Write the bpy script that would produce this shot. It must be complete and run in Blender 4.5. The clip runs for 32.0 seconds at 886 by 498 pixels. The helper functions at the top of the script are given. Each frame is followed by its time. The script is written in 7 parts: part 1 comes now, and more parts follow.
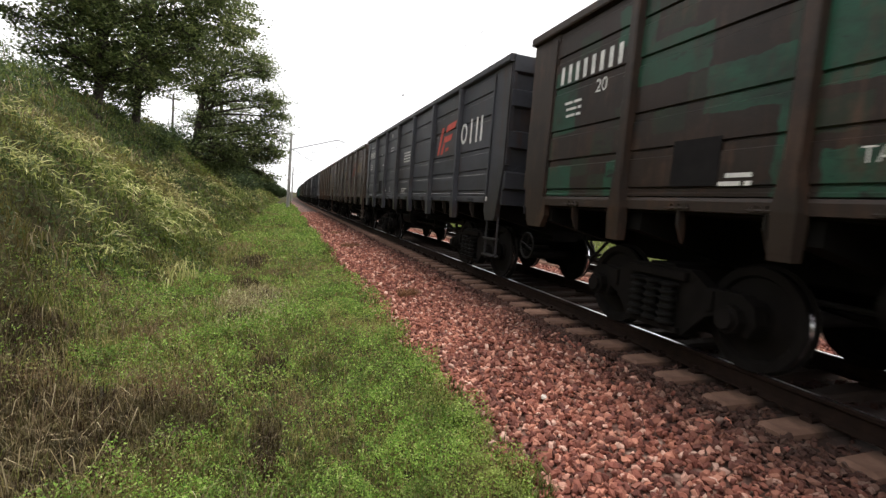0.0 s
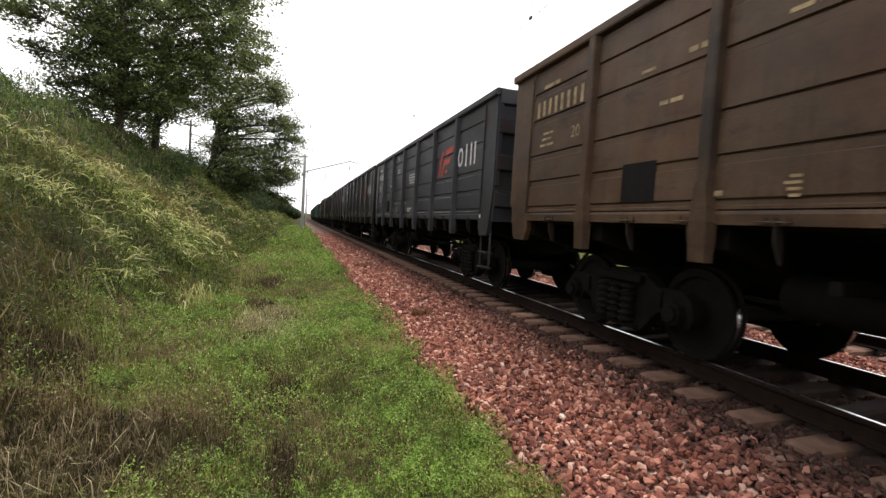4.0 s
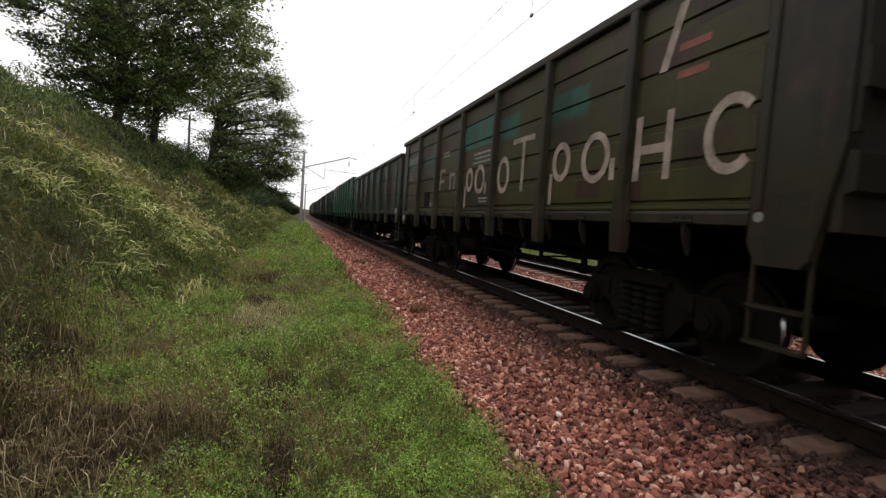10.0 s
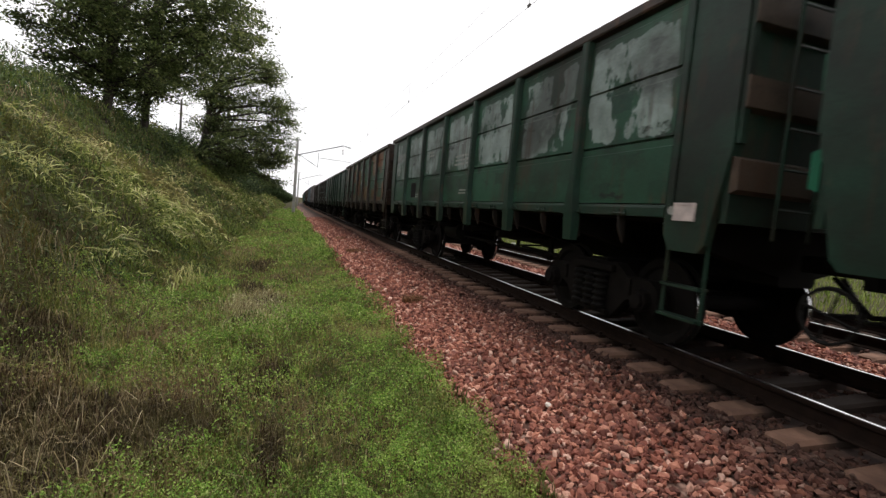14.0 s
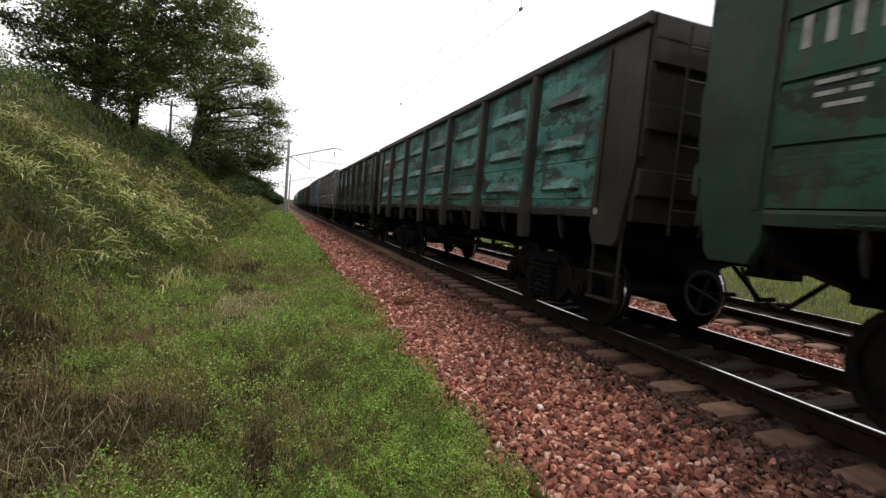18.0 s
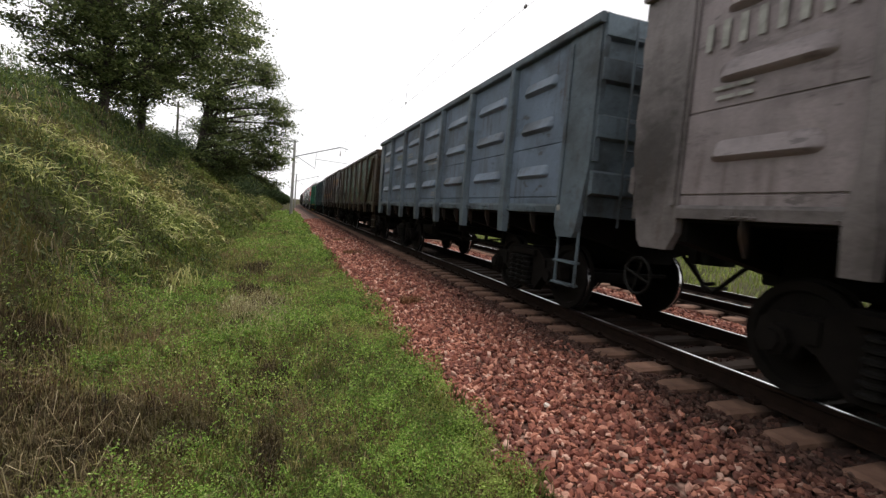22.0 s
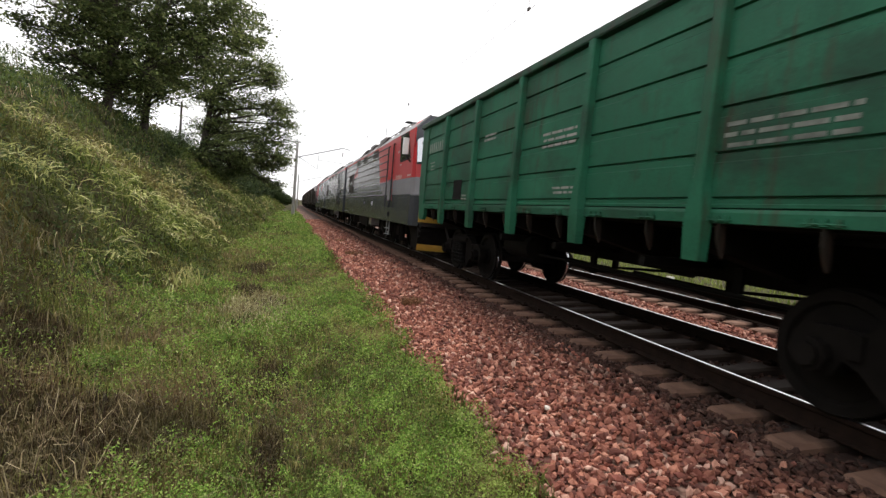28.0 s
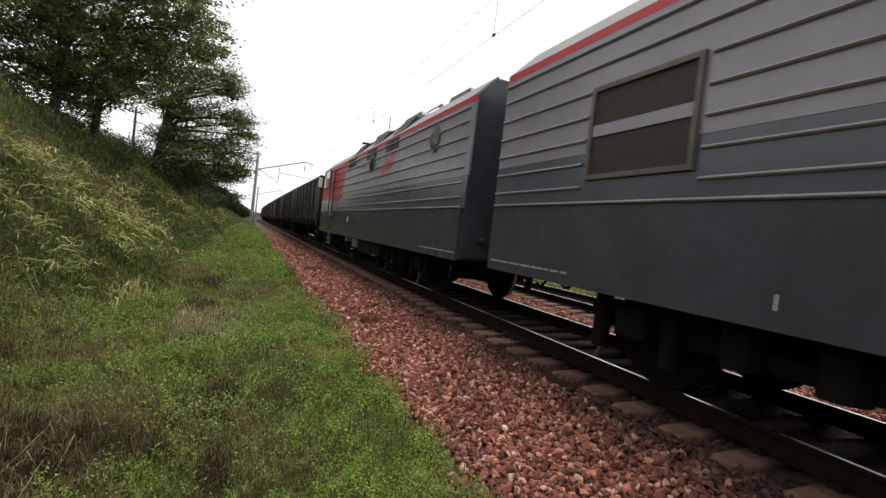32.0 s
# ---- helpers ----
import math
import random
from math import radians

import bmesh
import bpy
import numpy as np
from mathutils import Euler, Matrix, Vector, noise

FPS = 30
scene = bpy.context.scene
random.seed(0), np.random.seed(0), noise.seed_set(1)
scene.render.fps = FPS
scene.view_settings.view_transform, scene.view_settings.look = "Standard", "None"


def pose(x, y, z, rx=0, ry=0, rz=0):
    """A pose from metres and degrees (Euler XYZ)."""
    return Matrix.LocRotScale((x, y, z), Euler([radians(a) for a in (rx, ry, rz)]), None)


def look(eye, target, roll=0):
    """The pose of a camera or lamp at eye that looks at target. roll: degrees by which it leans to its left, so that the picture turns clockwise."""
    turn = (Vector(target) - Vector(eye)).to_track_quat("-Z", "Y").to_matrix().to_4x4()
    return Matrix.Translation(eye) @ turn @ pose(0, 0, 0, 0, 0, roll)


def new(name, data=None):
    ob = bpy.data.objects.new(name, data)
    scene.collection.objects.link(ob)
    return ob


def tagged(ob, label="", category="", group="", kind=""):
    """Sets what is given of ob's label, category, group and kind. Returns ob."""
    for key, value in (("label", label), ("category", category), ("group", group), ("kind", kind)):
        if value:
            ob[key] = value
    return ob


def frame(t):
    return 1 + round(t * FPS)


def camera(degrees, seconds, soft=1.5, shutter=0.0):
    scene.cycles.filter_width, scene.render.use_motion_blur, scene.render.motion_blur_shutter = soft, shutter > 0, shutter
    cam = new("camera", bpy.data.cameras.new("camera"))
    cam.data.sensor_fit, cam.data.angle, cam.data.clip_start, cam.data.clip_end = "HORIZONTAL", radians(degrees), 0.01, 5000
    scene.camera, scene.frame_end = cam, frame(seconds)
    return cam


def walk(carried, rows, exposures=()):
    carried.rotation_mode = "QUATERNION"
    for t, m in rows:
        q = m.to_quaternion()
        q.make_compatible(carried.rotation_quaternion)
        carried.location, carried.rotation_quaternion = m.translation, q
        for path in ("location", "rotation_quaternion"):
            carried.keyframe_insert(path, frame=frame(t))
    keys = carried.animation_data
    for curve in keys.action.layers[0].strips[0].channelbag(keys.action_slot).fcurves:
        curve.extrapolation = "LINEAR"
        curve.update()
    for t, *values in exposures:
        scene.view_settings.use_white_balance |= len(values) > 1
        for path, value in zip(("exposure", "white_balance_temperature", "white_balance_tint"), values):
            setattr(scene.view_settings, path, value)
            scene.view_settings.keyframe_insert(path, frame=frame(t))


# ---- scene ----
cam = camera(85.4, 32.0, soft=1.42, shutter=0.1)
PATH = [
    (0, pose(0, 0, 1.25, 84.99, -4.62, -18.58)),
    (0.5, pose(0, 0, 1.25, 85.39, -4.62, -18.06)),
    (1, pose(0, 0, 1.25, 85.46, -4.44, -18.23)),
    (1.5, pose(0, 0, 1.25, 85.50, -4.22, -18.22)),
    (2, pose(0, 0, 1.25, 85.48, -4.28, -18.31)),
    (2.5, pose(0, 0, 1.25, 85.86, -4.56, -18.56)),
    (3, pose(0, 0, 1.25, 86.31, -3.99, -18.24)),
    (3.5, pose(0, 0, 1.25, 86.79, -4.05, -17.40)),
    (4, pose(0, 0, 1.25, 87.06, -3.49, -17.09)),
    (4.5, pose(0, 0, 1.25, 87.09, -3.36, -16.78)),
    (6.5, pose(0, 0, 1.25, 87.79, -3.17, -16.77)),
    (7, pose(0, 0, 1.25, 87.75, -3.20, -17.08)),
    (7.5, pose(0, 0, 1.25, 88.39, -3.00, -16.67)),
    (8, pose(0, 0, 1.25, 87.50, -3.13, -16.90)),
    (8.5, pose(0, 0, 1.25, 86.92, -3.38, -16.66)),
    (9, pose(0, 0, 1.25, 86.65, -3.60, -16.90)),
    (9.5, pose(0, 0, 1.25, 86.48, -3.83, -17.17)),
    (10, pose(0, 0, 1.25, 86.73, -4.04, -17.23)),
    (10.5, pose(0, 0, 1.25, 86.61, -4.00, -17.55)),
    (11, pose(0, 0, 1.25, 86.33, -4.50, -18.10)),
    (11.5, pose(0, 0, 1.25, 86.45, -4.57, -18.34)),
    (12, pose(0, 0, 1.25, 86.60, -4.39, -17.96)),
    (12.5, pose(0, 0, 1.25, 86.47, -4.33, -17.88)),
    (13, pose(0, 0, 1.25, 86.24, -4.51, -18.08)),
    (13.5, pose(0, 0, 1.25, 86.07, -4.69, -17.89)),
    (14, pose(0, 0, 1.25, 85.66, -4.99, -18.00)),
    (14.5, pose(0, 0, 1.25, 85.71, -5.09, -18.11)),
    (16.5, pose(0, 0, 1.25, 85.80, -5.03, -18.36)),
    (17, pose(0, 0, 1.25, 86.10, -5.06, -18.83)),
    (17.5, pose(0, 0, 1.25, 86.04, -5.02, -18.82)),
    (18, pose(0, 0, 1.25, 86.02, -5.07, -18.95)),
    (18.5, pose(0, 0, 1.25, 86.09, -5.09, -19.14)),
    (19, pose(0, 0, 1.25, 86.19, -4.93, -18.94)),
    (19.5, pose(0, 0, 1.25, 85.86, -5.03, -18.95)),
    (20, pose(0, 0, 1.25, 85.61, -5.09, -18.84)),
    (20.5, pose(0, 0, 1.25, 85.43, -5.15, -18.41)),
    (21, pose(0, 0, 1.25, 85.39, -5.14, -18.53)),
    (21.5, pose(0, 0, 1.25, 85.61, -5.05, -18.70)),
    (22, pose(0, 0, 1.25, 85.80, -4.73, -18.27)),
    (22.5, pose(0, 0, 1.25, 85.71, -4.86, -18.45)),
    (23, pose(0, 0, 1.25, 85.63, -4.78, -18.25)),
    (23.5, pose(0, 0, 1.25, 85.60, -4.89, -18.30)),
    (24, pose(0, 0, 1.25, 85.56, -4.84, -18.43)),
    (24.5, pose(0, 0, 1.25, 85.43, -4.58, -18.50)),
    (25, pose(0, 0, 1.25, 85.32, -4.68, -18.15)),
    (25.5, pose(0, 0, 1.25, 85.32, -4.90, -18.11)),
    (27.5, pose(0, 0, 1.25, 85.73, -5.23, -17.79)),
    (28, pose(0, 0, 1.25, 85.97, -5.14, -18.05)),
    (28.5, pose(0, 0, 1.25, 85.98, -5.04, -18.65)),
    (29, pose(0, 0, 1.25, 86.24, -4.89, -19.20)),
    (29.5, pose(0, 0, 1.25, 85.94, -5.06, -19.17)),
    (30, pose(0, 0, 1.25, 85.28, -4.89, -18.56)),
    (30.5, pose(0, 0, 1.25, 86.17, -5.28, -18.62)),
    (31, pose(0, 0, 1.25, 86.17, -5.40, -18.35)),
    (31.5, pose(0, 0, 1.25, 86.99, -5.90, -19.67)),
    (32, pose(0, 0, 1.25, 88.57, -6.73, -22.60)),
]
EXPO = [
    (0.0, 0.42), (2.0, 0.46), (4.0, 0.40), (7.0, -0.12), (9.0, -0.12), (14.0, -0.03), (24.0, 0.0), (25.0, 0.15), (28.0, 0.22), (31.0, 0.22), (32.0, -0.1),
]
walk(cam, PATH, EXPO)

# ---- plan ----
# rails run along y, rail heads at z 0; the near track's centre line lies at x XC
XC = 4.92
X2 = 8.99
BEND = 2 * 7800.0
SPEED, START = 10.22, -6.77


def bend(y):
    return y * y / BEND if y > 0 else 0.0


def travelled(t):
    return START + SPEED * t


# ---- world and sun ----
world = bpy.data.worlds.new("overcast_sky")
scene.world = world
world.use_nodes = True
wn, wl = world.node_tree.nodes, world.node_tree.links
sky = wn.new("ShaderNodeTexSky")
sky.sky_type, sky.sun_disc = "NISHITA", False
sky.sun_elevation, sky.sun_rotation = radians(76), radians(51)
sky.dust_density = 3.0
geo = wn.new("ShaderNodeTexCoord")
cloud = wn.new("ShaderNodeTexNoise")
cloud.inputs["Scale"].default_value = 2.2
cloud.inputs["Detail"].default_value = 5.0
cloud_ramp = wn.new("ShaderNodeValToRGB")
cloud_ramp.color_ramp.elements[0].position, cloud_ramp.color_ramp.elements[0].color = 0.30, (0.84, 0.84, 0.84, 1)
cloud_ramp.color_ramp.elements[1].position, cloud_ramp.color_ramp.elements[1].color = 0.50, (1, 1, 1, 1)
cloud_mix = wn.new("ShaderNodeMix")
cloud_mix.data_type = "RGBA"
cloud_mix.inputs["B"].default_value = (14.6, 14.4, 14.6, 1)
wl.new(geo.outputs["Generated"], cloud.inputs["Vector"])
wl.new(cloud.outputs["Fac"], cloud_ramp.inputs["Fac"])
wl.new(cloud_ramp.outputs["Color"], cloud_mix.inputs["Factor"])
wl.new(sky.outputs["Color"], cloud_mix.inputs["A"])
wl.new(cloud_mix.outputs["Result"], wn["Background"].inputs["Color"])
wn["Background"].inputs["Strength"].default_value = 0.085

sun_data = bpy.data.lights.new("sun", "SUN")
sun_data.energy, sun_data.angle, sun_data.color = 2.4, radians(18), (1.0, 0.90, 0.82)
sun = new("sun", sun_data)
sun.matrix_world = look((15, 12, 80), (0, 0, 0))


# ---- materials ----
class Nodes:
    """A node material under construction."""

    def __init__(self, name):
        self.mat = bpy.data.materials.new(name)
        self.mat.use_nodes = True
        self.n, self.l = self.mat.node_tree.nodes, self.mat.node_tree.links
        self.bsdf = self.n["Principled BSDF"]
        self.coord = self.raw = self.n.new("ShaderNodeTexCoord").outputs["Object"]

    def spread(self, much=37.0):
        """Object coordinates moved by a random amount for each object."""
        info = self.n.new("ShaderNodeObjectInfo")
        mul = self.n.new("ShaderNodeVectorMath")
        mul.operation = "MULTIPLY_ADD"
        mul.inputs[1].default_value = (much, much * 0.7, much * 0.3)
        self.l.new(info.outputs["Random"], mul.inputs[0])
        self.l.new(self.coord, mul.inputs[2])
        self.coord = mul.outputs[0]
        return self

    def scaled(self, sx, sy, sz):
        m = self.n.new("ShaderNodeMapping")
        m.inputs["Scale"].default_value = (sx, sy, sz)
        self.l.new(self.coord, m.inputs["Vector"])
        return m.outputs[0]

    def noise(self, scale, detail=4.0, rough=0.55, vec=None):
        t = self.n.new("ShaderNodeTexNoise")
        t.inputs["Scale"].default_value, t.inputs["Detail"].default_value, t.inputs["Roughness"].default_value = scale, detail, rough
        self.l.new(vec or self.coord, t.inputs["Vector"])
        return t.outputs["Fac"]

    def blocks(self, cell, limit, shift=(0.0, 0.0, 0.0)):
        """Upright brush-painted rectangles with ragged edges, on some squares of an uneven grid."""
        wob = self.n.new("ShaderNodeTexNoise")
        wob.inputs["Scale"].default_value, wob.inputs["Detail"].default_value = 6.0, 6.0
        self.l.new(self.coord, wob.inputs["Vector"])
        add = self.n.new("ShaderNodeVectorMath")
        add.operation = "MULTIPLY_ADD"
        add.inputs[1].default_value = (0.1, 0.1, 0.1)
        self.l.new(wob.outputs["Color"], add.inputs[0])
        self.l.new(self.coord, add.inputs[2])
        m = self.n.new("ShaderNodeMapping")
        m.inputs["Location"].default_value = shift
        m.inputs["Scale"].default_value = (0.0, 1.25 * cell, 2.1 * cell)
        self.l.new(add.outputs[0], m.inputs["Vector"])
        fl = self.n.new("ShaderNodeVectorMath")
        fl.operation = "FLOOR"
        self.l.new(m.outputs[0], fl.inputs[0])
        wn2 = self.n.new("ShaderNodeTexWhiteNoise")
        self.l.new(fl.outputs[0], wn2.inputs["Vector"])
        return self.step(wn2.outputs["Value"], limit, limit + 0.02)

    def step(self, fac, lo, hi, top=1.0):
        r = self.n.new("ShaderNodeMapRange")
        r.inputs["From Min"].default_value, r.inputs["From Max"].default_value, r.inputs["To Max"].default_value = lo, hi, top
        self.l.new(fac, r.inputs["Value"])
        return r.outputs[0]

    def times(self, a, b, op="MULTIPLY"):
        m = self.n.new("ShaderNodeMath")
        m.operation = op
        for i, v in enumerate((a, b)):
            if isinstance(v, float):
                m.inputs[i].default_value = v
            else:
                self.l.new(v, m.inputs[i])
        return m.outputs[0]

    def zone(self, lo, hi, soft=0.12, half=0.0):
        """1 between two heights of the unmoved thing (and within half a width of its middle), with soft edges."""
        s = self.n.new("ShaderNodeSeparateXYZ")
        self.l.new(self.raw, s.inputs[0])
        f = self.times(self.step(s.outputs["Z"], lo - soft, lo), self.step(s.outputs["Z"], hi + soft, hi))
        if half:
            f = self.times(f, self.step(self.times(s.outputs["Y"], 0.0, "ABSOLUTE"), half + soft, half))
        return f

    def mix(self, fac, a, b, kind="MIX"):
        m = self.n.new("ShaderNodeMix")
        m.data_type, m.blend_type = "RGBA", kind
        for key, v in (("A", a), ("B", b)):
            if isinstance(v, tuple):
                m.inputs[key].default_value = (*v, 1)
            else:
                self.l.new(v, m.inputs[key])
        if isinstance(fac, float):
            m.inputs["Factor"].default_value = fac
        else:
            self.l.new(fac, m.inputs["Factor"])
        return m.outputs["Result"]

    def rand(self):
        return self.n.new("ShaderNodeObjectInfo").outputs["Random"]

    def island(self):
        return self.n.new("ShaderNodeNewGeometry").outputs["Random Per Island"]

    def ramp(self, fac, stops):
        r = self.n.new("ShaderNodeValToRGB")
        el = r.color_ramp.elements
        while len(el) < len(stops):
            el.new(0.5)
        for e, (p, c) in zip(el, stops):
            e.position, e.color = p, (*c, 1)
        self.l.new(fac, r.inputs["Fac"])
        return r.outputs["Color"]

    def bump(self, fac, strength, dist=0.01):
        b = self.n.new("ShaderNodeBump")
        b.inputs["Strength"].default_value, b.inputs["Distance"].default_value = strength, dist
        self.l.new(fac, b.inputs["Height"])
        self.l.new(b.outputs[0], self.bsdf.inputs["Normal"])

    def done(self, color=None, rough=0.6, metal=0.0, spec=0.5):
        if isinstance(color, tuple):
            self.bsdf.inputs["Base Color"].default_value = (*color, 1)
        elif color is not None:
            self.l.new(color, self.bsdf.inputs["Base Color"])
        if isinstance(rough, float):
            self.bsdf.inputs["Roughness"].default_value = rough
        else:
            self.l.new(rough, self.bsdf.inputs["Roughness"])
        self.bsdf.inputs["Metallic"].default_value = metal
        self.bsdf.inputs["Specular IOR Level"].default_value = spec
        return self.mat


def paint(name, base, patch=None, patches=0.0, rust=0.35, rust_color=(0.075, 0.04, 0.026), dirt=0.5, dirt_color=(0.026, 0.022, 0.019), rough=0.4, cell=1.1, patch2=None, zone=None, peel=None, peels=0.5, blush=None, scuff=0.0, scuff_color=(0.012, 0.012, 0.011)):
    """Weathered coach paint on steel: touched-up patches, rain streaks of rust, dust."""
    k = Nodes(name).spread()
    base = tuple(0.8 * v for v in base)
    patch = patch and tuple(0.9 * v for v in patch)
    c = k.mix(k.step(k.noise(0.9, 5), 0.3, 0.7), tuple(0.82 * v for v in base), tuple(min(1, 1.15 * v) for v in base))
    if patch:
        second = tuple(0.7 * v for v in patch2) if patch2 else tuple(0.6 * p + 0.25 * q for p, q in zip(patch, base))
        c = k.mix(k.blocks(cell * 1.7, 1 - (patches if patch2 else 0.5 * patches), (3.7, 1.9, 5.3)), c, second)
        mask = k.blocks(cell, 1 - patches)
        c = k.mix(k.times(mask, k.zone(*zone)) if zone else mask, c, patch)
    if blush:
        c = k.mix(k.step(k.noise(0.8, 3), 0.5, 0.62, 0.75), c, tuple(0.7 * v for v in blush))
    if peel:
        where = k.times(k.zone(*zone) if zone else 1.0, k.noise(1.7, 8, 0.62, k.scaled(1.0, 1.0, 0.55)))
        c = k.mix(k.step(where, 1.0 - peels, 1.02 - peels), c, k.mix(k.step(k.noise(3.0, 6), 0.35, 0.7), peel, tuple(0.6 * v for v in peel)))
    if scuff:
        marks_at = k.noise(2.6, 8, 0.7, k.scaled(1.0, 0.6, 1.4))
        c = k.mix(k.step(marks_at, 0.66 - 0.16 * scuff, 0.69 - 0.16 * scuff, 0.9), c, scuff_color)
    dusty = k.times(k.noise(1.0, 7, 0.7, k.scaled(2.2, 2.2, 0.9)), k.noise(0.7, 4), "ADD")
    c = k.mix(k.step(dusty, 1.0, 1.35, 0.6), c, tuple(1.5 * v + 0.006 for v in base))
    worn = k.noise(3.4, 8, 0.75, k.scaled(1.0, 0.5, 1.6))
    c = k.mix(k.step(worn, 0.56, 0.66, 0.55), c, tuple(0.4 * v for v in base))
    c = k.mix(k.step(worn, 0.36, 0.31, 0.4), c, tuple(1.8 * v + 0.006 for v in base))
    streak = k.noise(1.0, 6, 0.7, k.scaled(7, 7, 0.8))
    blot = k.noise(2.3, 7, 0.65)
    both = k.mix(0.5, streak, blot)
    c = k.mix(k.step(both, 0.62 - 0.28 * rust, 0.72 - 0.2 * rust, 0.85), c, rust_color)
    c = k.mix(k.step(k.noise(1.6, 7, 0.68), 0.42, 0.66, dirt), c, dirt_color)
    soot = k.noise(0.62, 8, 0.66, k.scaled(1.0, 0.7, 1.25))
    c = k.mix(k.step(soot, 0.5, 0.64, 0.7), c, tuple(0.45 * v + 0.002 for v in dirt_color))
    drip = k.times(k.noise(1.0, 4, 0.6, k.scaled(11.0, 11.0, 0.35)), k.noise(1.3, 5), "ADD")
    c = k.mix(k.step(drip, 1.08, 1.3, 0.6), c, tuple(0.6 * v for v in rust_color))
    fine = k.noise(55.0, 3)
    c = k.mix(0.16, c, k.ramp(fine, ((0.3, (0.2, 0.2, 0.2)), (0.7, (0.9, 0.9, 0.9)))), "OVERLAY")
    k.bump(k.mix(0.4, blot, fine), 0.25, 0.006)
    return k.done(c, k.step(blot, 0.2, 0.8, 1.0) if rough is None else rough, 0.0, 0.17)


def worn_edge():
    """Pressed edges scraped to bare steel in places, sooty between."""
    k = Nodes("scraped_steel_edge").spread()
    c = k.mix(k.step(k.noise(0.8, 5, 0.6), 0.46, 0.56), (0.035, 0.033, 0.034), (0.34, 0.32, 0.31))
    return k.done(c, 0.5, 0.0, 0.4)


def plain(name, color, rough=0.6, metal=0.0, vary=0.25, scale=6.0, bump=0.1, spec=0.5):
    k = Nodes(name).spread()
    f = k.noise(scale, 5)
    c = k.mix(k.step(f, 0.3, 0.7), tuple(v * (1 - vary) for v in color), tuple(min(1.0, v * (1 + vary)) for v in color))
    c = k.mix(k.step(k.noise(scale * 9, 3), 0.35, 0.75, vary * 0.8), c, tuple(v * 0.55 for v in color))
    if bump:
        k.bump(f, bump, 0.01)
    return k.done(c, rough, metal, spec)


def leafy(name, stops, brown, patch_scale=0.5, brown_from=0.55, brown_to=0.7, clear=0.3, rough=0.55):
    """Leaf or blade colour: each piece its own shade, drier in patches."""
    k = Nodes(name)
    c = k.ramp(k.island(), stops)
    c = k.mix(1.0, c, k.ramp(k.noise(patch_scale * 3.1 + 0.4, 3), ((0.34, (0.42, 0.42, 0.38)), (0.5, (0.92, 0.92, 0.9)), (0.66, (1.0, 1.0, 0.95)))), "MULTIPLY")
    c = k.mix(1.0, c, k.ramp(k.noise(patch_scale * 9.0 + 1.0, 3), ((0.36, (0.6, 0.6, 0.56)), (0.52, (1, 1, 1)))), "MULTIPLY")
    c = k.mix(k.step(k.noise(patch_scale, 4), brown_from, brown_to, 0.85), c, brown)
    big = k.noise(patch_scale * 0.6 + 0.11, 3)
    c = k.mix(k.step(big, 0.35, 0.65, 0.5), c, k.mix(1.0, c, (0.62, 0.66, 0.6), "MULTIPLY"))
    m = k.done(c, rough, 0.0, 0.3)
    tr = k.n.new("ShaderNodeBsdfTranslucent")
    k.l.new(c, tr.inputs["Color"])
    mx = k.n.new("ShaderNodeMixShader")
    mx.inputs[0].default_value = clear
    k.l.new(k.bsdf.outputs[0], mx.inputs[1])
    k.l.new(tr.outputs[0], mx.inputs[2])
    k.l.new(mx.outputs[0], k.n["Material Output"].inputs["Surface"])
    return m


STONE_RAMP = ((0.0, (0.06, 0.022, 0.019)), (0.2, (0.20, 0.067, 0.051)), (0.42, (0.32, 0.120, 0.082)), (0.58, (0.12, 0.047, 0.043)),
              (0.76, (0.44, 0.182, 0.122)), (0.9, (0.56, 0.285, 0.207)), (1.0, (0.70, 0.48, 0.39)))


def shade_and_dust(k):
    """Ragged dark bands along both tracks: painted-in train shade with brake dust and grease."""
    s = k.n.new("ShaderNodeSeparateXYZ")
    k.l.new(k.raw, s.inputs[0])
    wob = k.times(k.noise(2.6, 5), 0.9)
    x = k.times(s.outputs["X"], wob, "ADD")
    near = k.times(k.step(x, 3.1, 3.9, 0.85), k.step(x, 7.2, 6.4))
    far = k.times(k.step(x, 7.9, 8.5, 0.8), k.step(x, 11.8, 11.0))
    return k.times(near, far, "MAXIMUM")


def stone_material():
    k = Nodes("ballast_stone")
    c = k.ramp(k.island(), STONE_RAMP)
    c = k.mix(k.step(k.noise(38.0, 5), 0.35, 0.7, 0.4), c, (0.17, 0.075, 0.05))
    c = k.mix(k.step(k.noise(0.9, 3), 0.45, 0.7, 0.4), c, (0.075, 0.036, 0.03))
    c = k.mix(shade_and_dust(k), c, (0.028, 0.017, 0.013))
    k.bump(k.noise(60.0, 4), 0.4, 0.004)
    return k.done(c, 0.85, 0.0, 0.25)


def loose_stone_material():
    k = Nodes("loose_stone").spread()
    c = k.ramp(k.rand(), STONE_RAMP)
    c = k.mix(k.step(k.noise(38.0, 5), 0.35, 0.7, 0.4), c, (0.17, 0.075, 0.05))
    k.bump(k.noise(60.0, 4), 0.4, 0.004)
    return k.done(c, 0.85, 0.0, 0.25)


def soil_material():
    k = Nodes("soil_and_thatch")
    c = k.mix(k.step(k.noise(1.3, 6), 0.35, 0.65), (0.022, 0.022, 0.01), (0.048, 0.036, 0.02))
    c = k.mix(k.step(k.noise(14.0, 5), 0.4, 0.7, 0.7), c, (0.07, 0.08, 0.025))
    k.bump(k.noise(25.0, 5), 0.8, 0.03)
    return k.done(c, 0.95, 0.0, 0.1)


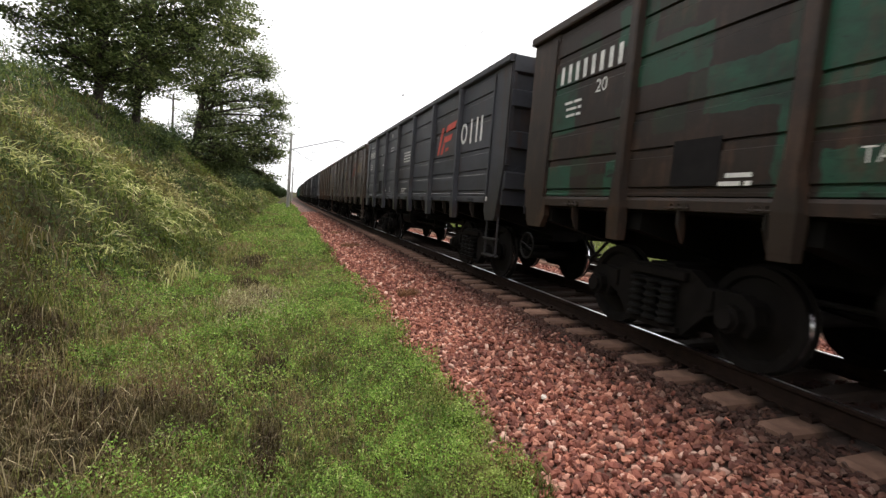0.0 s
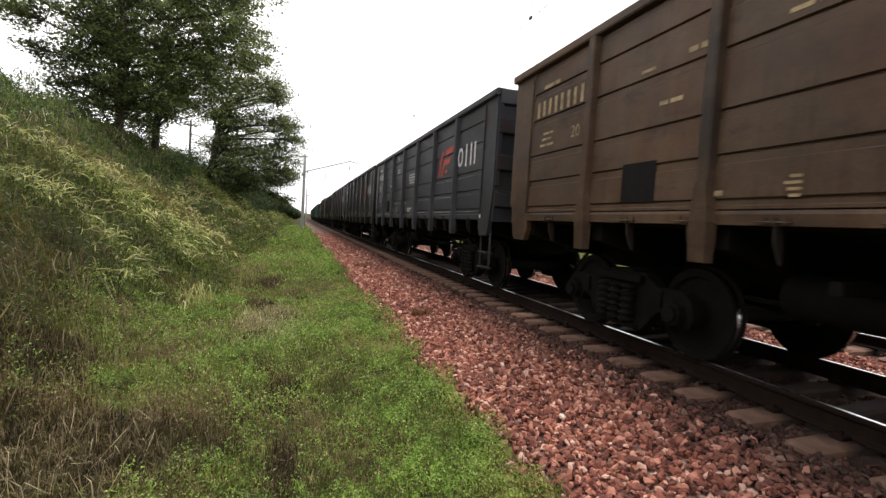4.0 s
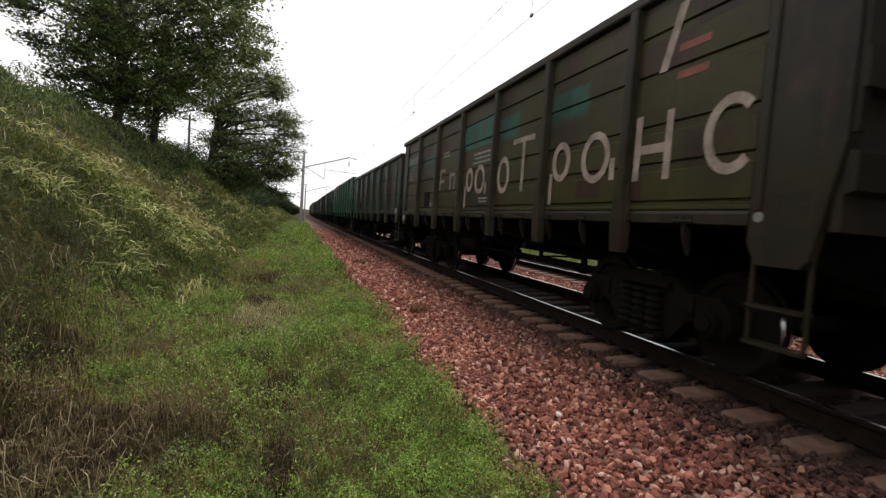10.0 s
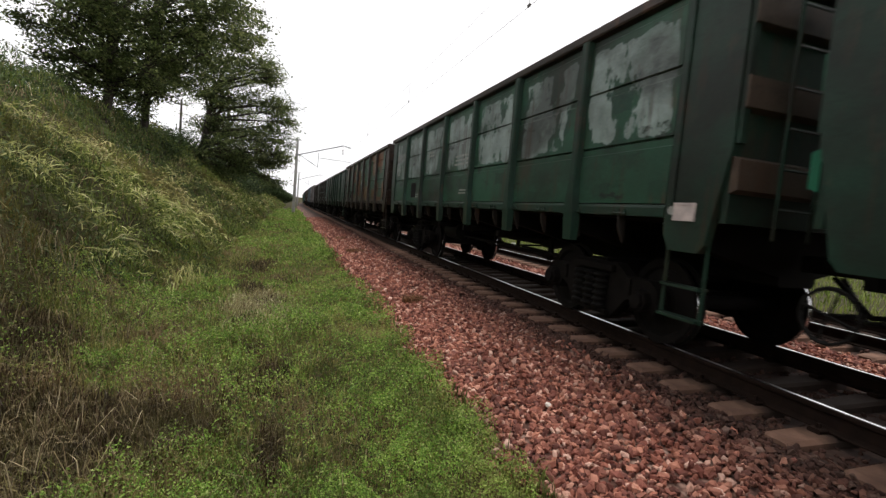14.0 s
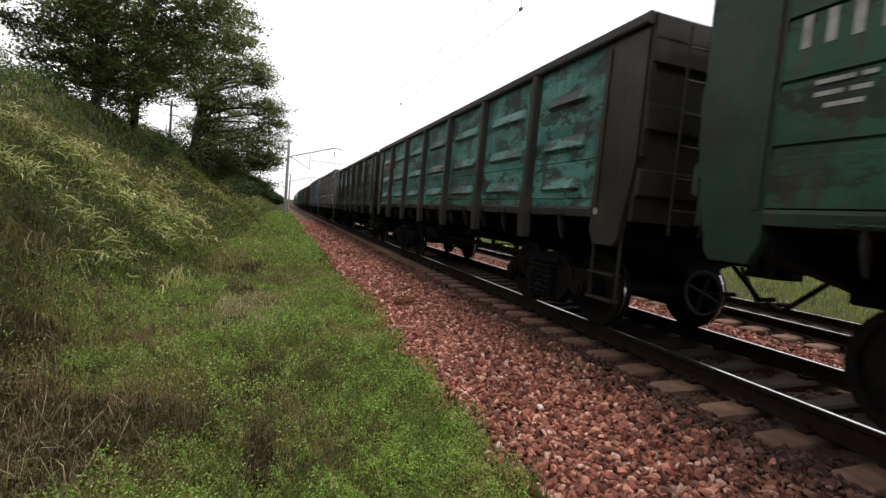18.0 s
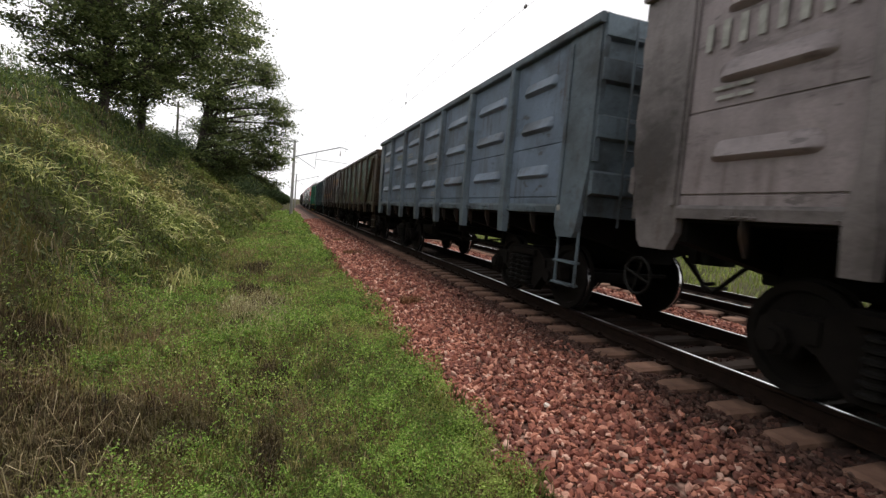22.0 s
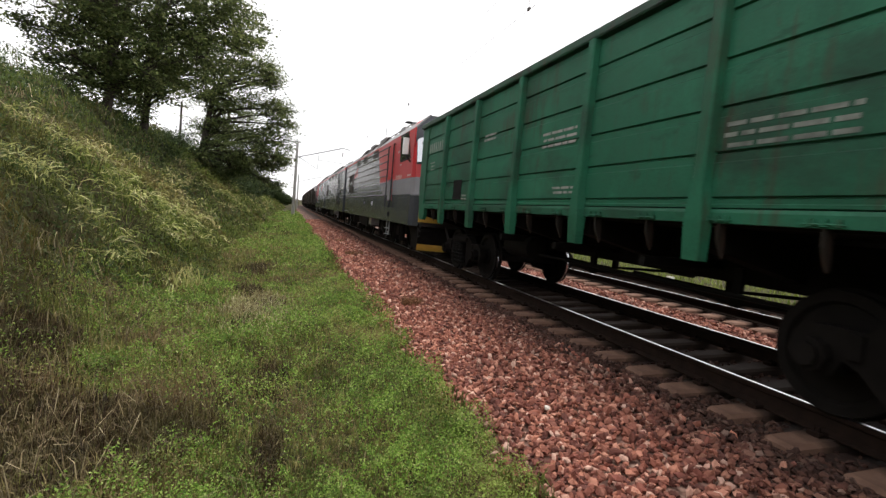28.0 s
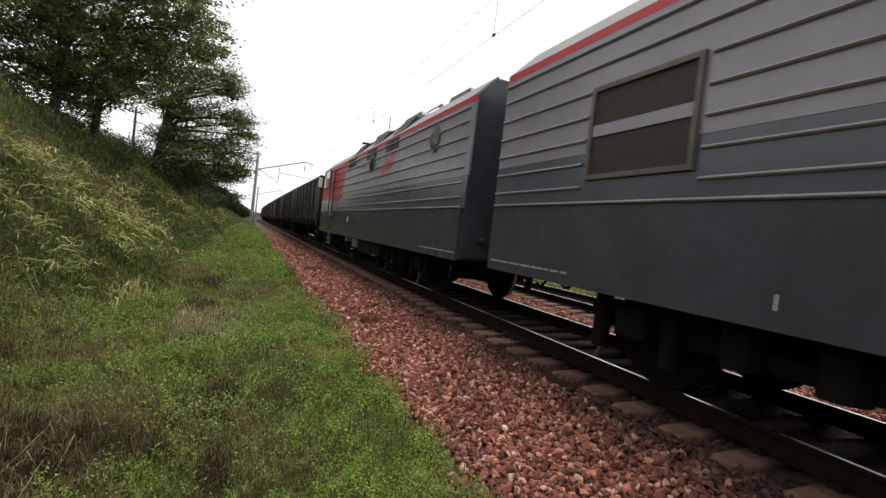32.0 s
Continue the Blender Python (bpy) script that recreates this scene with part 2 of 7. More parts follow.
def bed_material():
    k = Nodes("ballast_bed")
    v = k.n.new("ShaderNodeTexVoronoi")
    v.inputs["Scale"].default_value = 17.0
    k.l.new(k.coord, v.inputs["Vector"])
    s = k.n.new("ShaderNodeSeparateColor")
    k.l.new(v.outputs["Color"], s.inputs[0])
    c = k.ramp(s.outputs[0], ((0.0, (0.10, 0.048, 0.038)), (0.4, (0.19, 0.10, 0.078)), (0.75, (0.25, 0.15, 0.118)), (1.0, (0.36, 0.26, 0.21))))
    c = k.mix(k.step(v.outputs["Distance"], 0.25, 0.6, 0.8), c, (0.05, 0.026, 0.02))
    c = k.mix(k.step(k.noise(0.6, 4), 0.4, 0.7, 0.5), c, (0.11, 0.06, 0.05))
    c = k.mix(shade_and_dust(k), c, (0.022, 0.014, 0.011))
    k.bump(v.outputs["Distance"], -0.9, 0.05)
    return k.done(c, 0.9, 0.0, 0.2)


def sleeper_material():
    """Weathered concrete, with the shade under the train painted dark between and around the rails."""
    k = Nodes("sleeper_concrete")
    c = k.mix(k.step(k.noise(5.0, 5), 0.3, 0.7), (0.13, 0.074, 0.053), (0.24, 0.142, 0.102))
    c = k.mix(k.step(k.noise(40.0, 3), 0.35, 0.75, 0.3), c, (0.07, 0.045, 0.035))
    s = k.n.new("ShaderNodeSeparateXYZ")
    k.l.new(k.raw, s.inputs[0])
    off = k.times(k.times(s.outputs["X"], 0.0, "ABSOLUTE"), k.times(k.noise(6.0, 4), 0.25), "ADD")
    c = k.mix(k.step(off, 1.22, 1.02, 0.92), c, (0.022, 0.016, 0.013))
    k.bump(k.noise(24.0, 4), 0.4, 0.006)
    return k.done(c, 0.9, 0.0, 0.2)


def rail_material():
    k = Nodes("rail_steel")
    c = k.mix(k.step(k.noise(9.0, 5), 0.3, 0.7), (0.010, 0.006, 0.0045), (0.020, 0.011, 0.008))
    k.bump(k.noise(60.0, 3), 0.3, 0.003)
    return k.done(c, 0.85, 0.0, 0.12)


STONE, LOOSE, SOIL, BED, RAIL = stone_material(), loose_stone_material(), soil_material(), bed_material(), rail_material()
TREAD = plain("polished_rail_head", (0.8, 0.8, 0.8), 0.28, 1.0, 0.08, 3.0, 0.03)
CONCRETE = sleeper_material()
MASTCON = plain("mast_concrete", (0.32, 0.31, 0.29), 0.9, 0.0, 0.15, 3.0, 0.3)
GALV = plain("galvanised_steel", (0.28, 0.29, 0.30), 0.5, 0.6, 0.2, 8.0, 0.1)
WIRE = plain("copper_wire", (0.09, 0.08, 0.075), 0.5, 0.7, 0.1, 5.0, 0.0)
PORCELAIN = plain("brown_porcelain", (0.10, 0.05, 0.035), 0.25, 0.0, 0.1, 5.0, 0.0)
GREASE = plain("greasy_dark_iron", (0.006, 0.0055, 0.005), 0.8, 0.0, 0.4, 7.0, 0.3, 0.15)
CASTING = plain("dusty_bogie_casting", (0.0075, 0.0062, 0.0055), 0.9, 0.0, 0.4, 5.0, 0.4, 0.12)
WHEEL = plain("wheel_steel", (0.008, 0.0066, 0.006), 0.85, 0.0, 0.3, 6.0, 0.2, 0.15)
RIM = plain("worn_wheel_tread", (0.6, 0.6, 0.61), 0.22, 1.0, 0.1, 4.0, 0.05)
RUBBER = plain("black_rubber", (0.015, 0.015, 0.016), 0.75, 0.0, 0.2, 8.0, 0.1)
WHITE = plain("white_stencil_paint", (0.58, 0.57, 0.54), 0.7, 0.0, 0.25, 9.0, 0.0)
CREAM = plain("yellowed_stencil_paint", (0.34, 0.255, 0.15), 0.75, 0.0, 0.45, 9.0, 0.0, 0.2)
CHALK = plain("worn_pale_sign_paint", (0.30, 0.24, 0.20), 0.75, 0.0, 0.5, 5.0, 0.0)
FAINT = plain("scuffed_faint_writing", (0.17, 0.185, 0.165), 0.8, 0.0, 0.5, 6.0, 0.0, 0.2)
DIMWHITE = plain("faded_stencil_paint", (0.27, 0.27, 0.25), 0.75, 0.0, 0.35, 9.0, 0.0)
RED = plain("red_sign_paint", (0.42, 0.055, 0.035), 0.6, 0.0, 0.3, 7.0, 0.0)
DIMRED = plain("faded_red_sign_paint", (0.20, 0.065, 0.045), 0.7, 0.0, 0.3, 7.0, 0.0)
BLACK = plain("black_panel_paint", (0.012, 0.011, 0.011), 0.9, 0.0, 0.2, 7.0, 0.0, 0.1)
TRUNK = plain("tree_bark", (0.05, 0.04, 0.032), 0.95, 0.0, 0.45, 8.0, 0.8)
CLOVER = leafy("clover_leaves", ((0.0, (0.11, 0.22, 0.034)), (0.5, (0.25, 0.42, 0.07)), (0.88, (0.41, 0.59, 0.13)), (1.0, (0.60, 0.68, 0.28))), (0.34, 0.29, 0.11), 0.9, 0.52, 0.70, 0.4)
TURF = leafy("turf_blades", ((0.0, (0.135, 0.165, 0.042)), (0.5, (0.25, 0.27, 0.075)), (0.85, (0.38, 0.345, 0.125)), (1.0, (0.60, 0.47, 0.26))), (0.26, 0.175, 0.10), 0.9, 0.46, 0.6, 0.35)
DRY = leafy("dry_turf", ((0.0, (0.052, 0.031, 0.018)), (0.4, (0.10, 0.062, 0.034)), (0.7, (0.11, 0.10, 0.035)), (1.0, (0.32, 0.25, 0.14))), (0.08, 0.075, 0.026), 1.1, 0.52, 0.72, 0.25)
REED = leafy("reed_leaves", ((0.0, (0.20, 0.27, 0.06)), (0.4, (0.40, 0.46, 0.13)), (0.8, (0.62, 0.63, 0.26)), (1.0, (0.88, 0.84, 0.5))), (0.56, 0.48, 0.23), 0.42, 0.51, 0.66, 0.4)
HERB = leafy("bank_herb_leaves", ((0.0, (0.06, 0.095, 0.02)), (0.5, (0.14, 0.195, 0.04)), (1.0, (0.28, 0.33, 0.085))), (0.19, 0.135, 0.05), 0.42, 0.50, 0.68, 0.4)
BLEACHED = leafy("bleached_grass", ((0.0, (0.30, 0.26, 0.13)), (0.5, (0.50, 0.45, 0.24)), (1.0, (0.80, 0.74, 0.48))), (0.34, 0.30, 0.14), 2.0, 0.6, 0.8, 0.3)
STRAW = leafy("dry_straw", ((0.0, (0.16, 0.11, 0.066)), (0.6, (0.32, 0.25, 0.14)), (1.0, (0.56, 0.48, 0.31))), (0.14, 0.085, 0.05), 0.6, 0.5, 0.8, 0.15)
LEAF = leafy("tree_leaves", ((0.0, (0.075, 0.11, 0.04)), (0.6, (0.17, 0.22, 0.075)), (1.0, (0.36, 0.40, 0.16))), (0.20, 0.21, 0.09), 0.35, 0.6, 0.8, 0.45, 0.5)
BUSH = leafy("shrub_leaves", ((0.0, (0.025, 0.05, 0.014)), (0.6, (0.055, 0.10, 0.026)), (1.0, (0.10, 0.15, 0.045))), (0.07, 0.08, 0.03), 0.5, 0.6, 0.8, 0.25)
FIELD = leafy("far_meadow", ((0.0, (0.13, 0.20, 0.03)), (1.0, (0.30, 0.36, 0.08))), (0.26, 0.27, 0.08), 0.3, 0.5, 0.7)


# ---- mesh building ----
class Shape:
    """Collects faces; material numbers by face."""

    def __init__(self):
        self.v, self.f, self.m = [], [], []

    def add(self, verts, faces, m=0):
        o = len(self.v)
        self.v += [tuple(p) for p in verts]
        self.f += [tuple(i + o for i in f) for f in faces]
        self.m += [m] * len(faces)
        return self

    def box(self, x0, x1, y0, y1, z0, z1, m=0, c=0.0):
        """A box; c chamfers its four longest edges."""
        if c:
            d = (x1 - x0, y1 - y0, z1 - z0)
            ax = d.index(max(d))
            lo, hi = (x0, y0, z0), (x1, y1, z1)
            a, b = [i for i in range(3) if i != ax]
            prof = [(lo[a] + c, lo[b]), (hi[a] - c, lo[b]), (hi[a], lo[b] + c), (hi[a], hi[b] - c), (hi[a] - c, hi[b]), (lo[a] + c, hi[b]), (lo[a], hi[b] - c), (lo[a], lo[b] + c)]
            return self.prism(prof, ax, lo[ax], hi[ax], m)
        vs = [(x, y, z) for x in (x0, x1) for y in (y0, y1) for z in (z0, z1)]
        return self.add(vs, [(0, 1, 3, 2), (4, 6, 7, 5), (0, 4, 5, 1), (2, 3, 7, 6), (0, 2, 6, 4), (1, 5, 7, 3)], m)

    def prism(self, prof, axis, t0, t1, m=0):
        """Profile points in the two other axes (in order), drawn out along axis."""
        n = len(prof)

        def put(p, t):
            q = [0, 0, 0]
            a, b = [i for i in range(3) if i != axis]
            q[a], q[b], q[axis] = p[0], p[1], t
            return q
        vs = [put(p, t0) for p in prof] + [put(p, t1) for p in prof]
        fs = [(i, (i + 1) % n, n + (i + 1) % n, n + i) for i in range(n)] + [tuple(range(n))[::-1], tuple(range(n, 2 * n))]
        return self.add(vs, fs, m)

    def rod(self, p, q, r, n=6, m=0, r2=None):
        p, q = Vector(p), Vector(q)
        d = (q - p).normalized()
        a = d.orthogonal().normalized()
        b = d.cross(a)
        r2 = r if r2 is None else r2
        ring = [(math.cos(2 * math.pi * i / n), math.sin(2 * math.pi * i / n)) for i in range(n)]
        vs = [p + a * (c * r) + b * (s * r) for c, s in ring] + [q + a * (c * r2) + b * (s * r2) for c, s in ring]
        fs = [(i, (i + 1) % n, n + (i + 1) % n, n + i) for i in range(n)] + [tuple(range(n))[::-1], tuple(range(n, 2 * n))]
        return self.add(vs, fs, m)

    def lathe(self, centre, axis, prof, n=24, mats=None, close=True):
        """prof: (along, radius) pairs."""
        a, b = [i for i in range(3) if i != axis]
        vs = []
        for t, r in prof:
            for i in range(n):
                q = list(centre)
                q[axis] += t
                q[a] += r * math.cos(2 * math.pi * i / n)
                q[b] += r * math.sin(2 * math.pi * i / n)
                vs.append(q)
        o = len(self.v)
        self.v += [tuple(p) for p in vs]
        k = len(prof)
        for j in range(k - 1):
            for i in range(n):
                self.f.append((o + j * n + i, o + j * n + (i + 1) % n, o + (j + 1) * n + (i + 1) % n, o + (j + 1) * n + i))
                self.m.append(mats[j] if mats else 0)
        if close:
            self.f += [tuple(o + i for i in range(n))[::-1], tuple(o + (k - 1) * n + i for i in range(n))]
            self.m += [mats[0] if mats else 0, mats[-1] if mats else 0]
        return self

    def mesh(self, name, smooth=False):
        me = bpy.data.meshes.new(name)
        me.from_pydata(self.v, [], self.f)
        me.polygons.foreach_set("material_index", self.m)
        bm = bmesh.new()
        bm.from_mesh(me)
        bmesh.ops.recalc_face_normals(bm, faces=bm.faces)
        bm.to_mesh(me)
        bm.free()
        if smooth:
            me.polygons.foreach_set("use_smooth", [True] * len(me.polygons))
            me.set_sharp_from_angle(angle=radians(38))
        return me


def dress(ob, mats):
    """Gives the object its own materials on a shared mesh."""
    mats = mats if isinstance(mats, (list, tuple)) else [mats]
    while len(ob.data.materials) < len(mats):
        ob.data.materials.append(mats[len(ob.data.materials)])
    for slot, m in zip(ob.material_slots, mats):
        if slot.material != m:
            slot.link, slot.material = "OBJECT", m
    return ob


def part(name, shape, mats, parent=None, label="", at=None, smooth=False):
    me = shape.mesh(name, smooth) if isinstance(shape, Shape) else shape
    ob = dress(new(name, me), mats)
    if parent is not None:
        ob.parent = parent
    if at is not None:
        ob.matrix_basis = at
    if label:
        ob["label"] = label
    return ob


def big_mesh(name, verts, faces_quads=None, faces_tris=None, mat=None):
    """A large mesh straight from arrays."""
    me = bpy.data.meshes.new(name)
    nv = len(verts)
    q = np.zeros((0, 4), int) if faces_quads is None else np.asarray(faces_quads)
    t = np.zeros((0, 3), int) if faces_tris is None else np.asarray(faces_tris)
    loops = np.concatenate([q.ravel(), t.ravel()]).astype(np.int32)
    sizes = np.concatenate([np.full(len(q), 4), np.full(len(t), 3)])
    starts = np.concatenate([[0], np.cumsum(sizes)[:-1]]).astype(np.int32)
    me.vertices.add(nv)
    me.vertices.foreach_set("co", np.asarray(verts, np.float32).ravel())
    me.loops.add(len(loops))
    me.loops.foreach_set("vertex_index", loops)
    me.polygons.add(len(sizes))
    me.polygons.foreach_set("loop_start", starts)
    me.update(calc_edges=True)
    me.shade_flat()
    me.validate()
    if mat:
        me.materials.append(mat)
    return new(name, me)


# ---- ground, ballast and track ----
rng = np.random.default_rng(7)


def hills(x, y, s, seed):
    """Smooth pseudo-random relief from a few sines."""
    r = np.random.default_rng(seed)
    out = 0.0
    for i in range(6):
        a, b, c = r.uniform(-1, 1), r.uniform(-1, 1), r.uniform(0, 6.28)
        out = out + np.sin((a * x + b * y) * s * (1 + 0.55 * i) + c) / (1 + 0.6 * i)
    return out / 2.2


def bends(y):
    return np.where(y > 0, y * y / BEND, 0.0)


def ground_z(x, y):
    u = x - bends(y)
    toe = -1.25 + 0.18 * hills(x * 0, y, 0.5, 3)
    d = np.clip(toe - u, 0, None)
    rise = np.where(d < 1.2, 0.3333 * d * d, 0.8 * d - 0.48)
    top = 4.62 + 0.12 * hills(x, y, 0.25, 4) - 0.5 * np.clip((21.5 - y) / 5, 0, 1)
    over = np.clip(d - (top + 0.48) / 0.8, 0, None)
    z = np.where(rise > top, top + 0.03 * over, rise) - 0.42
    z = z + np.where(d > 0.3, 0.10, 0.018) * hills(x, y, 1.6, 5)
    z = np.where(u > 1.3, -0.42 - np.clip(u - 1.3, 0, 0.6) * 0.5, z)
    z = np.where(u > 13.0, -0.72 + np.clip(u - 14, 0, 400) * 0.012, z)
    return z


def ground_sheet():
    xs = np.concatenate([np.linspace(-2500, -60, 12), np.linspace(-50, -12, 20), np.linspace(-11.5, 2, 90), np.linspace(2.5, 30, 40), np.linspace(40, 2500, 12)])
    ys = np.concatenate([np.linspace(-2500, -40, 10), np.linspace(-35, 0, 30), np.linspace(0.4, 30, 100), np.linspace(31, 130, 80), np.linspace(140, 400, 20), np.linspace(500, 2500, 8)])
    gx, gy = np.meshgrid(xs, ys)
    near = np.clip(gy, -400, 260)
    gz = ground_z(gx - bends(gy) + bends(near), near)
    v = np.stack([gx, gy, gz], -1).reshape(-1, 3)
    i = np.arange(len(xs) * len(ys)).reshape(len(ys), len(xs))
    q = np.stack([i[:-1, :-1], i[:-1, 1:], i[1:, 1:], i[1:, :-1]], -1).reshape(-1, 4)
    ob = big_mesh("ground", v, q, mat=SOIL)
    tagged(ob, "grassy soil verge rising into a railway cutting bank", "ground", kind="structure")


ground_sheet()

BEDPROF = ((1.15, -0.62), (1.5, -0.415), (2.3, -0.325), (2.9, -0.245), (3.6, -0.245), (6.3, -0.27), (6.95, -0.25), (7.6, -0.26), (10.3, -0.24), (10.8, -0.26), (12.6, -0.8))


def bed_z(u):
    return np.interp(u, [p[0] for p in BEDPROF], [p[1] for p in BEDPROF])


def ballast_bed():
    us = np.concatenate([np.linspace(1.15, 3.6, 26), np.linspace(3.8, 12.6, 50)])
    ys = np.concatenate([np.linspace(-60, 0, 30), np.linspace(0.3, 25, 120), np.linspace(26, 320, 120)])
    gu, gy = np.meshgrid(us, ys)
    gz = bed_z(gu) + 0.015 * hills(gu, gy, 5.0, 11) - 0.02
    v = np.stack([gu + bends(gy), gy, gz], -1).reshape(-1, 3)
    i = np.arange(len(us) * len(ys)).reshape(len(ys), len(us))
    q = np.stack([i[:-1, :-1], i[:-1, 1:], i[1:, 1:], i[1:, :-1]], -1).reshape(-1, 4)
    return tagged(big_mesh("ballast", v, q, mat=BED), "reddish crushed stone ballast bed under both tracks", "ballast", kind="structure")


ballast = ballast_bed()


def hull(verts):
    """Triangles of the convex hull of a few points."""
    bm = bmesh.new()
    for p in verts:
        bm.verts.new(p)
    bm.verts.index_update()
    out = bmesh.ops.convex_hull(bm, input=list(bm.verts))
    faces = [tuple(v.index for v in f.verts) for f in bm.faces]
    bm.free()
    return faces


def stone_shapes(count):
    """Crushed chips: uneven lumps of ten corners each, flattened and long."""
    out = []
    a = np.arange(4) * math.pi / 2
    base = np.concatenate([np.stack([np.cos(a), np.sin(a), 0 * a - 0.45], -1), np.stack([np.cos(a + 0.785), np.sin(a + 0.785), 0 * a + 0.45], -1), [(0.1, 0, 0.95), (0, 0.1, -0.9)]])
    for _ in range(count):
        k = base * rng.uniform(0.72, 1.12, (10, 3)) + rng.normal(0, 0.1, (10, 3))
        k = k * np.array([rng.uniform(1.0, 1.5), rng.uniform(0.75, 1.0), rng.uniform(0.55, 0.85)])
        ids = sorted({i for f in hull(k) for i in f})
        if len(ids) == 10:
            f = [t for q in hull(k) for t in ((q[0], q[i], q[i + 1]) for i in range(1, len(q) - 1))]
            if len(f) == 16:
                out.append((k, np.array(f)))
    return out


STONES = stone_shapes(40)[:14]


def turns(n, r):
    """n random rotation matrices."""
    q = r.normal(size=(n, 4)) * np.array([1.0, 0.45, 0.45, 1.0])
    q /= np.linalg.norm(q, axis=1)[:, None]
    w, x, y, z = q.T
    return np.stack([1 - 2 * (y * y + z * z), 2 * (x * y - w * z), 2 * (x * z + w * y), 2 * (x * y + w * z), 1 - 2 * (x * x + z * z), 2 * (y * z - w * x),
                     2 * (x * z - w * y), 2 * (y * z + w * x), 1 - 2 * (x * x + y * y)], -1).reshape(n, 3, 3)


def strew(u0, u1, y0, y1, gap, size, lift=0.0):
    n = int((u1 - u0) * (y1 - y0) / gap ** 2)
    u, y = rng.uniform(u0, u1, n), rng.uniform(y0, y1, n)
    z = bed_z(u) + rng.uniform(-0.012, 0.022, n) + lift
    s = size * rng.choice([0.65, 0.8, 1.0, 1.2, 1.45], n) * rng.uniform(0.85, 1.15, n)
    which = rng.integers(0, len(STONES), n)
    local = np.stack([k for k, _ in STONES])[which] * s[:, None, None]
    v = np.einsum("nij,nkj->nki", turns(n, rng), local) + np.stack([u + bends(y), y, z], -1)[:, None]
    return v, np.stack([f for _, f in STONES])[which]


def ballast_stones():
    sets = [strew(1.42, 3.62, 1.6, 8.0, 0.034, 0.024), strew(1.45, 3.5, 8.0, 20.0, 0.054, 0.034), strew(1.5, 3.5, 20.0, 48.0, 0.085, 0.05), strew(3.5, 4.05, 1.6, 14.0, 0.05, 0.024, -0.02),
            strew(3.62, 6.3, 1.2, 12.0, 0.095, 0.034, -0.03), strew(6.3, 7.62, 2.0, 14.0, 0.055, 0.032), strew(6.3, 7.62, 14.0, 30.0, 0.1, 0.045), strew(7.7, 12.0, 3.0, 16.0, 0.14, 0.045, -0.02),
            strew(1.2, 1.5, 1.6, 14.0, 0.12, 0.026, 0.05), strew(1.42, 4.1, -6.0, 1.6, 0.07, 0.034)]
    v = np.concatenate([a for a, _ in sets])
    n = len(v)
    f = (np.concatenate([b for _, b in sets]) + (np.arange(n) * 10)[:, None, None]).reshape(-1, 3)
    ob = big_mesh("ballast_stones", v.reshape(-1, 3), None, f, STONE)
    ob.parent = ballast
    tagged(ob, "loose reddish crushed stones", kind="stuff")


ballast_stones()


def top_stones():
    meshes = []
    for k, tri in STONES:
        me = bpy.data.meshes.new("stone")
        me.from_pydata([tuple(p) for p in k], [], [tuple(int(i) for i in f) for f in tri])
        me.materials.append(LOOSE)
        meshes.append(me)
    for i in range(300):
        u, y = rng.uniform(1.6, 3.4), rng.uniform(2.2, 5.2)
        s = rng.uniform(0.026, 0.042)
        ob = new("stone", meshes[i % len(meshes)])
        ob.parent = ballast
        ob.matrix_basis = Matrix.LocRotScale((u, y, float(bed_z(u)) + 0.02), Euler(rng.uniform(0, 6, 3)), Vector((s, s, s)))
    ob = new("stone", meshes[2])
    ob.parent = ballast
    ob["label"] = "pale whitish stone"
    dress(ob, plain("pale_stone", (0.62, 0.57, 0.52), 0.9, 0.0, 0.15, 30.0, 0.2))
    ob.matrix_basis = Matrix.LocRotScale((2.21, 3.46, float(bed_z(2.21)) + 0.035), Euler((0.3, 0.2, 0.9)), Vector((0.04, 0.04, 0.045)))


def rail(u, label):
    prof = ((-0.075, -0.18), (0.075, -0.18), (0.075, -0.168), (0.012, -0.145), (0.010, -0.05), (0.036, -0.038), (0.0365, -0.012), (0.030, -0.003), (0.019, 0.0), (-0.019, 0.0), (-0.030, -0.003),
            (-0.0365, -0.012), (-0.036, -0.038), (-0.010, -0.05), (-0.012, -0.145), (-0.075, -0.168))
    ys = [-60, -20] + list(range(0, 320, 8))
    s = Shape()
    n = len(prof)
    for y in ys:
        s.v += [(u + bend(y) + a, y, b) for a, b in prof]
    for j in range(len(ys) - 1):
        for i in range(n):
            s.f.append((j * n + i, j * n + (i + 1) % n, (j + 1) * n + (i + 1) % n, (j + 1) * n + i))
            s.m.append(1 if i == 8 else 0)
    ob = part("rail", s, [RAIL, TREAD])
    tagged(ob, label, "rail", "rails of the two tracks")


for u, words in ((XC - 0.7975, "rusty steel rail with a polished head, nearer track"), (XC + 0.7975, "rusty steel rail with a polished head, nearer track"),
                 (X2 - 0.7975, "rusty steel rail with a polished head, farther track"), (X2 + 0.7975, "rusty steel rail with a polished head, farther track")):
    rail(u, words)


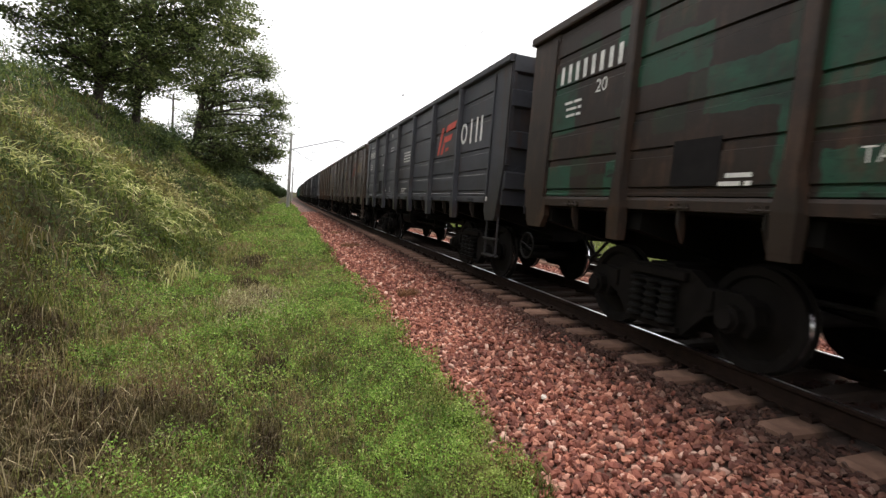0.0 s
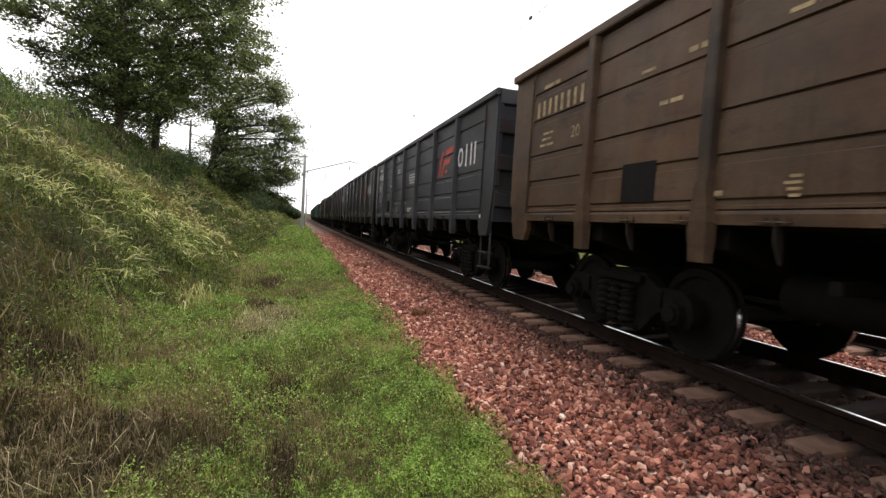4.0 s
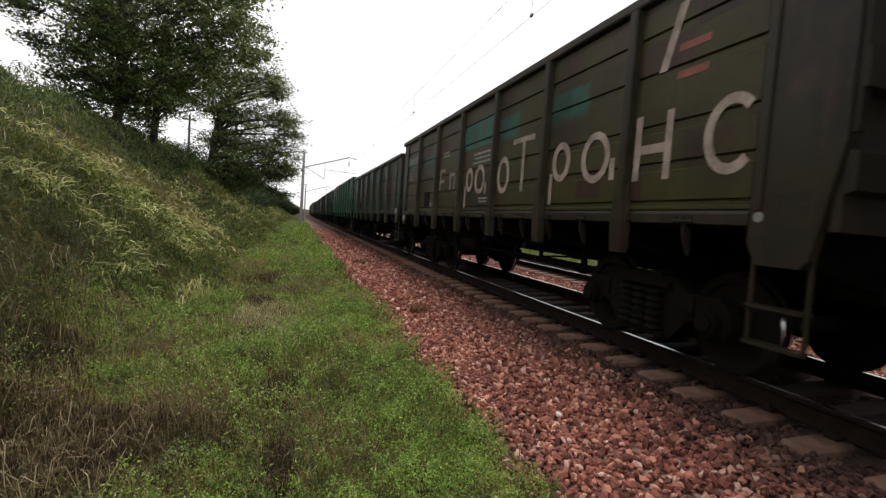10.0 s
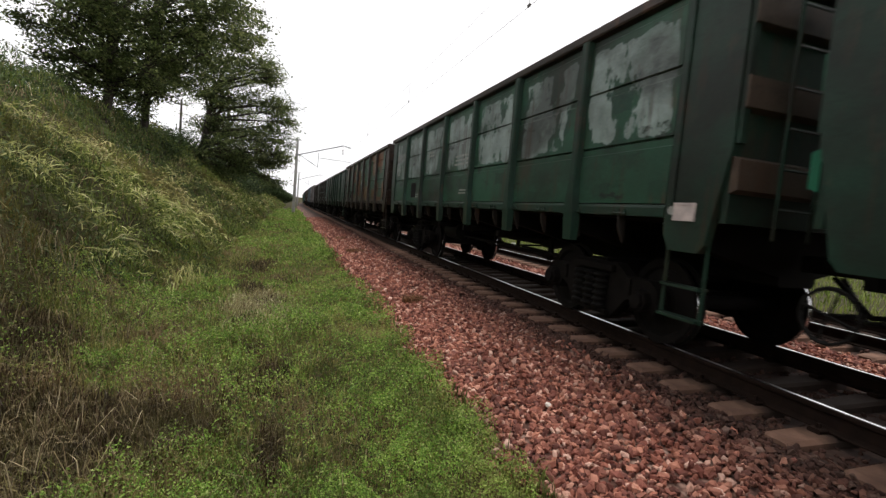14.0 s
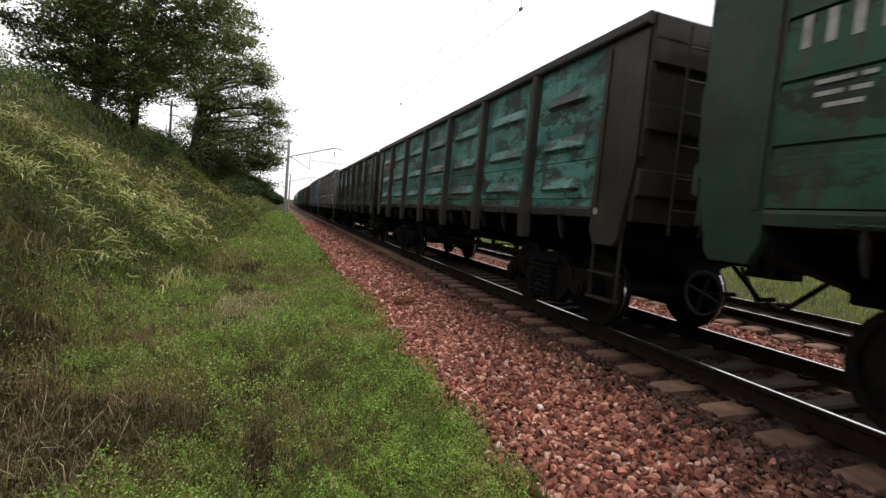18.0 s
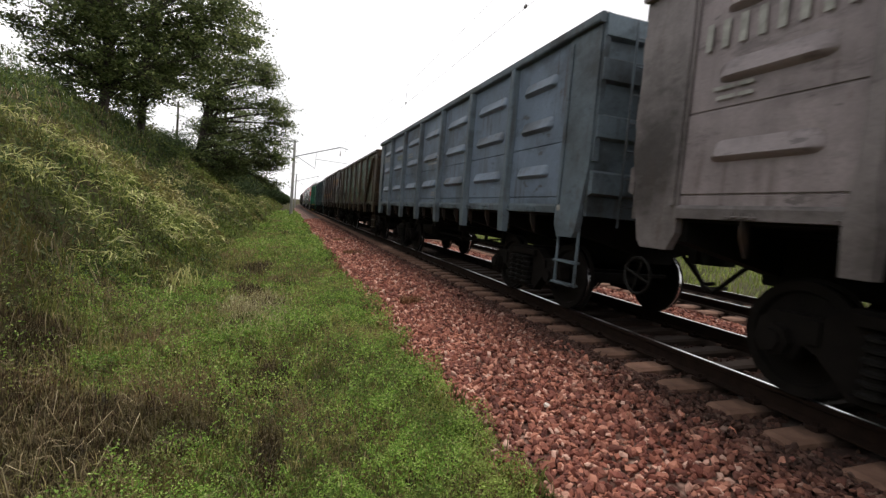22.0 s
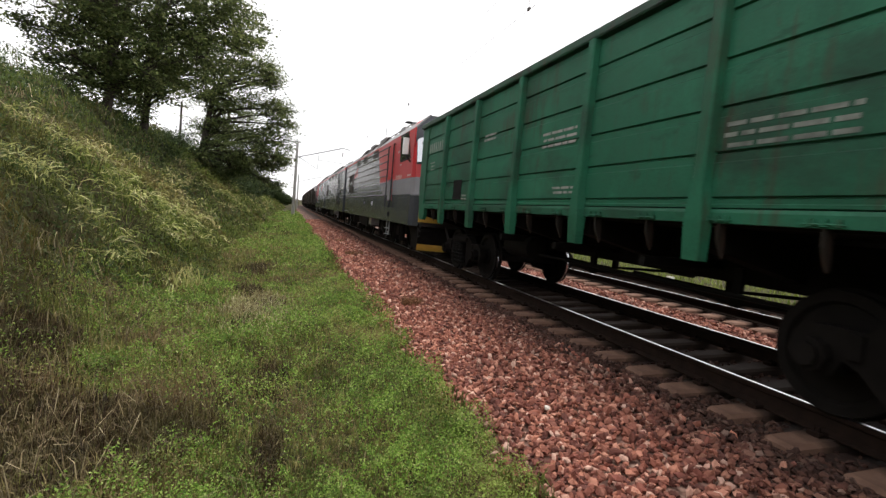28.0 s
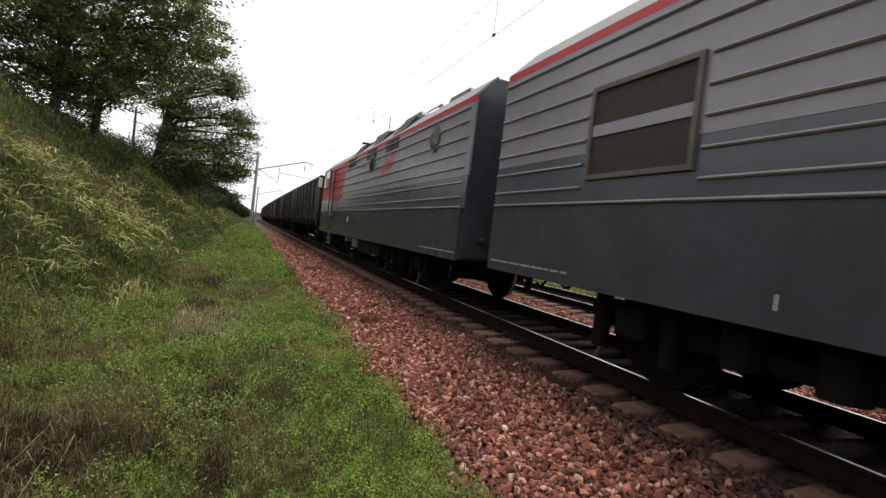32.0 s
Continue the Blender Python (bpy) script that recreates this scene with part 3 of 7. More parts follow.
def sleeper_meshes():
    s = Shape()
    secs = ((-1.35, 0.105, -0.215), (-1.30, 0.125, -0.195), (-0.95, 0.13, -0.186), (-0.55, 0.13, -0.186), (0.0, 0.11, -0.215), (0.55, 0.13, -0.186), (0.95, 0.13, -0.186), (1.30, 0.125, -0.195), (1.35, 0.105, -0.215))
    for x, w, z in secs:
        s.v += [(x, -w - 0.015, -0.40), (x, w + 0.015, -0.40), (x, w, z - 0.025), (x, w - 0.035, z), (x, -w + 0.035, z), (x, -w, z - 0.025)]
    for j in range(len(secs) - 1):
        for i in range(6):
            s.f.append((j * 6 + i, j * 6 + (i + 1) % 6, (j + 1) * 6 + (i + 1) % 6, (j + 1) * 6 + i))
            s.m.append(0)
    s.f += [tuple(range(6))[::-1], tuple(range(48, 54))]
    s.m += [0, 0]
    c = Shape()
    c.box(-0.05, 0.05, -0.05, 0.05, -0.188, -0.15, c=0.01)
    c.lathe((0, 0, -0.16), 2, ((0, 0.022), (0.045, 0.017)), 6)
    return s.mesh("sleeper"), c.mesh("rail_clip")


def sleepers():
    body, clip = sleeper_meshes()
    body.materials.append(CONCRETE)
    clip.materials.append(RAIL)
    far_v, far_f = [], []
    bv = np.array([v.co[:] for v in body.vertices])
    bf = [tuple(p.vertices) for p in body.polygons]
    for xc, words in ((XC, "weathered concrete sleeper of the nearer track, half bedded in ballast"), (X2, "weathered concrete sleeper of the farther track")):
        for i in range(-6, 330):
            y = 0.31 + 0.543 * i + (0.2 if xc == X2 else 0)
            jit = rng.normal(0, 0.012)
            if y < 46:
                top = tagged(new("sleeper", body), words, "sleeper", "sleepers under the rails")
                top.matrix_basis = pose(xc + bend(y) + jit, y, 0, 0, 0, rng.normal(0, 0.5))
                if y < 16 and xc == XC:
                    for a in (-0.9125, -0.6825, 0.6825, 0.9125):
                        part("rail_clip", clip, RAIL, top, at=pose(a, 0, 0))
            else:
                o = len(far_v)
                far_v += [(p[0] + xc + bend(y), p[1] + y, p[2]) for p in bv]
                far_f += [tuple(k + o for k in f) for f in bf]
    me = bpy.data.meshes.new("distant_sleepers")
    me.from_pydata(far_v, [], far_f)
    me.materials.append(CONCRETE)
    tagged(new("distant_sleepers", me), "concrete sleepers running into the distance", "sleeper", kind="stuff")


sleepers()


# ---- overhead line ----
def mast(x, y, words, bracket=True):
    g = float(ground_z(np.array(x), np.array(y)))
    top = tagged(new("catenary_mast"), words, "mast", "masts along the line")
    top.matrix_world = pose(x, y, g)
    h = 8.0 - g
    part("post", Shape().lathe((0, 0, -0.3), 2, ((0, 0.2), (h + 0.3, 0.13)), 14), MASTCON, top, smooth=True)
    part("cap", Shape().lathe((0, 0, h), 2, ((0.002, 0.14), (0.05, 0.14), (0.12, 0.05)), 12), GALV, top)
    part("feeder_arm", Shape().box(-1.65, 0.42, -0.06, 0.06, h + 0.13, h + 0.22, c=0.015), GALV, top)
    disc = Shape()
    for k in range(4):
        disc.lathe((-1.55, 0, h - 0.02 - 0.14 * k), 2, ((0, 0.02), (0.03, 0.12), (0.07, 0.05), (0.12, 0.02)), 10)
    part("insulator", disc, PORCELAIN, top, smooth=True)
    part("side_arm", Shape().rod((-0.75, 0, h - 1.75), (0.0, 0, h - 1.75), 0.035).rod((-0.65, 0, h - 2.7), (0.0, 0, h - 2.7), 0.03), GALV, top)
    if bracket:
        z = lambda a: a - g
        part("cantilever", Shape().rod((0.1, 0, z(6.45)), (5.2, 0, z(8.1)), 0.06, 8).rod((5.2, 0, z(8.1)), (6.1, 0, z(7.95)), 0.05, 8), GALV, top)
        part("strut", Shape().rod((0.25, 0, z(6.5)), (2.4, 0, z(5.3)), 0.035).rod((2.45, 0, z(7.05)), (2.4, 0, z(5.25)), 0.03), GALV, top)
        part("steady_arm", Shape().rod((2.5, 0, z(6.38)), (6.2, 0, z(6.25)), 0.03), GALV, top)
        ins = Shape()
        for k in range(4):
            ins.lathe((5.2, 0, z(7.5) - 0.14 * k), 2, ((0, 0.02), (0.03, 0.12), (0.07, 0.05), (0.12, 0.02)), 10)
        ins.rod((5.2, 0, z(7.6)), (5.2, 0, z(8.1)), 0.015)
        part("insulator", ins, PORCELAIN, top, smooth=True)
        cl = Shape().box(-0.19, 0.19, -0.19, 0.19, z(6.38), z(6.5))
        part("clamp", cl, GALV, top)


mast(0.80, 59.0, "grey concrete overhead-line mast with a long cantilever bracket")
mast(2.55, 128.0, "grey concrete overhead-line mast farther along the track")
mast(0.80, -8.0, "grey concrete overhead-line mast behind the viewer")


def wire(name, pts, r, words):
    cu = bpy.data.curves.new(name, "CURVE")
    cu.dimensions, cu.bevel_depth, cu.bevel_resolution = "3D", r, 1
    sp = cu.splines.new("POLY")
    sp.points.add(len(pts) - 1)
    for p, q in zip(sp.points, pts):
        p.co = (*q, 1)
    ob = new(name, cu)
    cu.materials.append(WIRE)
    dg = bpy.context.evaluated_depsgraph_get()
    me = bpy.data.meshes.new_from_object(ob.evaluated_get(dg))
    bpy.data.objects.remove(ob)
    return tagged(new(name, me), words, "wire", "overhead wires")


def sag(x, z, depth, x_mast=0.0):
    out = []
    for k in range(-10, 60):
        y = k * 4.0
        f = ((y + 8) % 67.0) / 67.0
        out.append((x + bend(y), y, z - depth * 4 * f * (1 - f)))
    return out


wire("contact_wire", [(XC + bend(y), y, 6.04) for y in range(-40, 240, 4)], 0.0045, "thin dark contact wire over the nearer track")
wire("messenger_wire", sag(XC, 7.6, 0.75), 0.004, "thin dark messenger wire sagging between masts")
wire("feeder_wire", sag(-0.95, 7.6, 0.9), 0.0045, "thin dark feeder wire strung on the masts")
for y0 in (10.2, 21.5, 33.0, 44.0):
    top = 7.6 - 0.75 * 4 * (((y0 + 8) % 67) / 67) * (1 - ((y0 + 8) % 67) / 67)
    d = part("dropper", Shape().rod((XC, y0, 6.05), (XC, y0, top), 0.005, 5).box(XC - 0.02, XC + 0.02, y0 - 0.05, y0 + 0.05, 6.03, 6.09), WIRE)
    tagged(d, "thin dropper with a clamp on the contact wire", "dropper", "droppers")


# ---- plants ----
def scatter(n, y0, y1, power, x0, x1):
    """Points that thin out with distance; x within a strip that follows the bend."""
    r = rng.uniform(0, 1, n)
    if power == 1:
        y = y0 * (y1 / y0) ** r
    else:
        a = 1 - power
        y = (y0 ** a + r * (y1 ** a - y0 ** a)) ** (1 / a)
    x = rng.uniform(x0, x1, n)
    return x, y


def blades_mesh(name, p, length, width, lean, mat, droop=0.5):
    n = len(p)
    a = rng.uniform(0, 2 * math.pi, n)
    d = np.stack([np.cos(a), np.sin(a), np.zeros(n)], -1)
    b = a + math.pi / 2 + rng.normal(0, 0.5, n)
    w = np.stack([np.cos(b), np.sin(b), np.zeros(n)], -1) * (width / 2)[:, None]
    up = np.array([0, 0, 1.0])
    L, k = length[:, None], lean[:, None]
    mid = p + up * (0.6 * L * np.sqrt(np.clip(1 - (0.5 * k) ** 2, 0.2, 1))) + d * (0.35 * k * L)
    tip = p + up * (L * np.sqrt(np.clip(1 - k ** 2, 0.1, 1)) * (1 - droop * k * 0.5)) + d * (k * L)
    v = np.stack([p - w, p + w, mid + w * 0.75, mid - w * 0.75, tip], 1).reshape(-1, 3)
    o = (np.arange(n) * 5)[:, None]
    return big_mesh(name, v, np.array([0, 1, 2, 3]) + o, np.array([3, 2, 4]) + o, mat)


def leaves_mesh(name, p, size, mat, flat=0.5, slim=0.55, parent=None):
    n = len(p)
    nrm = rng.normal(size=(n, 3))
    nrm[:, 2] = np.abs(nrm[:, 2]) + flat * 2.5
    nrm /= np.linalg.norm(nrm, axis=1)[:, None]
    t = np.cross(nrm, rng.normal(size=(n, 3)))
    t /= np.linalg.norm(t, axis=1)[:, None]
    s = np.cross(nrm, t) * (size * slim * 0.5)[:, None]
    t = t * (size * 0.5)[:, None]
    v = np.stack([p - t, p + s - t * 0.1 + nrm * (size * 0.08)[:, None], p + t, p - s - t * 0.1 + nrm * (size * 0.08)[:, None]], 1).reshape(-1, 3)
    ob = big_mesh(name, v, np.array([0, 1, 2, 3]) + (np.arange(n) * 4)[:, None], None, mat)
    if parent is not None:
        ob.parent = parent
    return ob


def fronds_mesh(name, p, length, width, mat):
    """Narrow bent leaves that lie on the growth: each rises a little and hangs over at its tip."""
    n = len(p)
    a, e = rng.uniform(0, 2 * math.pi, n), rng.uniform(-0.3, 0.75, n)
    d = np.stack([np.cos(a) * np.cos(e), np.sin(a) * np.cos(e), np.sin(e)], -1) * length[:, None]
    b = a + math.pi / 2 + rng.normal(0, 0.3, n)
    w = np.stack([np.cos(b), np.sin(b), rng.normal(0, 0.35, n)], -1) * (width / 2)[:, None]
    drop = np.array([0, 0, 1.0]) * (length * rng.uniform(0.1, 0.45, n))[:, None]
    v = np.stack([p - w * 0.5, p + w * 0.5, p + d * 0.5 + w, p + d * 0.5 - w, p + d - drop], 1).reshape(-1, 3)
    o = (np.arange(n) * 5)[:, None]
    return big_mesh(name, v, np.array([0, 1, 2, 3]) + o, np.array([3, 2, 4]) + o, mat)


def on_ground(x, y):
    x = x + bends(y)
    return np.stack([x, y, ground_z(x, y)], -1)


BARE = ((-1.35, 3.6, 0.9, 0.55), (-2.3, 4.9, 0.7, 0.9), (-0.25, 7.9, 0.38, 0.75), (-0.55, 9.2, 0.3, 0.6), (-0.45, 6.4, 0.32, 0.38), (0.0, 4.72, 0.2, 0.25), (-0.78, 3.45, 0.45, 0.32), (-1.5, 3.65, 0.45, 0.45), (-2.25, 5.3, 0.45, 0.5), (-0.02, 3.15, 0.14, 0.42), (-0.2, 5.3, 0.2, 0.3), (-0.55, 12.0, 0.5, 1.6))


def dryness(x, y):
    """How parched the verge is: above about 0.4 the clover gives way to dry grass."""
    d = 0.55 * hills(x, y, 1.9, 35) + 0.5 * hills(x, y, 6.0, 37) - 0.10 - 1.1 * np.clip(x - 0.2, 0, 2) + 0.5 * np.clip(-x - 0.3, 0, 0.8) * np.clip((4.6 - y) / 1.2, 0, 1) - 0.9 * np.exp(-((x + 1.6) / 0.7) ** 2 - ((y - 6.9) / 1.5) ** 2)
    for a, b, p, q in BARE:
        r = ((x - a) / p) ** 2 + ((y - b) / q) ** 2
        d = d + 1.4 * np.exp(-r * 1.2)
    return d


def verge():
    """Clover and short grass between the bank and the ballast."""
    x, y = scatter(350000, 1.5, 75, 1.5, -2.7, 1.78)
    edge = 1.48 + 0.2 * hills(x * 0, y, 2.2, 21) + 0.13 * hills(x * 0, y, 9.0, 22) + 0.05 * hills(x, y, 30.0, 23)
    thick = hills(x, y, 1.7, 31) + 0.6 * hills(x, y, 6.0, 32)
    dry = dryness(x, y)
    keep = (x < edge) & (rng.uniform(-1.6, 1.2, len(x)) < thick + 0.9 * (x > 0.6) - 1.9 * np.clip(3 * (dry - 0.27), 0, 0.8))
    x, y = x[keep], y[keep]
    p = on_ground(x, y)
    h = 0.01 + 0.21 * np.clip(0.8 * hills(x, y, 3.4, 33) + 1.1 * np.abs(hills(x, y, 7.0, 34)) + 0.15, 0, 3)
    full = h > rng.uniform(-0.06, 0.12, len(h)) * np.clip((11 - y) / 5, 0, 1)
    x, y, p, h = x[full], y[full], p[full], h[full]
    p[:, 2] = np.maximum(p[:, 2], -0.44) + h * rng.uniform(0.05, 1.0, len(p)) ** 0.55
    tagged(leaves_mesh("clover", p, (0.009 + 0.0025 * y) * rng.uniform(0.6, 1.5, len(p)), CLOVER, 0.12, 0.55), "low bright green clover and small herbs on the verge", "clover", kind="stuff")
    x, y = scatter(70000, 1.5, 75, 1.5, -2.4, 1.7)
    dry = dryness(x, y)
    keep = (x < 1.42 + 0.1 * hills(x * 0, y, 2.2, 21)) & (dry < rng.uniform(0.3, 1.1, len(x)))
    xg, yg = x[keep], y[keep]
    p = on_ground(xg, yg)
    tall = 0.06 + 0.07 * (hills(xg, yg, 1.4, 36) + 1) * np.clip(1.0 - xg, 0.25, 1.6)
    ob = blades_mesh("turf", p, tall * rng.uniform(0.6, 1.3, len(p)), (0.0042 + 0.0009 * yg) * rng.uniform(0.7, 1.4, len(p)), rng.uniform(0.1, 0.85, len(p)), TURF)
    tagged(ob, "short green grass on the verge", "grass", kind="stuff")
    x, y = scatter(170000, 1.5, 40, 1.5, -3.4, 1.2)
    dry = dryness(x, y)
    keep = dry > rng.uniform(0.1, 0.6, len(x))
    p = on_ground(x[keep], y[keep])
    ob = blades_mesh("dry_grass", p, rng.uniform(0.06, 0.2, len(p)), (0.0035 + 0.0008 * y[keep]) * rng.uniform(0.7, 1.4, len(p)), rng.uniform(0.1, 0.9, len(p)), DRY)
    tagged(ob, "brown dried-out grass in patches on the verge", "dry grass", kind="stuff")
    x, y = scatter(15000, 2.2, 40, 1.5, 1.05, 1.75)
    keep = (np.abs(x - 1.45 - 0.16 * hills(x * 0, y, 2.2, 21)) < 0.16) & (hills(x, y, 2.6, 24) > rng.uniform(-0.3, 0.8, len(x)))
    p = on_ground(x[keep], y[keep])
    p[:, 2] = np.maximum(p[:, 2], -0.44)
    ob = blades_mesh("edge_grass", p, rng.uniform(0.08, 0.26, len(p)), (0.006 + 0.001 * y[keep]) * rng.uniform(0.7, 1.4, len(p)), rng.uniform(0.2, 0.95, len(p)), HERB, 0.8)
    tagged(ob, "coarse dark grass hanging over the ballast edge", "grass", kind="stuff")
    x, y = rng.uniform(-3.2, -0.5, 260), rng.uniform(2.6, 7.0, 260)
    keep = hills(x, y, 1.8, 43) > rng.uniform(-0.4, 0.8, len(x))
    p = on_ground(x[keep], y[keep])
    ob = blades_mesh("bent_straws", p, rng.uniform(0.25, 0.65, len(p)), rng.uniform(0.0035, 0.006, len(p)), rng.uniform(0.4, 0.98, len(p)), STRAW, 0.8)
    tagged(ob, "long pale bent straws at the foot of the bank", "straw", kind="stuff")
    x, y = rng.uniform(-3.0, 1.5, 22000), rng.uniform(-7.0, 1.6, 22000)
    p = on_ground(x, y)
    p[:, 2] += rng.uniform(0.0, 0.12, len(p)) * np.clip(hills(x, y, 3.4, 33) + 1, 0.2, 2)
    ob = leaves_mesh("verge_behind", p, rng.uniform(0.05, 0.11, len(p)), CLOVER, 0.35, 0.55)
    tagged(ob, "low green clover on the verge behind the viewer", "clover", kind="stuff")
    x, y = rng.uniform(-8.5, -1.2, 16000), rng.uniform(-7.0, 1.2, 16000)
    ob = blades_mesh("bank_behind", on_ground(x, y), rng.uniform(0.2, 0.7, len(x)), rng.uniform(0.02, 0.04, len(x)), rng.uniform(0.3, 1.0, len(x)), REED, 1.0)
    tagged(ob, "tall grass on the bank behind the viewer", "tall grass", kind="stuff")
    n = 2600
    x, y = rng.normal(-0.3, 0.27, n), rng.normal(7.4, 0.7, n)
    p = on_ground(x, y)
    ob = blades_mesh("bleached_grass", p, rng.uniform(0.08, 0.24, n), rng.uniform(0.006, 0.012, n), rng.uniform(0.2, 0.9, n), BLEACHED, 0.8)
    tagged(ob, "patch of bleached pale yellow grass on the verge", "dry grass", kind="stuff")
    x, y = scatter(5200, 1.8, 16, 1.3, -2.9, 0.9)
    keep = hills(x, y, 1.1, 41) + 0.8 * (x < -0.9) > rng.uniform(0.0, 1.0, len(x))
    p = on_ground(x[keep], y[keep])
    p[:, 2] += 0.02
    ob = blades_mesh("dry_straw", p, rng.uniform(0.12, 0.42, len(p)), rng.uniform(0.003, 0.007, len(p)), rng.uniform(0.5, 0.97, len(p)), STRAW, 0.8)
    tagged(ob, "dry pale straw lying in the grass", "straw", kind="stuff")


def foot(x, y):
    """0 on the verge, 1 well up the bank; the growth stands back round a lush green hollow at its foot."""
    u = x - bends(y)
    return np.clip((-1.15 - 0.95 * np.exp(-((y - 6.8) / 2.1) ** 2) - 0.9 * np.clip((6.4 - y) / 2, 0, 1) - u + 0.12 * hills(x, y, 2.4, 54)) / 0.9, 0, 1)


def canopy(x, y):
    """Height of the weeds over the slope: cushions with creases between them, hollows, lower towards the top."""
    f = 0.34 + 0.22 * hills(x, y, 1.1, 52) + 0.42 * np.abs(hills(x, y, 2.3, 53)) + 0.2 * np.abs(hills(x, y, 5.6, 55))
    high = np.clip((ground_z(x, y) - 2.0) / 1.2, 0, 1)
    return np.clip(f, 0.08, 1.2) * foot(x, y) * (1 + 0.15 * high)


def reedy(x, y):
    """Where reed leaves stand out of the weeds: in drifts across the middle of the slope."""
    z = ground_z(x, y)
    band = np.clip((z + 0.55) / 0.5, 0, 1) * np.clip((2.5 - z) / 0.9, 0.1, 1)
    return (0.45 + 0.55 * hills(x, y, 0.9, 51) + 0.4 * hills(x, y, 2.6, 56)) * band


def carpet(name, n, y0, y1, power, x0, x1, size, grow, mat, pick, words, thick=0.55):
    """Small leaves on the cushions of the canopy."""
    x, y = scatter(n, y0, y1, power, x0, x1)
    p = on_ground(x, y)
    x, y = p[:, 0], p[:, 1]
    keep = (foot(x, y) > rng.uniform(0, 0.35, n)) & (pick(x, y) > rng.uniform(-0.25, 0.25, n))
    p = p[keep]
    h = canopy(p[:, 0], p[:, 1])
    p[:, 2] += h * (1 - thick * rng.uniform(0, 1, len(p)) ** 1.6)
    return tagged(leaves_mesh(name, p, (size + grow * p[:, 1]) * rng.uniform(0.5, 1.6, len(p)), mat, 0.22, 0.42), words, "weeds", kind="stuff")


def greyish(x, y):
    """More than 0 where wormwood takes over: the upper slope and two hollows."""
    z = ground_z(x, y)
    out = 0.6 * hills(x, y, 0.8, 81) - 0.35 + 0.75 * np.clip((z - 1.9) / 0.6, 0, 1)
    for a, b, r in ((-5.4, 20.5, 2.4), (-4.3, 22.5, 2.0), (-2.75, 7.2, 0.8)):
        out = out + 1.2 * np.exp(-((x - a) ** 2 + (0.5 * (y - b)) ** 2) / r ** 2)
    return out


def bank():
    """Soft weeds in cushions, reed leaves in drifts and dead stalks on the slope."""
    carpet("bank_herbs", 210000, 3.4, 130, 1.45, -10.0, -1.1, 0.028, 0.0036, HERB, lambda x, y: -greyish(x, y), "leafy green and olive weeds on the bank")
    carpet("wormwood", 150000, 3.4, 130, 1.45, -11.0, -1.1, 0.026, 0.0036, WORMWOOD, greyish, "soft dull grey-green wormwood on the bank")
    x, y = scatter(52000, 3.2, 110, 1.45, -10.0, -1.1)
    p = on_ground(x, y)
    keep = foot(p[:, 0], p[:, 1]) > rng.uniform(0.0, 0.6, len(p))
    p = p[keep]
    h = canopy(p[:, 0], p[:, 1])
    p[:, 2] += 0.75 * h
    ob = blades_mesh("bank_turf", p, rng.uniform(0.10, 0.3, len(p)), (0.005 + 0.0009 * p[:, 1]) * rng.uniform(0.6, 1.4, len(p)), rng.uniform(0.2, 0.9, len(p)), HERB, 0.9)
    tagged(ob, "fine grass between the weeds on the bank", "grass", kind="stuff")
    x, y = scatter(11000, 4.4, 110, 1.35, -9.0, -1.2)
    c = on_ground(x, y)
    keep = (reedy(c[:, 0], c[:, 1]) > rng.uniform(0.3, 1.2, len(c))) & (foot(c[:, 0], c[:, 1]) > rng.uniform(0.1, 0.7, len(c)))
    c = c[keep]
    m = 9
    h = canopy(c[:, 0], c[:, 1])
    p = c[:, None] + rng.normal(0, 1, (len(c), m, 3)) * np.array([0.13, 0.13, 0.0])
    p[:, :, 2] += (h[:, None] + 0.06) * rng.uniform(0.85, 1.1, (len(c), m))
    p = p.reshape(-1, 3)
    far = np.repeat(c[:, 1], m)
    ob = fronds_mesh("reed_leaves", p, rng.uniform(0.12, 0.34, len(p)), (0.008 + 0.001 * np.minimum(far, 22) + 0.0005 * np.clip(far - 22, 0, None)) * rng.uniform(0.6, 1.3, len(p)), REED)
    tagged(ob, "narrow arching pale green reed leaves on the bank", "reeds", kind="stuff")
    n = 70
    a = rng.normal(0, 1, (n, 2)) * np.array([0.16, 0.35]) + np.array([-1.55, 9.0])
    p = on_ground(a[:, 0], a[:, 1])
    ob = blades_mesh("reed_tuft", p, rng.uniform(0.35, 0.75, n), rng.uniform(0.014, 0.024, n), rng.uniform(0.5, 0.98, n), REED, 1.0)
    tagged(ob, "tuft of long arching reed leaves at the foot of the bank", "reeds")
    x, y = scatter(900, 4.0, 60, 1.2, -8.5, -1.3)
    c = on_ground(x, y)
    c = c[(hills(c[:, 0], c[:, 1], 1.0, 71) > rng.uniform(-0.2, 0.8, len(c))) & (foot(c[:, 0], c[:, 1]) > 0.2)]
    m = 10
    p = (c[:, None] + rng.normal(0, 1, (len(c), m, 3)) * np.array([0.16, 0.16, 0.0])).reshape(-1, 3)
    p[:, 2] += 0.6 * canopy(p[:, 0], p[:, 1])
    ob = blades_mesh("dead_stalks", p, rng.uniform(0.25, 0.6, len(p)), np.repeat(0.005 + 0.0007 * c[:, 1], m) * rng.uniform(0.6, 1.3, len(p)), rng.uniform(0.6, 0.98, len(p)), STRAW, 0.9)
    tagged(ob, "bent yellow-brown dead stalks on the bank", "stalks", kind="stuff")


WORMWOOD = leafy("wormwood_leaves", ((0.0, (0.04, 0.075, 0.026)), (0.6, (0.095, 0.155, 0.05)), (1.0, (0.20, 0.27, 0.10))), (0.12, 0.115, 0.045), 0.6, 0.5, 0.65, 0.35)
verge()
bank()


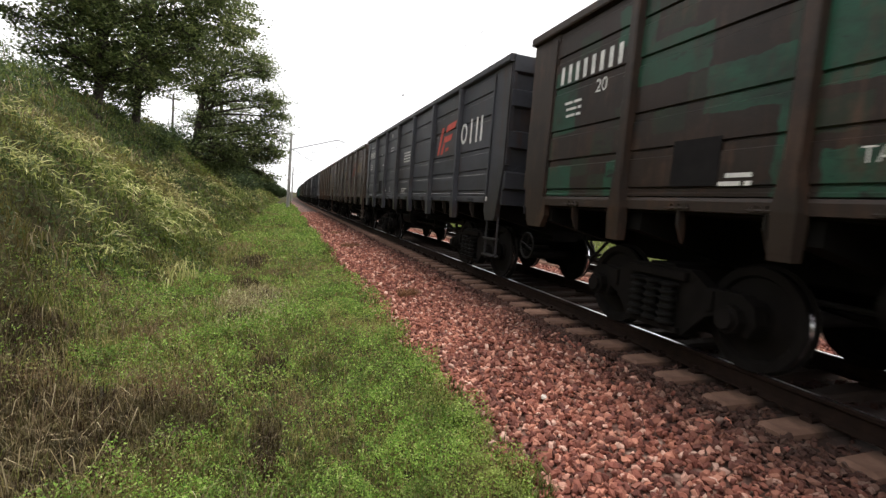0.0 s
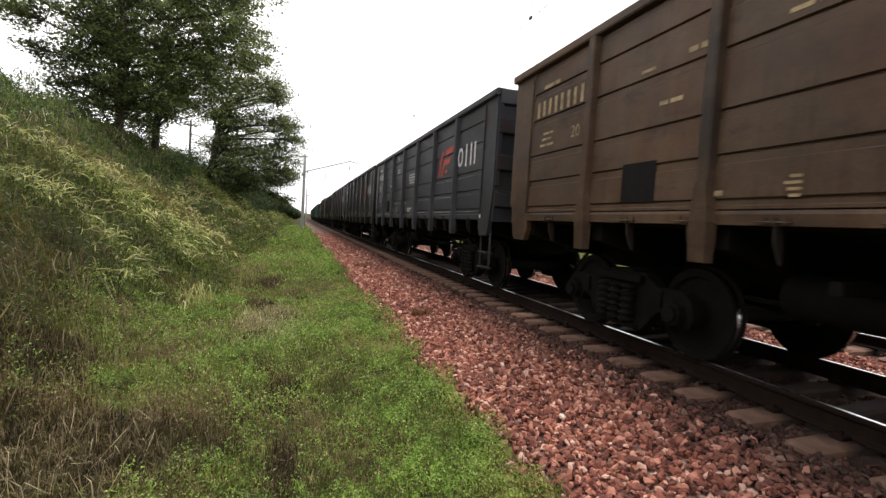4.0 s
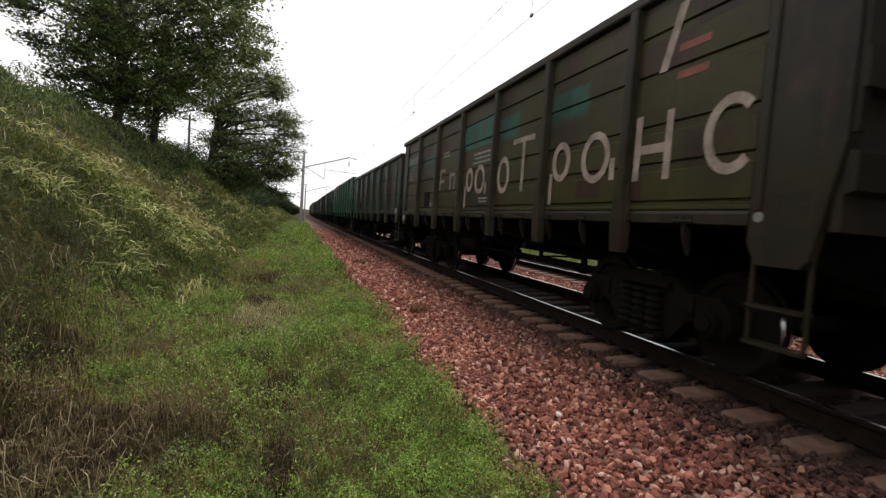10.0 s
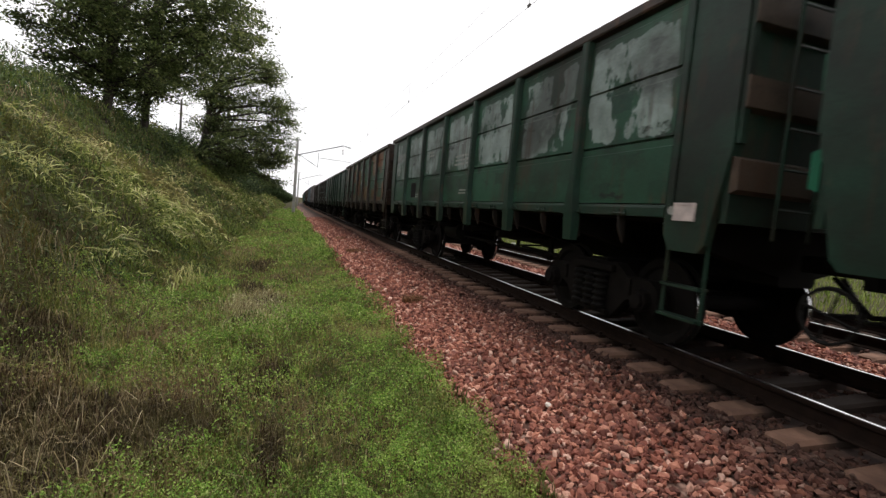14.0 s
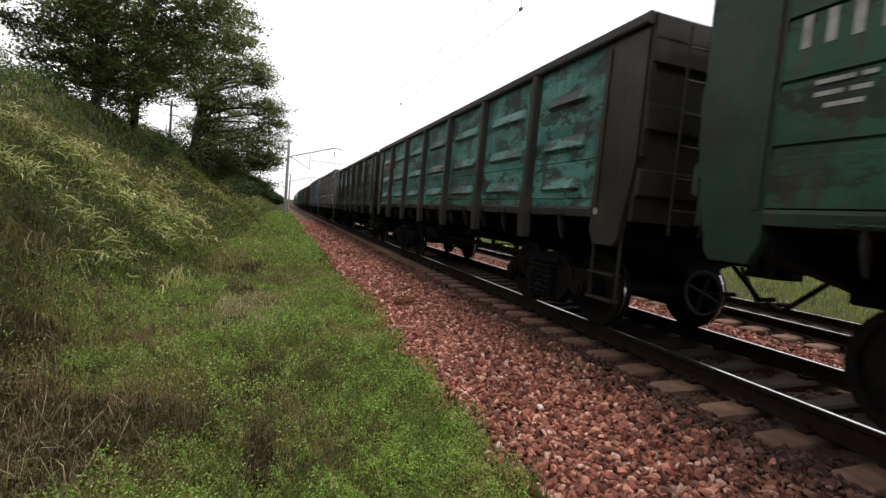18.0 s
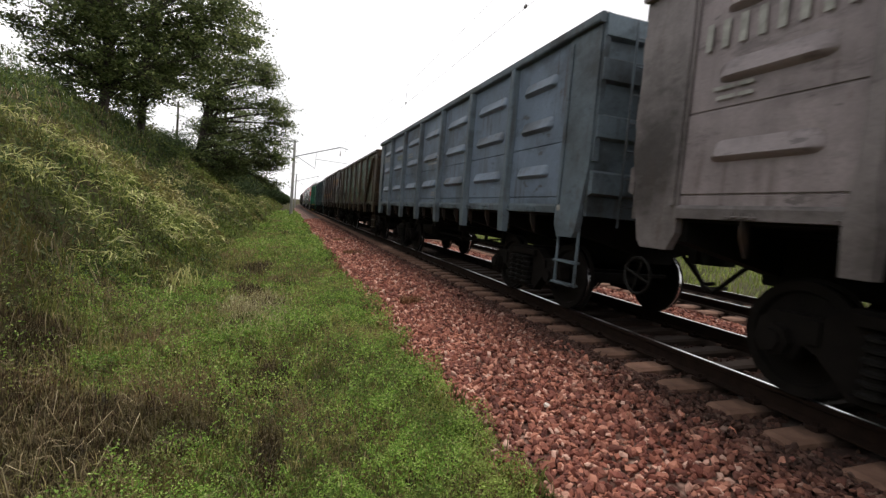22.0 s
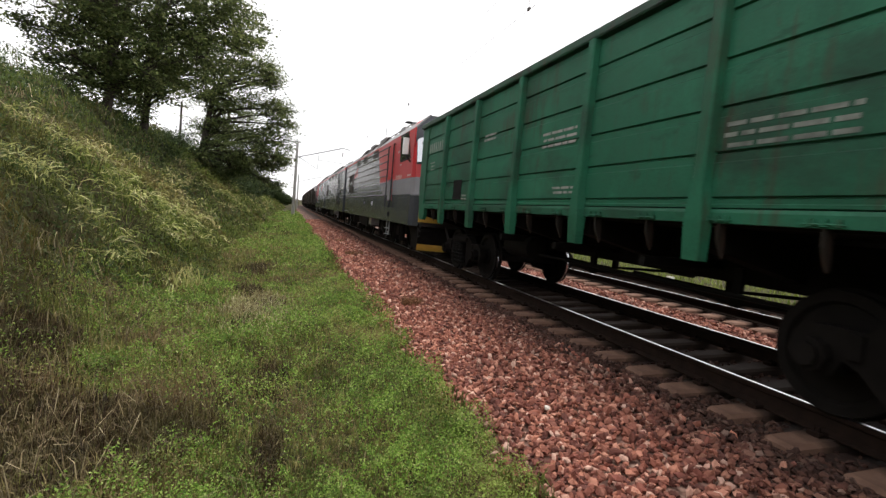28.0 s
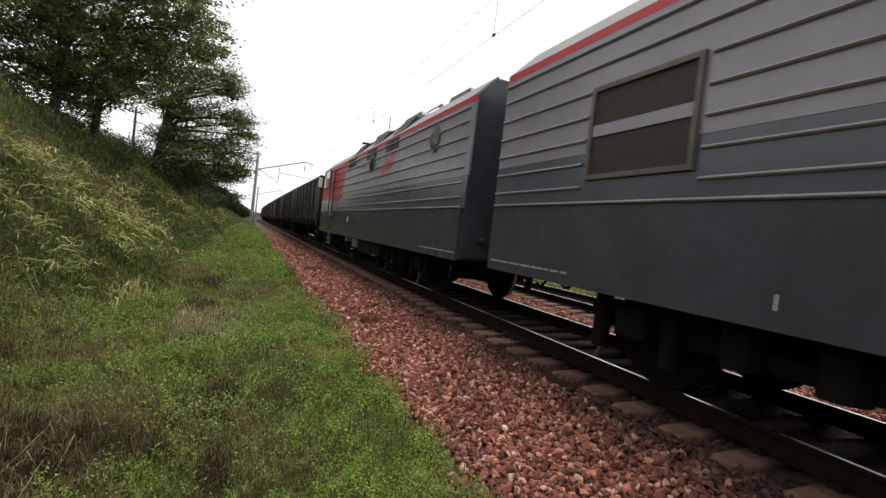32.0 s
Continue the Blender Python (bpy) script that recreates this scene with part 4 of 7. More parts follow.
def meadow():
    n = 26000
    y = rng.uniform(4, 90, n)
    x = rng.uniform(12.4, 34, n) + bends(y)
    p = np.stack([x, y, ground_z(x, y)], -1)
    ob = blades_mesh("meadow_grass", p, rng.uniform(0.15, 0.5, n), rng.uniform(0.02, 0.06, n), rng.uniform(0.1, 0.8, n), FIELD)
    tagged(ob, "bright green meadow grass beyond the farther track", "grass", kind="stuff")


meadow()


def marker_post(x, y):
    top = tagged(new("marker_post"), "short white-painted concrete post beyond the farther track", "post", "posts beyond the tracks")
    g = float(ground_z(np.array(x), np.array(y)))
    top.matrix_world = pose(x, y, g)
    part("shaft", Shape().box(-0.09, 0.09, -0.09, 0.09, -0.1, 0.25, c=0.015), MASTCON, top)
    part("cap", Shape().box(-0.10, 0.10, -0.10, 0.10, 0.251, 0.55, c=0.02), WHITE, top, "white-painted top")


marker_post(12.9, 13.35)
marker_post(12.9, 25.7)


def weed_clump(x, y, r, words):
    n = 260
    z = float(bed_z(x)) if x > 1.3 else float(ground_z(np.array(x), np.array(y)))
    a = rng.uniform(0, 6.28, n)
    d = r * np.sqrt(rng.uniform(0, 1, n))
    p = np.stack([x + d * np.cos(a), y + d * np.sin(a), np.full(n, z)], -1)
    ob = blades_mesh("weed_clump", p, rng.uniform(0.06, 0.2, n), rng.uniform(0.006, 0.012, n) * (1 + 0.03 * y), rng.uniform(0.3, 0.98, n), DRYWEED)
    tagged(ob, words, "weed", "weeds in the ballast")


DRYWEED = leafy("rusty_weed", ((0.0, (0.15, 0.08, 0.04)), (1.0, (0.34, 0.19, 0.09))), (0.22, 0.10, 0.05), 2.0, 0.4, 0.7)
weed_clump(2.18, 8.0, 0.2, "small rusty brown weed growing out of the ballast")
weed_clump(2.3, 16.2, 0.34, "small rusty brown weed growing out of the ballast")
weed_clump(2.35, 21.5, 0.25, "small rusty brown weed growing out of the ballast")


# ---- trees ----
def limb(s, p, q, r0, r1, bow, steps=5):
    """A bowed tapering limb."""
    p, q = Vector(p), Vector(q)
    side = Vector((rng.normal(), rng.normal(), 0.4)) * bow * (q - p).length
    last, rl = p, r0
    for i in range(1, steps + 1):
        f = i / steps
        c = p.lerp(q, f) + side * (4 * f * (1 - f)) * 0.25
        rc = r0 + (r1 - r0) * f
        s.rod(last, c, rl, 7, 0, rc)
        last, rl = c, rc
    return last


def tree(base, trunk_to, r, blobs, leaf, words, thin=(), deep=1.0, layers=2, flat=0.6):
    """blobs: crown masses (x, y, z, radius) round which twigs and leaves gather; thin: airy sprays."""
    top = tagged(new("tree"), words, "tree", "trees on the bank")
    top.matrix_world = pose(*base)
    b = Vector(base)
    s = Shape()
    t = Vector(trunk_to) - b
    limb(s, (0, 0, -0.4), t, r, r * 0.5, 0.05, 6)
    pts = []
    boughs = []
    for x, y, z, q in blobs:
        for j in range(layers):
            f = (j + 0.5) / layers * 2 - 1
            boughs.append((x + rng.normal(0, 0.22) * q, y, z + 0.72 * f * q + rng.normal(0, 0.06), q * (0.98 - 0.22 * f), False))
    for x, y, z, q, airy in boughs + [(*b4, True) for b4 in thin]:
        c = Vector((x, y + rng.normal(0, 0.6) * deep, z)) - b
        f = min(0.95, max(0.22, (c.z - q) / max(t.z, 0.1)))
        start = t * f
        end = limb(s, start, c, r * 0.34, r * 0.09, 0.12)
        k = int((44 if airy else 50 / layers) * (q / 1.5) ** 2) + 6
        d = rng.normal(size=(k, 3))
        d /= np.linalg.norm(d, axis=1)[:, None]
        d *= rng.uniform(0.15, 1.12, (k, 1)) ** 0.6 * q
        d *= np.array([1.0, 1.0, 0.8 if airy else flat])
        d[rng.uniform(0, 1, k) < 0.1] *= 1.4
        d[:, 2] -= 0.12 * np.hypot(d[:, 0], d[:, 1])
        for j in range(0, k, max(1, k // 12)):
            limb(s, end.lerp(start, 0.15), end + Vector(d[j]), r * 0.09, r * 0.02, 0.1, 3)
        twig = d + np.array(c)
        m = 44
        g = rng.normal(0, 1, (k, m, 3)) * np.array([0.25, 0.25, 0.10]) * (leaf / 0.18)
        pts.append((twig[:, None] + g).reshape(-1, 3))
    part("trunk", s, TRUNK, top, "dark rough bark")
    p = np.concatenate(pts)
    leaves_mesh("crown", p, 0.76 * leaf * rng.uniform(0.6, 1.4, len(p)), LEAF, 0.45, 0.6, top)
    return top


def gz(x, y):
    return float(ground_z(np.array(float(x)), np.array(float(y))))


tree((-7.0, 22.3, gz(-7.0, 22.3)), (-6.9, 22.4, 9.5), 0.2,
     ((-4.7, 22.3, 10.6, 2.21), (-6.6, 22.3, 9.1, 2.15), (-8.0, 22.3, 8.4, 1.33), (-6.2, 22.3, 7.0, 1.6), (-4.3, 22.3, 7.8, 2.12), (-7.6, 22.3, 6.6, 0.94), (-3.0, 22.3, 9.1, 1.43), (-5.2, 22.3, 6.1, 1.0), (-7.4, 22.3, 7.7, 1.46), (-3.1, 22.3, 7.3, 1.25),
      (-5.7, 22.3, 12.3, 2.51), (-8.2, 22.3, 10.3, 1.76), (-6.8, 22.3, 6.0, 0.75)), 0.18,
     "broad-leaved tree with dark green crown and dark trunk on the bank",
     ((-9.4, 22.0, 7.9, 0.90), (-8.8, 22.0, 6.8, 0.78), (-10.0, 22.0, 8.8, 1.06), (-8.0, 22.0, 6.0, 0.57), (-9.6, 22.0, 6.9, 0.47), (-3.0, 22.2, 11.0, 1.2), (-7.7, 22.3, 5.5, 0.75), (-6.2, 22.4, 5.3, 0.7), (-5.6, 22.3, 5.5, 0.6), (-8.6, 22.2, 5.6, 0.6), (-6.6, 22.3, 5.0, 0.6), (-7.4, 22.3, 4.9, 0.6), (-8.3, 22.3, 5.2, 0.7), (-6.9, 22.3, 5.8, 0.9)))
tree((-6.94, 27.6, gz(-6.94, 27.6)), (-6.6, 27.9, 10.5), 0.2,
     ((-5.7, 27.6, 10.9, 2.6), (-3.3, 27.6, 9.8, 1.25), (-6.4, 27.6, 8.0, 1.6), (-3.1, 27.6, 11.4, 1.04), (-4.6, 27.6, 7.9, 1.7), (-4.4, 27.6, 12.9, 2.05)), 0.2,
     "broad-leaved tree with dense dark green crown on the bank", ((-2.8, 27.6, 9.2, 0.84), (-5.6, 27.6, 6.9, 0.7), (-7.4, 27.6, 6.2, 0.9), (-6.2, 27.6, 5.9, 0.7), (-7.9, 27.6, 5.5, 0.9), (-6.7, 27.6, 6.7, 0.9), (-8.4, 27.6, 6.6, 1.0), (-7.0, 27.6, 5.0, 0.6)))
tree((-5.65, 36.0, gz(-5.65, 36.0)), (-4.9, 36.0, 8.6), 0.26,
     ((-3.5, 36.0, 8.9, 2.3), (-4.6, 36.0, 6.7, 1.8), (-2.0, 36.0, 8.6, 1.5), (-1.0, 36.0, 6.7, 1.13), (-4.1, 36.0, 4.9, 2.1), (-2.3, 36.0, 5.0, 1.69), (-5.4, 36.0, 9.0, 2.1), (-1.4, 36.0, 9.6, 0.95), (-2.9, 36.0, 3.5, 1.4),
      (-4.7, 36.0, 3.6, 1.4), (-1.1, 36.0, 4.0, 1.06), (-3.0, 36.0, 10.5, 1.1), (-1.4, 36.0, 3.0, 1.1)), 0.2,
     "broad-leaved tree leaning out over the bank with layered green boughs", ((-0.6, 36.0, 5.4, 0.9), (-0.7, 36.0, 7.6, 0.8), (-0.2, 36.0, 6.6, 0.6), (-0.5, 36.0, 4.2, 0.7), (-1.9, 36.0, 10.6, 0.8)), layers=2, flat=0.42)
tree((-6.4, 52.0, gz(-6.4, 52.0)), (-5.8, 52.0, 9.5), 0.24,
     ((-4.2, 52.0, 6.0, 2.2), (-5.4, 52.0, 8.6, 2.4), (-3.4, 52.0, 4.2, 1.6), (-5.8, 52.0, 5.0, 2.2)), 0.24,
     "broad-leaved tree farther along the bank")


def shrub(x, y, r, h, words):
    top = tagged(new("shrub"), words, "shrub", "shrubs along the bank top")
    g = gz(x, y)
    top.matrix_world = pose(x, y, g)
    s = Shape()
    n = int(64 * r * h)
    d = rng.normal(size=(n, 3))
    d /= np.linalg.norm(d, axis=1)[:, None]
    d *= rng.uniform(0.3, 1, (n, 1)) ** 0.5
    d = d * np.array([r, r, h * 0.5]) + np.array([0, 0, h * 0.55])
    for i in range(0, n, max(1, n // 9)):
        s.rod((0, 0, -0.1), d[i], 0.03, 5, 0, 0.008)
    tagged(part("stems", s, TRUNK, top), kind="stuff")
    p = (d[:, None] + rng.normal(0, 0.16, (n, 22, 3))).reshape(-1, 3)
    leaves_mesh("foliage", p, (0.07 + 0.001 * y) * rng.uniform(0.6, 1.4, len(p)), BUSH, 0.35, 0.5, top)


for x, y, r, h in ((-8.0, 17.0, 0.7, 0.9), (-8.8, 15.2, 0.8, 1.0), (-7.5, 19.6, 0.6, 0.9), (-9.6, 13.6, 0.9, 1.2), (-6.4, 31.0, 1.0, 1.3), (-6.2, 35.0, 1.2, 1.6), (-4.6, 37.5, 1.1, 1.3), (-3.6, 44.0, 1.5, 1.8),
                   (-4.4, 50.0, 1.7, 2.2), (-3.6, 58.0, 1.7, 2.0), (-4.6, 66.0, 2.0, 2.6), (-4.2, 76.0, 2.2, 2.6), (-3.8, 88.0, 2.3, 3.0), (-3.2, 102.0, 2.4, 3.0), (-2.4, 118.0, 2.5, 3.0), (-5.4, 44.0, 1.6, 2.4),
                   (-9.8, 19.0, 0.8, 1.0), (-11.5, 17.0, 1.0, 1.3), (-5.8, 26.0, 0.7, 0.9), (-1.5, 138.0, 2.6, 3.0), (-0.6, 160.0, 2.8, 3.0)):
    shrub(x, y, r, h, "dense dark green shrub along the top of the bank")


def utility_pole(x, y, h):
    g = gz(x, y)
    top = tagged(new("utility_pole"), "slim dark wooden pole with a crossarm behind the trees", "pole")
    top.matrix_world = pose(x, y, g)
    part("shaft", Shape().lathe((0, 0, -0.3), 2, ((0, 0.12), (h, 0.08)), 10), TRUNK, top)
    part("crossarm", Shape().box(-0.6, 0.6, -0.05, 0.05, h - 0.8, h - 0.7, c=0.02), TRUNK, top)


utility_pole(-9.6, 50.0, 5.6)


# ---- the train ----
SIDE = 1.575
BAYS = (-4.45, -2.67, -0.89, 0.89, 2.67, 4.45)
TO_SIDE = Matrix(((0, 0, -1, 0), (-1, 0, 0, 0), (0, 1, 0, 0), (0, 0, 0, 1)))  # text and marks on the side towards -x
MESHES = {}


def once(key, make):
    if key not in MESHES:
        MESHES[key] = make()
    return MESHES[key]


def plank_panel(w, z1, rows=5):
    """A bay of pressed planks with a narrow worn ledge under each joint; the outside faces -x. Origin at the bay's middle, bottom z 1.5."""
    def make():
        s = Shape()
        z0 = 1.5
        cuts = [z0, 1.59, 1.96, 2.33, z1 - 0.71, z1 - 0.32, z1] if rows == 5 else [z0] + [z0 + (z1 - z0) * (i + 1) / rows for i in range(rows)]
        prof, kinds = [], []
        for a, b in zip(cuts, cuts[1:]):
            low = min(0.085, 0.6 * (b - a))
            prof += [(0.006, a + 0.004), (-0.022, a + 0.012), (-0.022, b - low), (-0.012, b - low + 0.008), (-0.012, b - 0.014), (0.006, b - 0.004)]
            kinds += [0, 0, 1, 0, 0, 0]
        prof += [(0.05, z1), (0.05, z0)]
        s.prism(prof, 1, -w / 2, w / 2)
        for i, k in enumerate(kinds):
            s.m[i] = k
        return s.mesh("side_panel")
    return once(("plank", round(w, 3), z1, rows), make)


def ribbed_panel(w, z1):
    """A bay of sheet in two strakes, for stamped horizontal ribs."""
    def make():
        seam = 2.29 if z1 > 3.4 else 2.04
        s = Shape()
        s.prism(((0.0, 1.5), (0.05, 1.5), (0.05, z1), (0.0, z1), (0.0, seam + 0.014), (0.012, seam + 0.008), (0.012, seam - 0.004), (-0.004, seam - 0.01), (-0.004, 1.60), (0.012, 1.594), (0.012, 1.584), (-0.002, 1.578)), 1, -w / 2, w / 2)
        return s.mesh("side_panel")
    return once(("rib", round(w, 3), z1), make)


def rib_mesh(w):
    """A pressed ridge: rounded top, steeper underside, ends run out softly."""
    def make():
        hw = w / 2 - 0.27
        prof = ((0.0, 0.12), (-0.012, 0.10), (-0.06, -0.01), (-0.068, -0.026), (-0.062, -0.036), (-0.012, -0.062), (0.0, -0.07))
        ends = ((-hw, 0.02), (-hw + 0.025, 0.45), (-hw + 0.06, 0.82), (-hw + 0.11, 1.0), (hw - 0.11, 1.0), (hw - 0.06, 0.82), (hw - 0.025, 0.45), (hw, 0.02))
        s = Shape()
        n = len(prof)
        for y, k in ends:
            s.v += [(x * k, y, z * (0.6 + 0.4 * k)) for x, z in prof]
        for j in range(len(ends) - 1):
            for i in range(n - 1):
                s.f.append((j * n + i, j * n + i + 1, (j + 1) * n + i + 1, (j + 1) * n + i))
                s.m.append(0)
        return s.mesh("rib", True)
    return once(("ridge", round(w, 3)), make)


def wheel_shape(r, g=0.72, n=28):
    s = Shape()
    for sx in (-1, 1):
        prof = [(-0.07, r * 0.30), (-0.07, r * 0.34), (-0.035, r * 0.38), (-0.02, r * 0.78), (-0.065, r * 0.83), (-0.065, r * 1.0), (-0.03, r * 1.004), (0.005, r * 1.009), (0.03, r * 1.012), (0.045, r * 1.06), (0.065, r * 1.05), (0.065, r * 0.83), (0.02, r * 0.78), (0.035, r * 0.38), (0.08, r * 0.34), (0.08, r * 0.28)]
        prof = [(sx * -a if sx > 0 else a, b) for a, b in prof]
        s.lathe((sx * (g + 0.08), 0, 0), 0, prof, n, [0, 0, 0, 0, 0, 0, 1, 0, 0, 0, 0, 0, 0, 0, 0])
    s.rod((-1.08, 0, 0), (1.08, 0, 0), 0.08, 10)
    for k in range(4):
        a = k * math.pi / 2
        for sx in (-1, 1):
            s.rod((sx * 1.08, 0.05 * math.cos(a), 0.05 * math.sin(a)), (sx * 1.10, 0.05 * math.cos(a), 0.05 * math.sin(a)), 0.014, 5)
    return s.mesh("wheelset", True)


def bogie_meshes():
    def side():
        s = Shape()
        out = ((-1.14, 0.46), (-1.10, 0.62), (-0.98, 0.70), (-0.62, 0.70), (-0.42, 0.83), (0.42, 0.83), (0.62, 0.70), (0.98, 0.70), (1.10, 0.62), (1.14, 0.46), (1.08, 0.34), (0.80, 0.34), (0.74, 0.47), (0.62, 0.42), (0.38, 0.17), (-0.38, 0.17),
               (-0.62, 0.42), (-0.74, 0.47), (-0.80, 0.34), (-1.08, 0.34))
        s.prism([(y, z) for y, z in out], 0, -0.07, 0.07)
        for d in (-1, 1):
            s.prism([(d * 0.925 + 0.13 * math.cos(a * 0.7854), 0.475 + 0.13 * math.sin(a * 0.7854)) for a in range(8)], 0, -0.16, -0.0705)
            s.prism([(d * 0.925 + 0.09 * math.cos(a * 0.7854), 0.475 + 0.09 * math.sin(a * 0.7854)) for a in range(8)], 0, -0.20, -0.1605)
            s.box(-0.10, -0.0705, d * 0.66 - 0.05, d * 0.66 + 0.05, 0.50, 0.68)
        s.box(-0.13, -0.0705, -0.36, 0.36, 0.19, 0.24)
        s.box(-0.13, -0.0705, -0.40, 0.40, 0.72, 0.80)
        return s.mesh("side_frame")

    def spring():
        prof = []
        for k in range(6):
            prof += [(0.077 * k, 0.068), (0.077 * k + 0.014, 0.098), (0.077 * k + 0.036, 0.098), (0.077 * k + 0.05, 0.068)]
        return Shape().lathe((-0.12, 0, 0.25), 2, prof, 10).mesh("spring", True)

    def bolster():
        s = Shape()
        s.box(-1.06, 1.06, -0.2, 0.2, 0.62, 0.86, c=0.04)
        s.box(-0.6, 0.6, -0.75, -0.62, 0.45, 0.58).box(-0.6, 0.6, 0.62, 0.75, 0.45, 0.58)
        s.lathe((0, 0, 0.86), 2, ((0, 0.2), (0.12, 0.2)), 14)
        return s.mesh("bogie")
    return once("bogie_side", side), once("spring", spring), once("bolster", bolster), once("wheelset", lambda: wheel_shape(0.475))


WHEELS = []  # (object, home pose, wheel radius, where its thing starts)


def bogie(parent, y, home):
    side, spring, bolster, wheel = bogie_meshes()
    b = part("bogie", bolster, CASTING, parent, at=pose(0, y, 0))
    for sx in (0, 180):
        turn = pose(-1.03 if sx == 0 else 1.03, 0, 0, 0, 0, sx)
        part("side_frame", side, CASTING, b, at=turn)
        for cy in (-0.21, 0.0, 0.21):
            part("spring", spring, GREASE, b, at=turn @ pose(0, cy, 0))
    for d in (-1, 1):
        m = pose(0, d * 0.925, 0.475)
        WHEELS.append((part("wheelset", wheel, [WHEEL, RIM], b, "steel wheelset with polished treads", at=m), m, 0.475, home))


def coupler_mesh():
    s = Shape()
    s.box(-0.09, 0.09, -0.62, 0.0, 0.98, 1.14, c=0.02)
    s.prism(((-0.2, -0.62), (0.0, -0.60), (0.17, -0.66), (0.2, -0.75), (0.06, -0.72), (-0.02, -0.78), (-0.2, -0.74)), 2, 0.90, 1.22)
    s.rod((0.25, -0.1, 0.95), (0.28, -0.45, 0.62), 0.025)
    s.rod((0.28, -0.45, 0.62), (0.22, -0.66, 0.66), 0.025)
    return s.mesh("coupler")


def marks(rects, thick=0.004):
    """Plain bars on the side; rects: (y at the reader's left, z bottom, width, height)."""
    s = Shape()
    for y, z, w, h in rects:
        s.box(-thick, 0.0, y - w, y, z, z + h)
    return s


def slanted(quads):
    s = Shape()
    for q in quads:
        s.prism(q, 0, -0.004, 0.0)
    return s


def lettering(text, size, mat, parent, y, z, x, label):
    cu = bpy.data.curves.new("lettering", "FONT")
    cu.body, cu.size = text, size
    ob = new("lettering", cu)
    me = bpy.data.meshes.new_from_object(ob.evaluated_get(bpy.context.evaluated_depsgraph_get()))
    bpy.data.objects.remove(ob)
    ob = part("lettering", me, mat, parent, label)
    ob.matrix_basis = Matrix.Translation((x, y, z)) @ TO_SIDE
    return ob


def lines(y, z, rows, w, h, gap, r):
    """Rows of small unreadable stencil writing as bars broken into words."""
    out = []
    for i in range(rows):
        a = y - r.uniform(0, 0.08)
        while a > y - w:
            d = min(r.uniform(0.08, 0.26), a - (y - w))
            if d < 0.03:
                break
            out.append((a, z - i * (h + gap), d, h))
            a -= d + 0.035
    return out


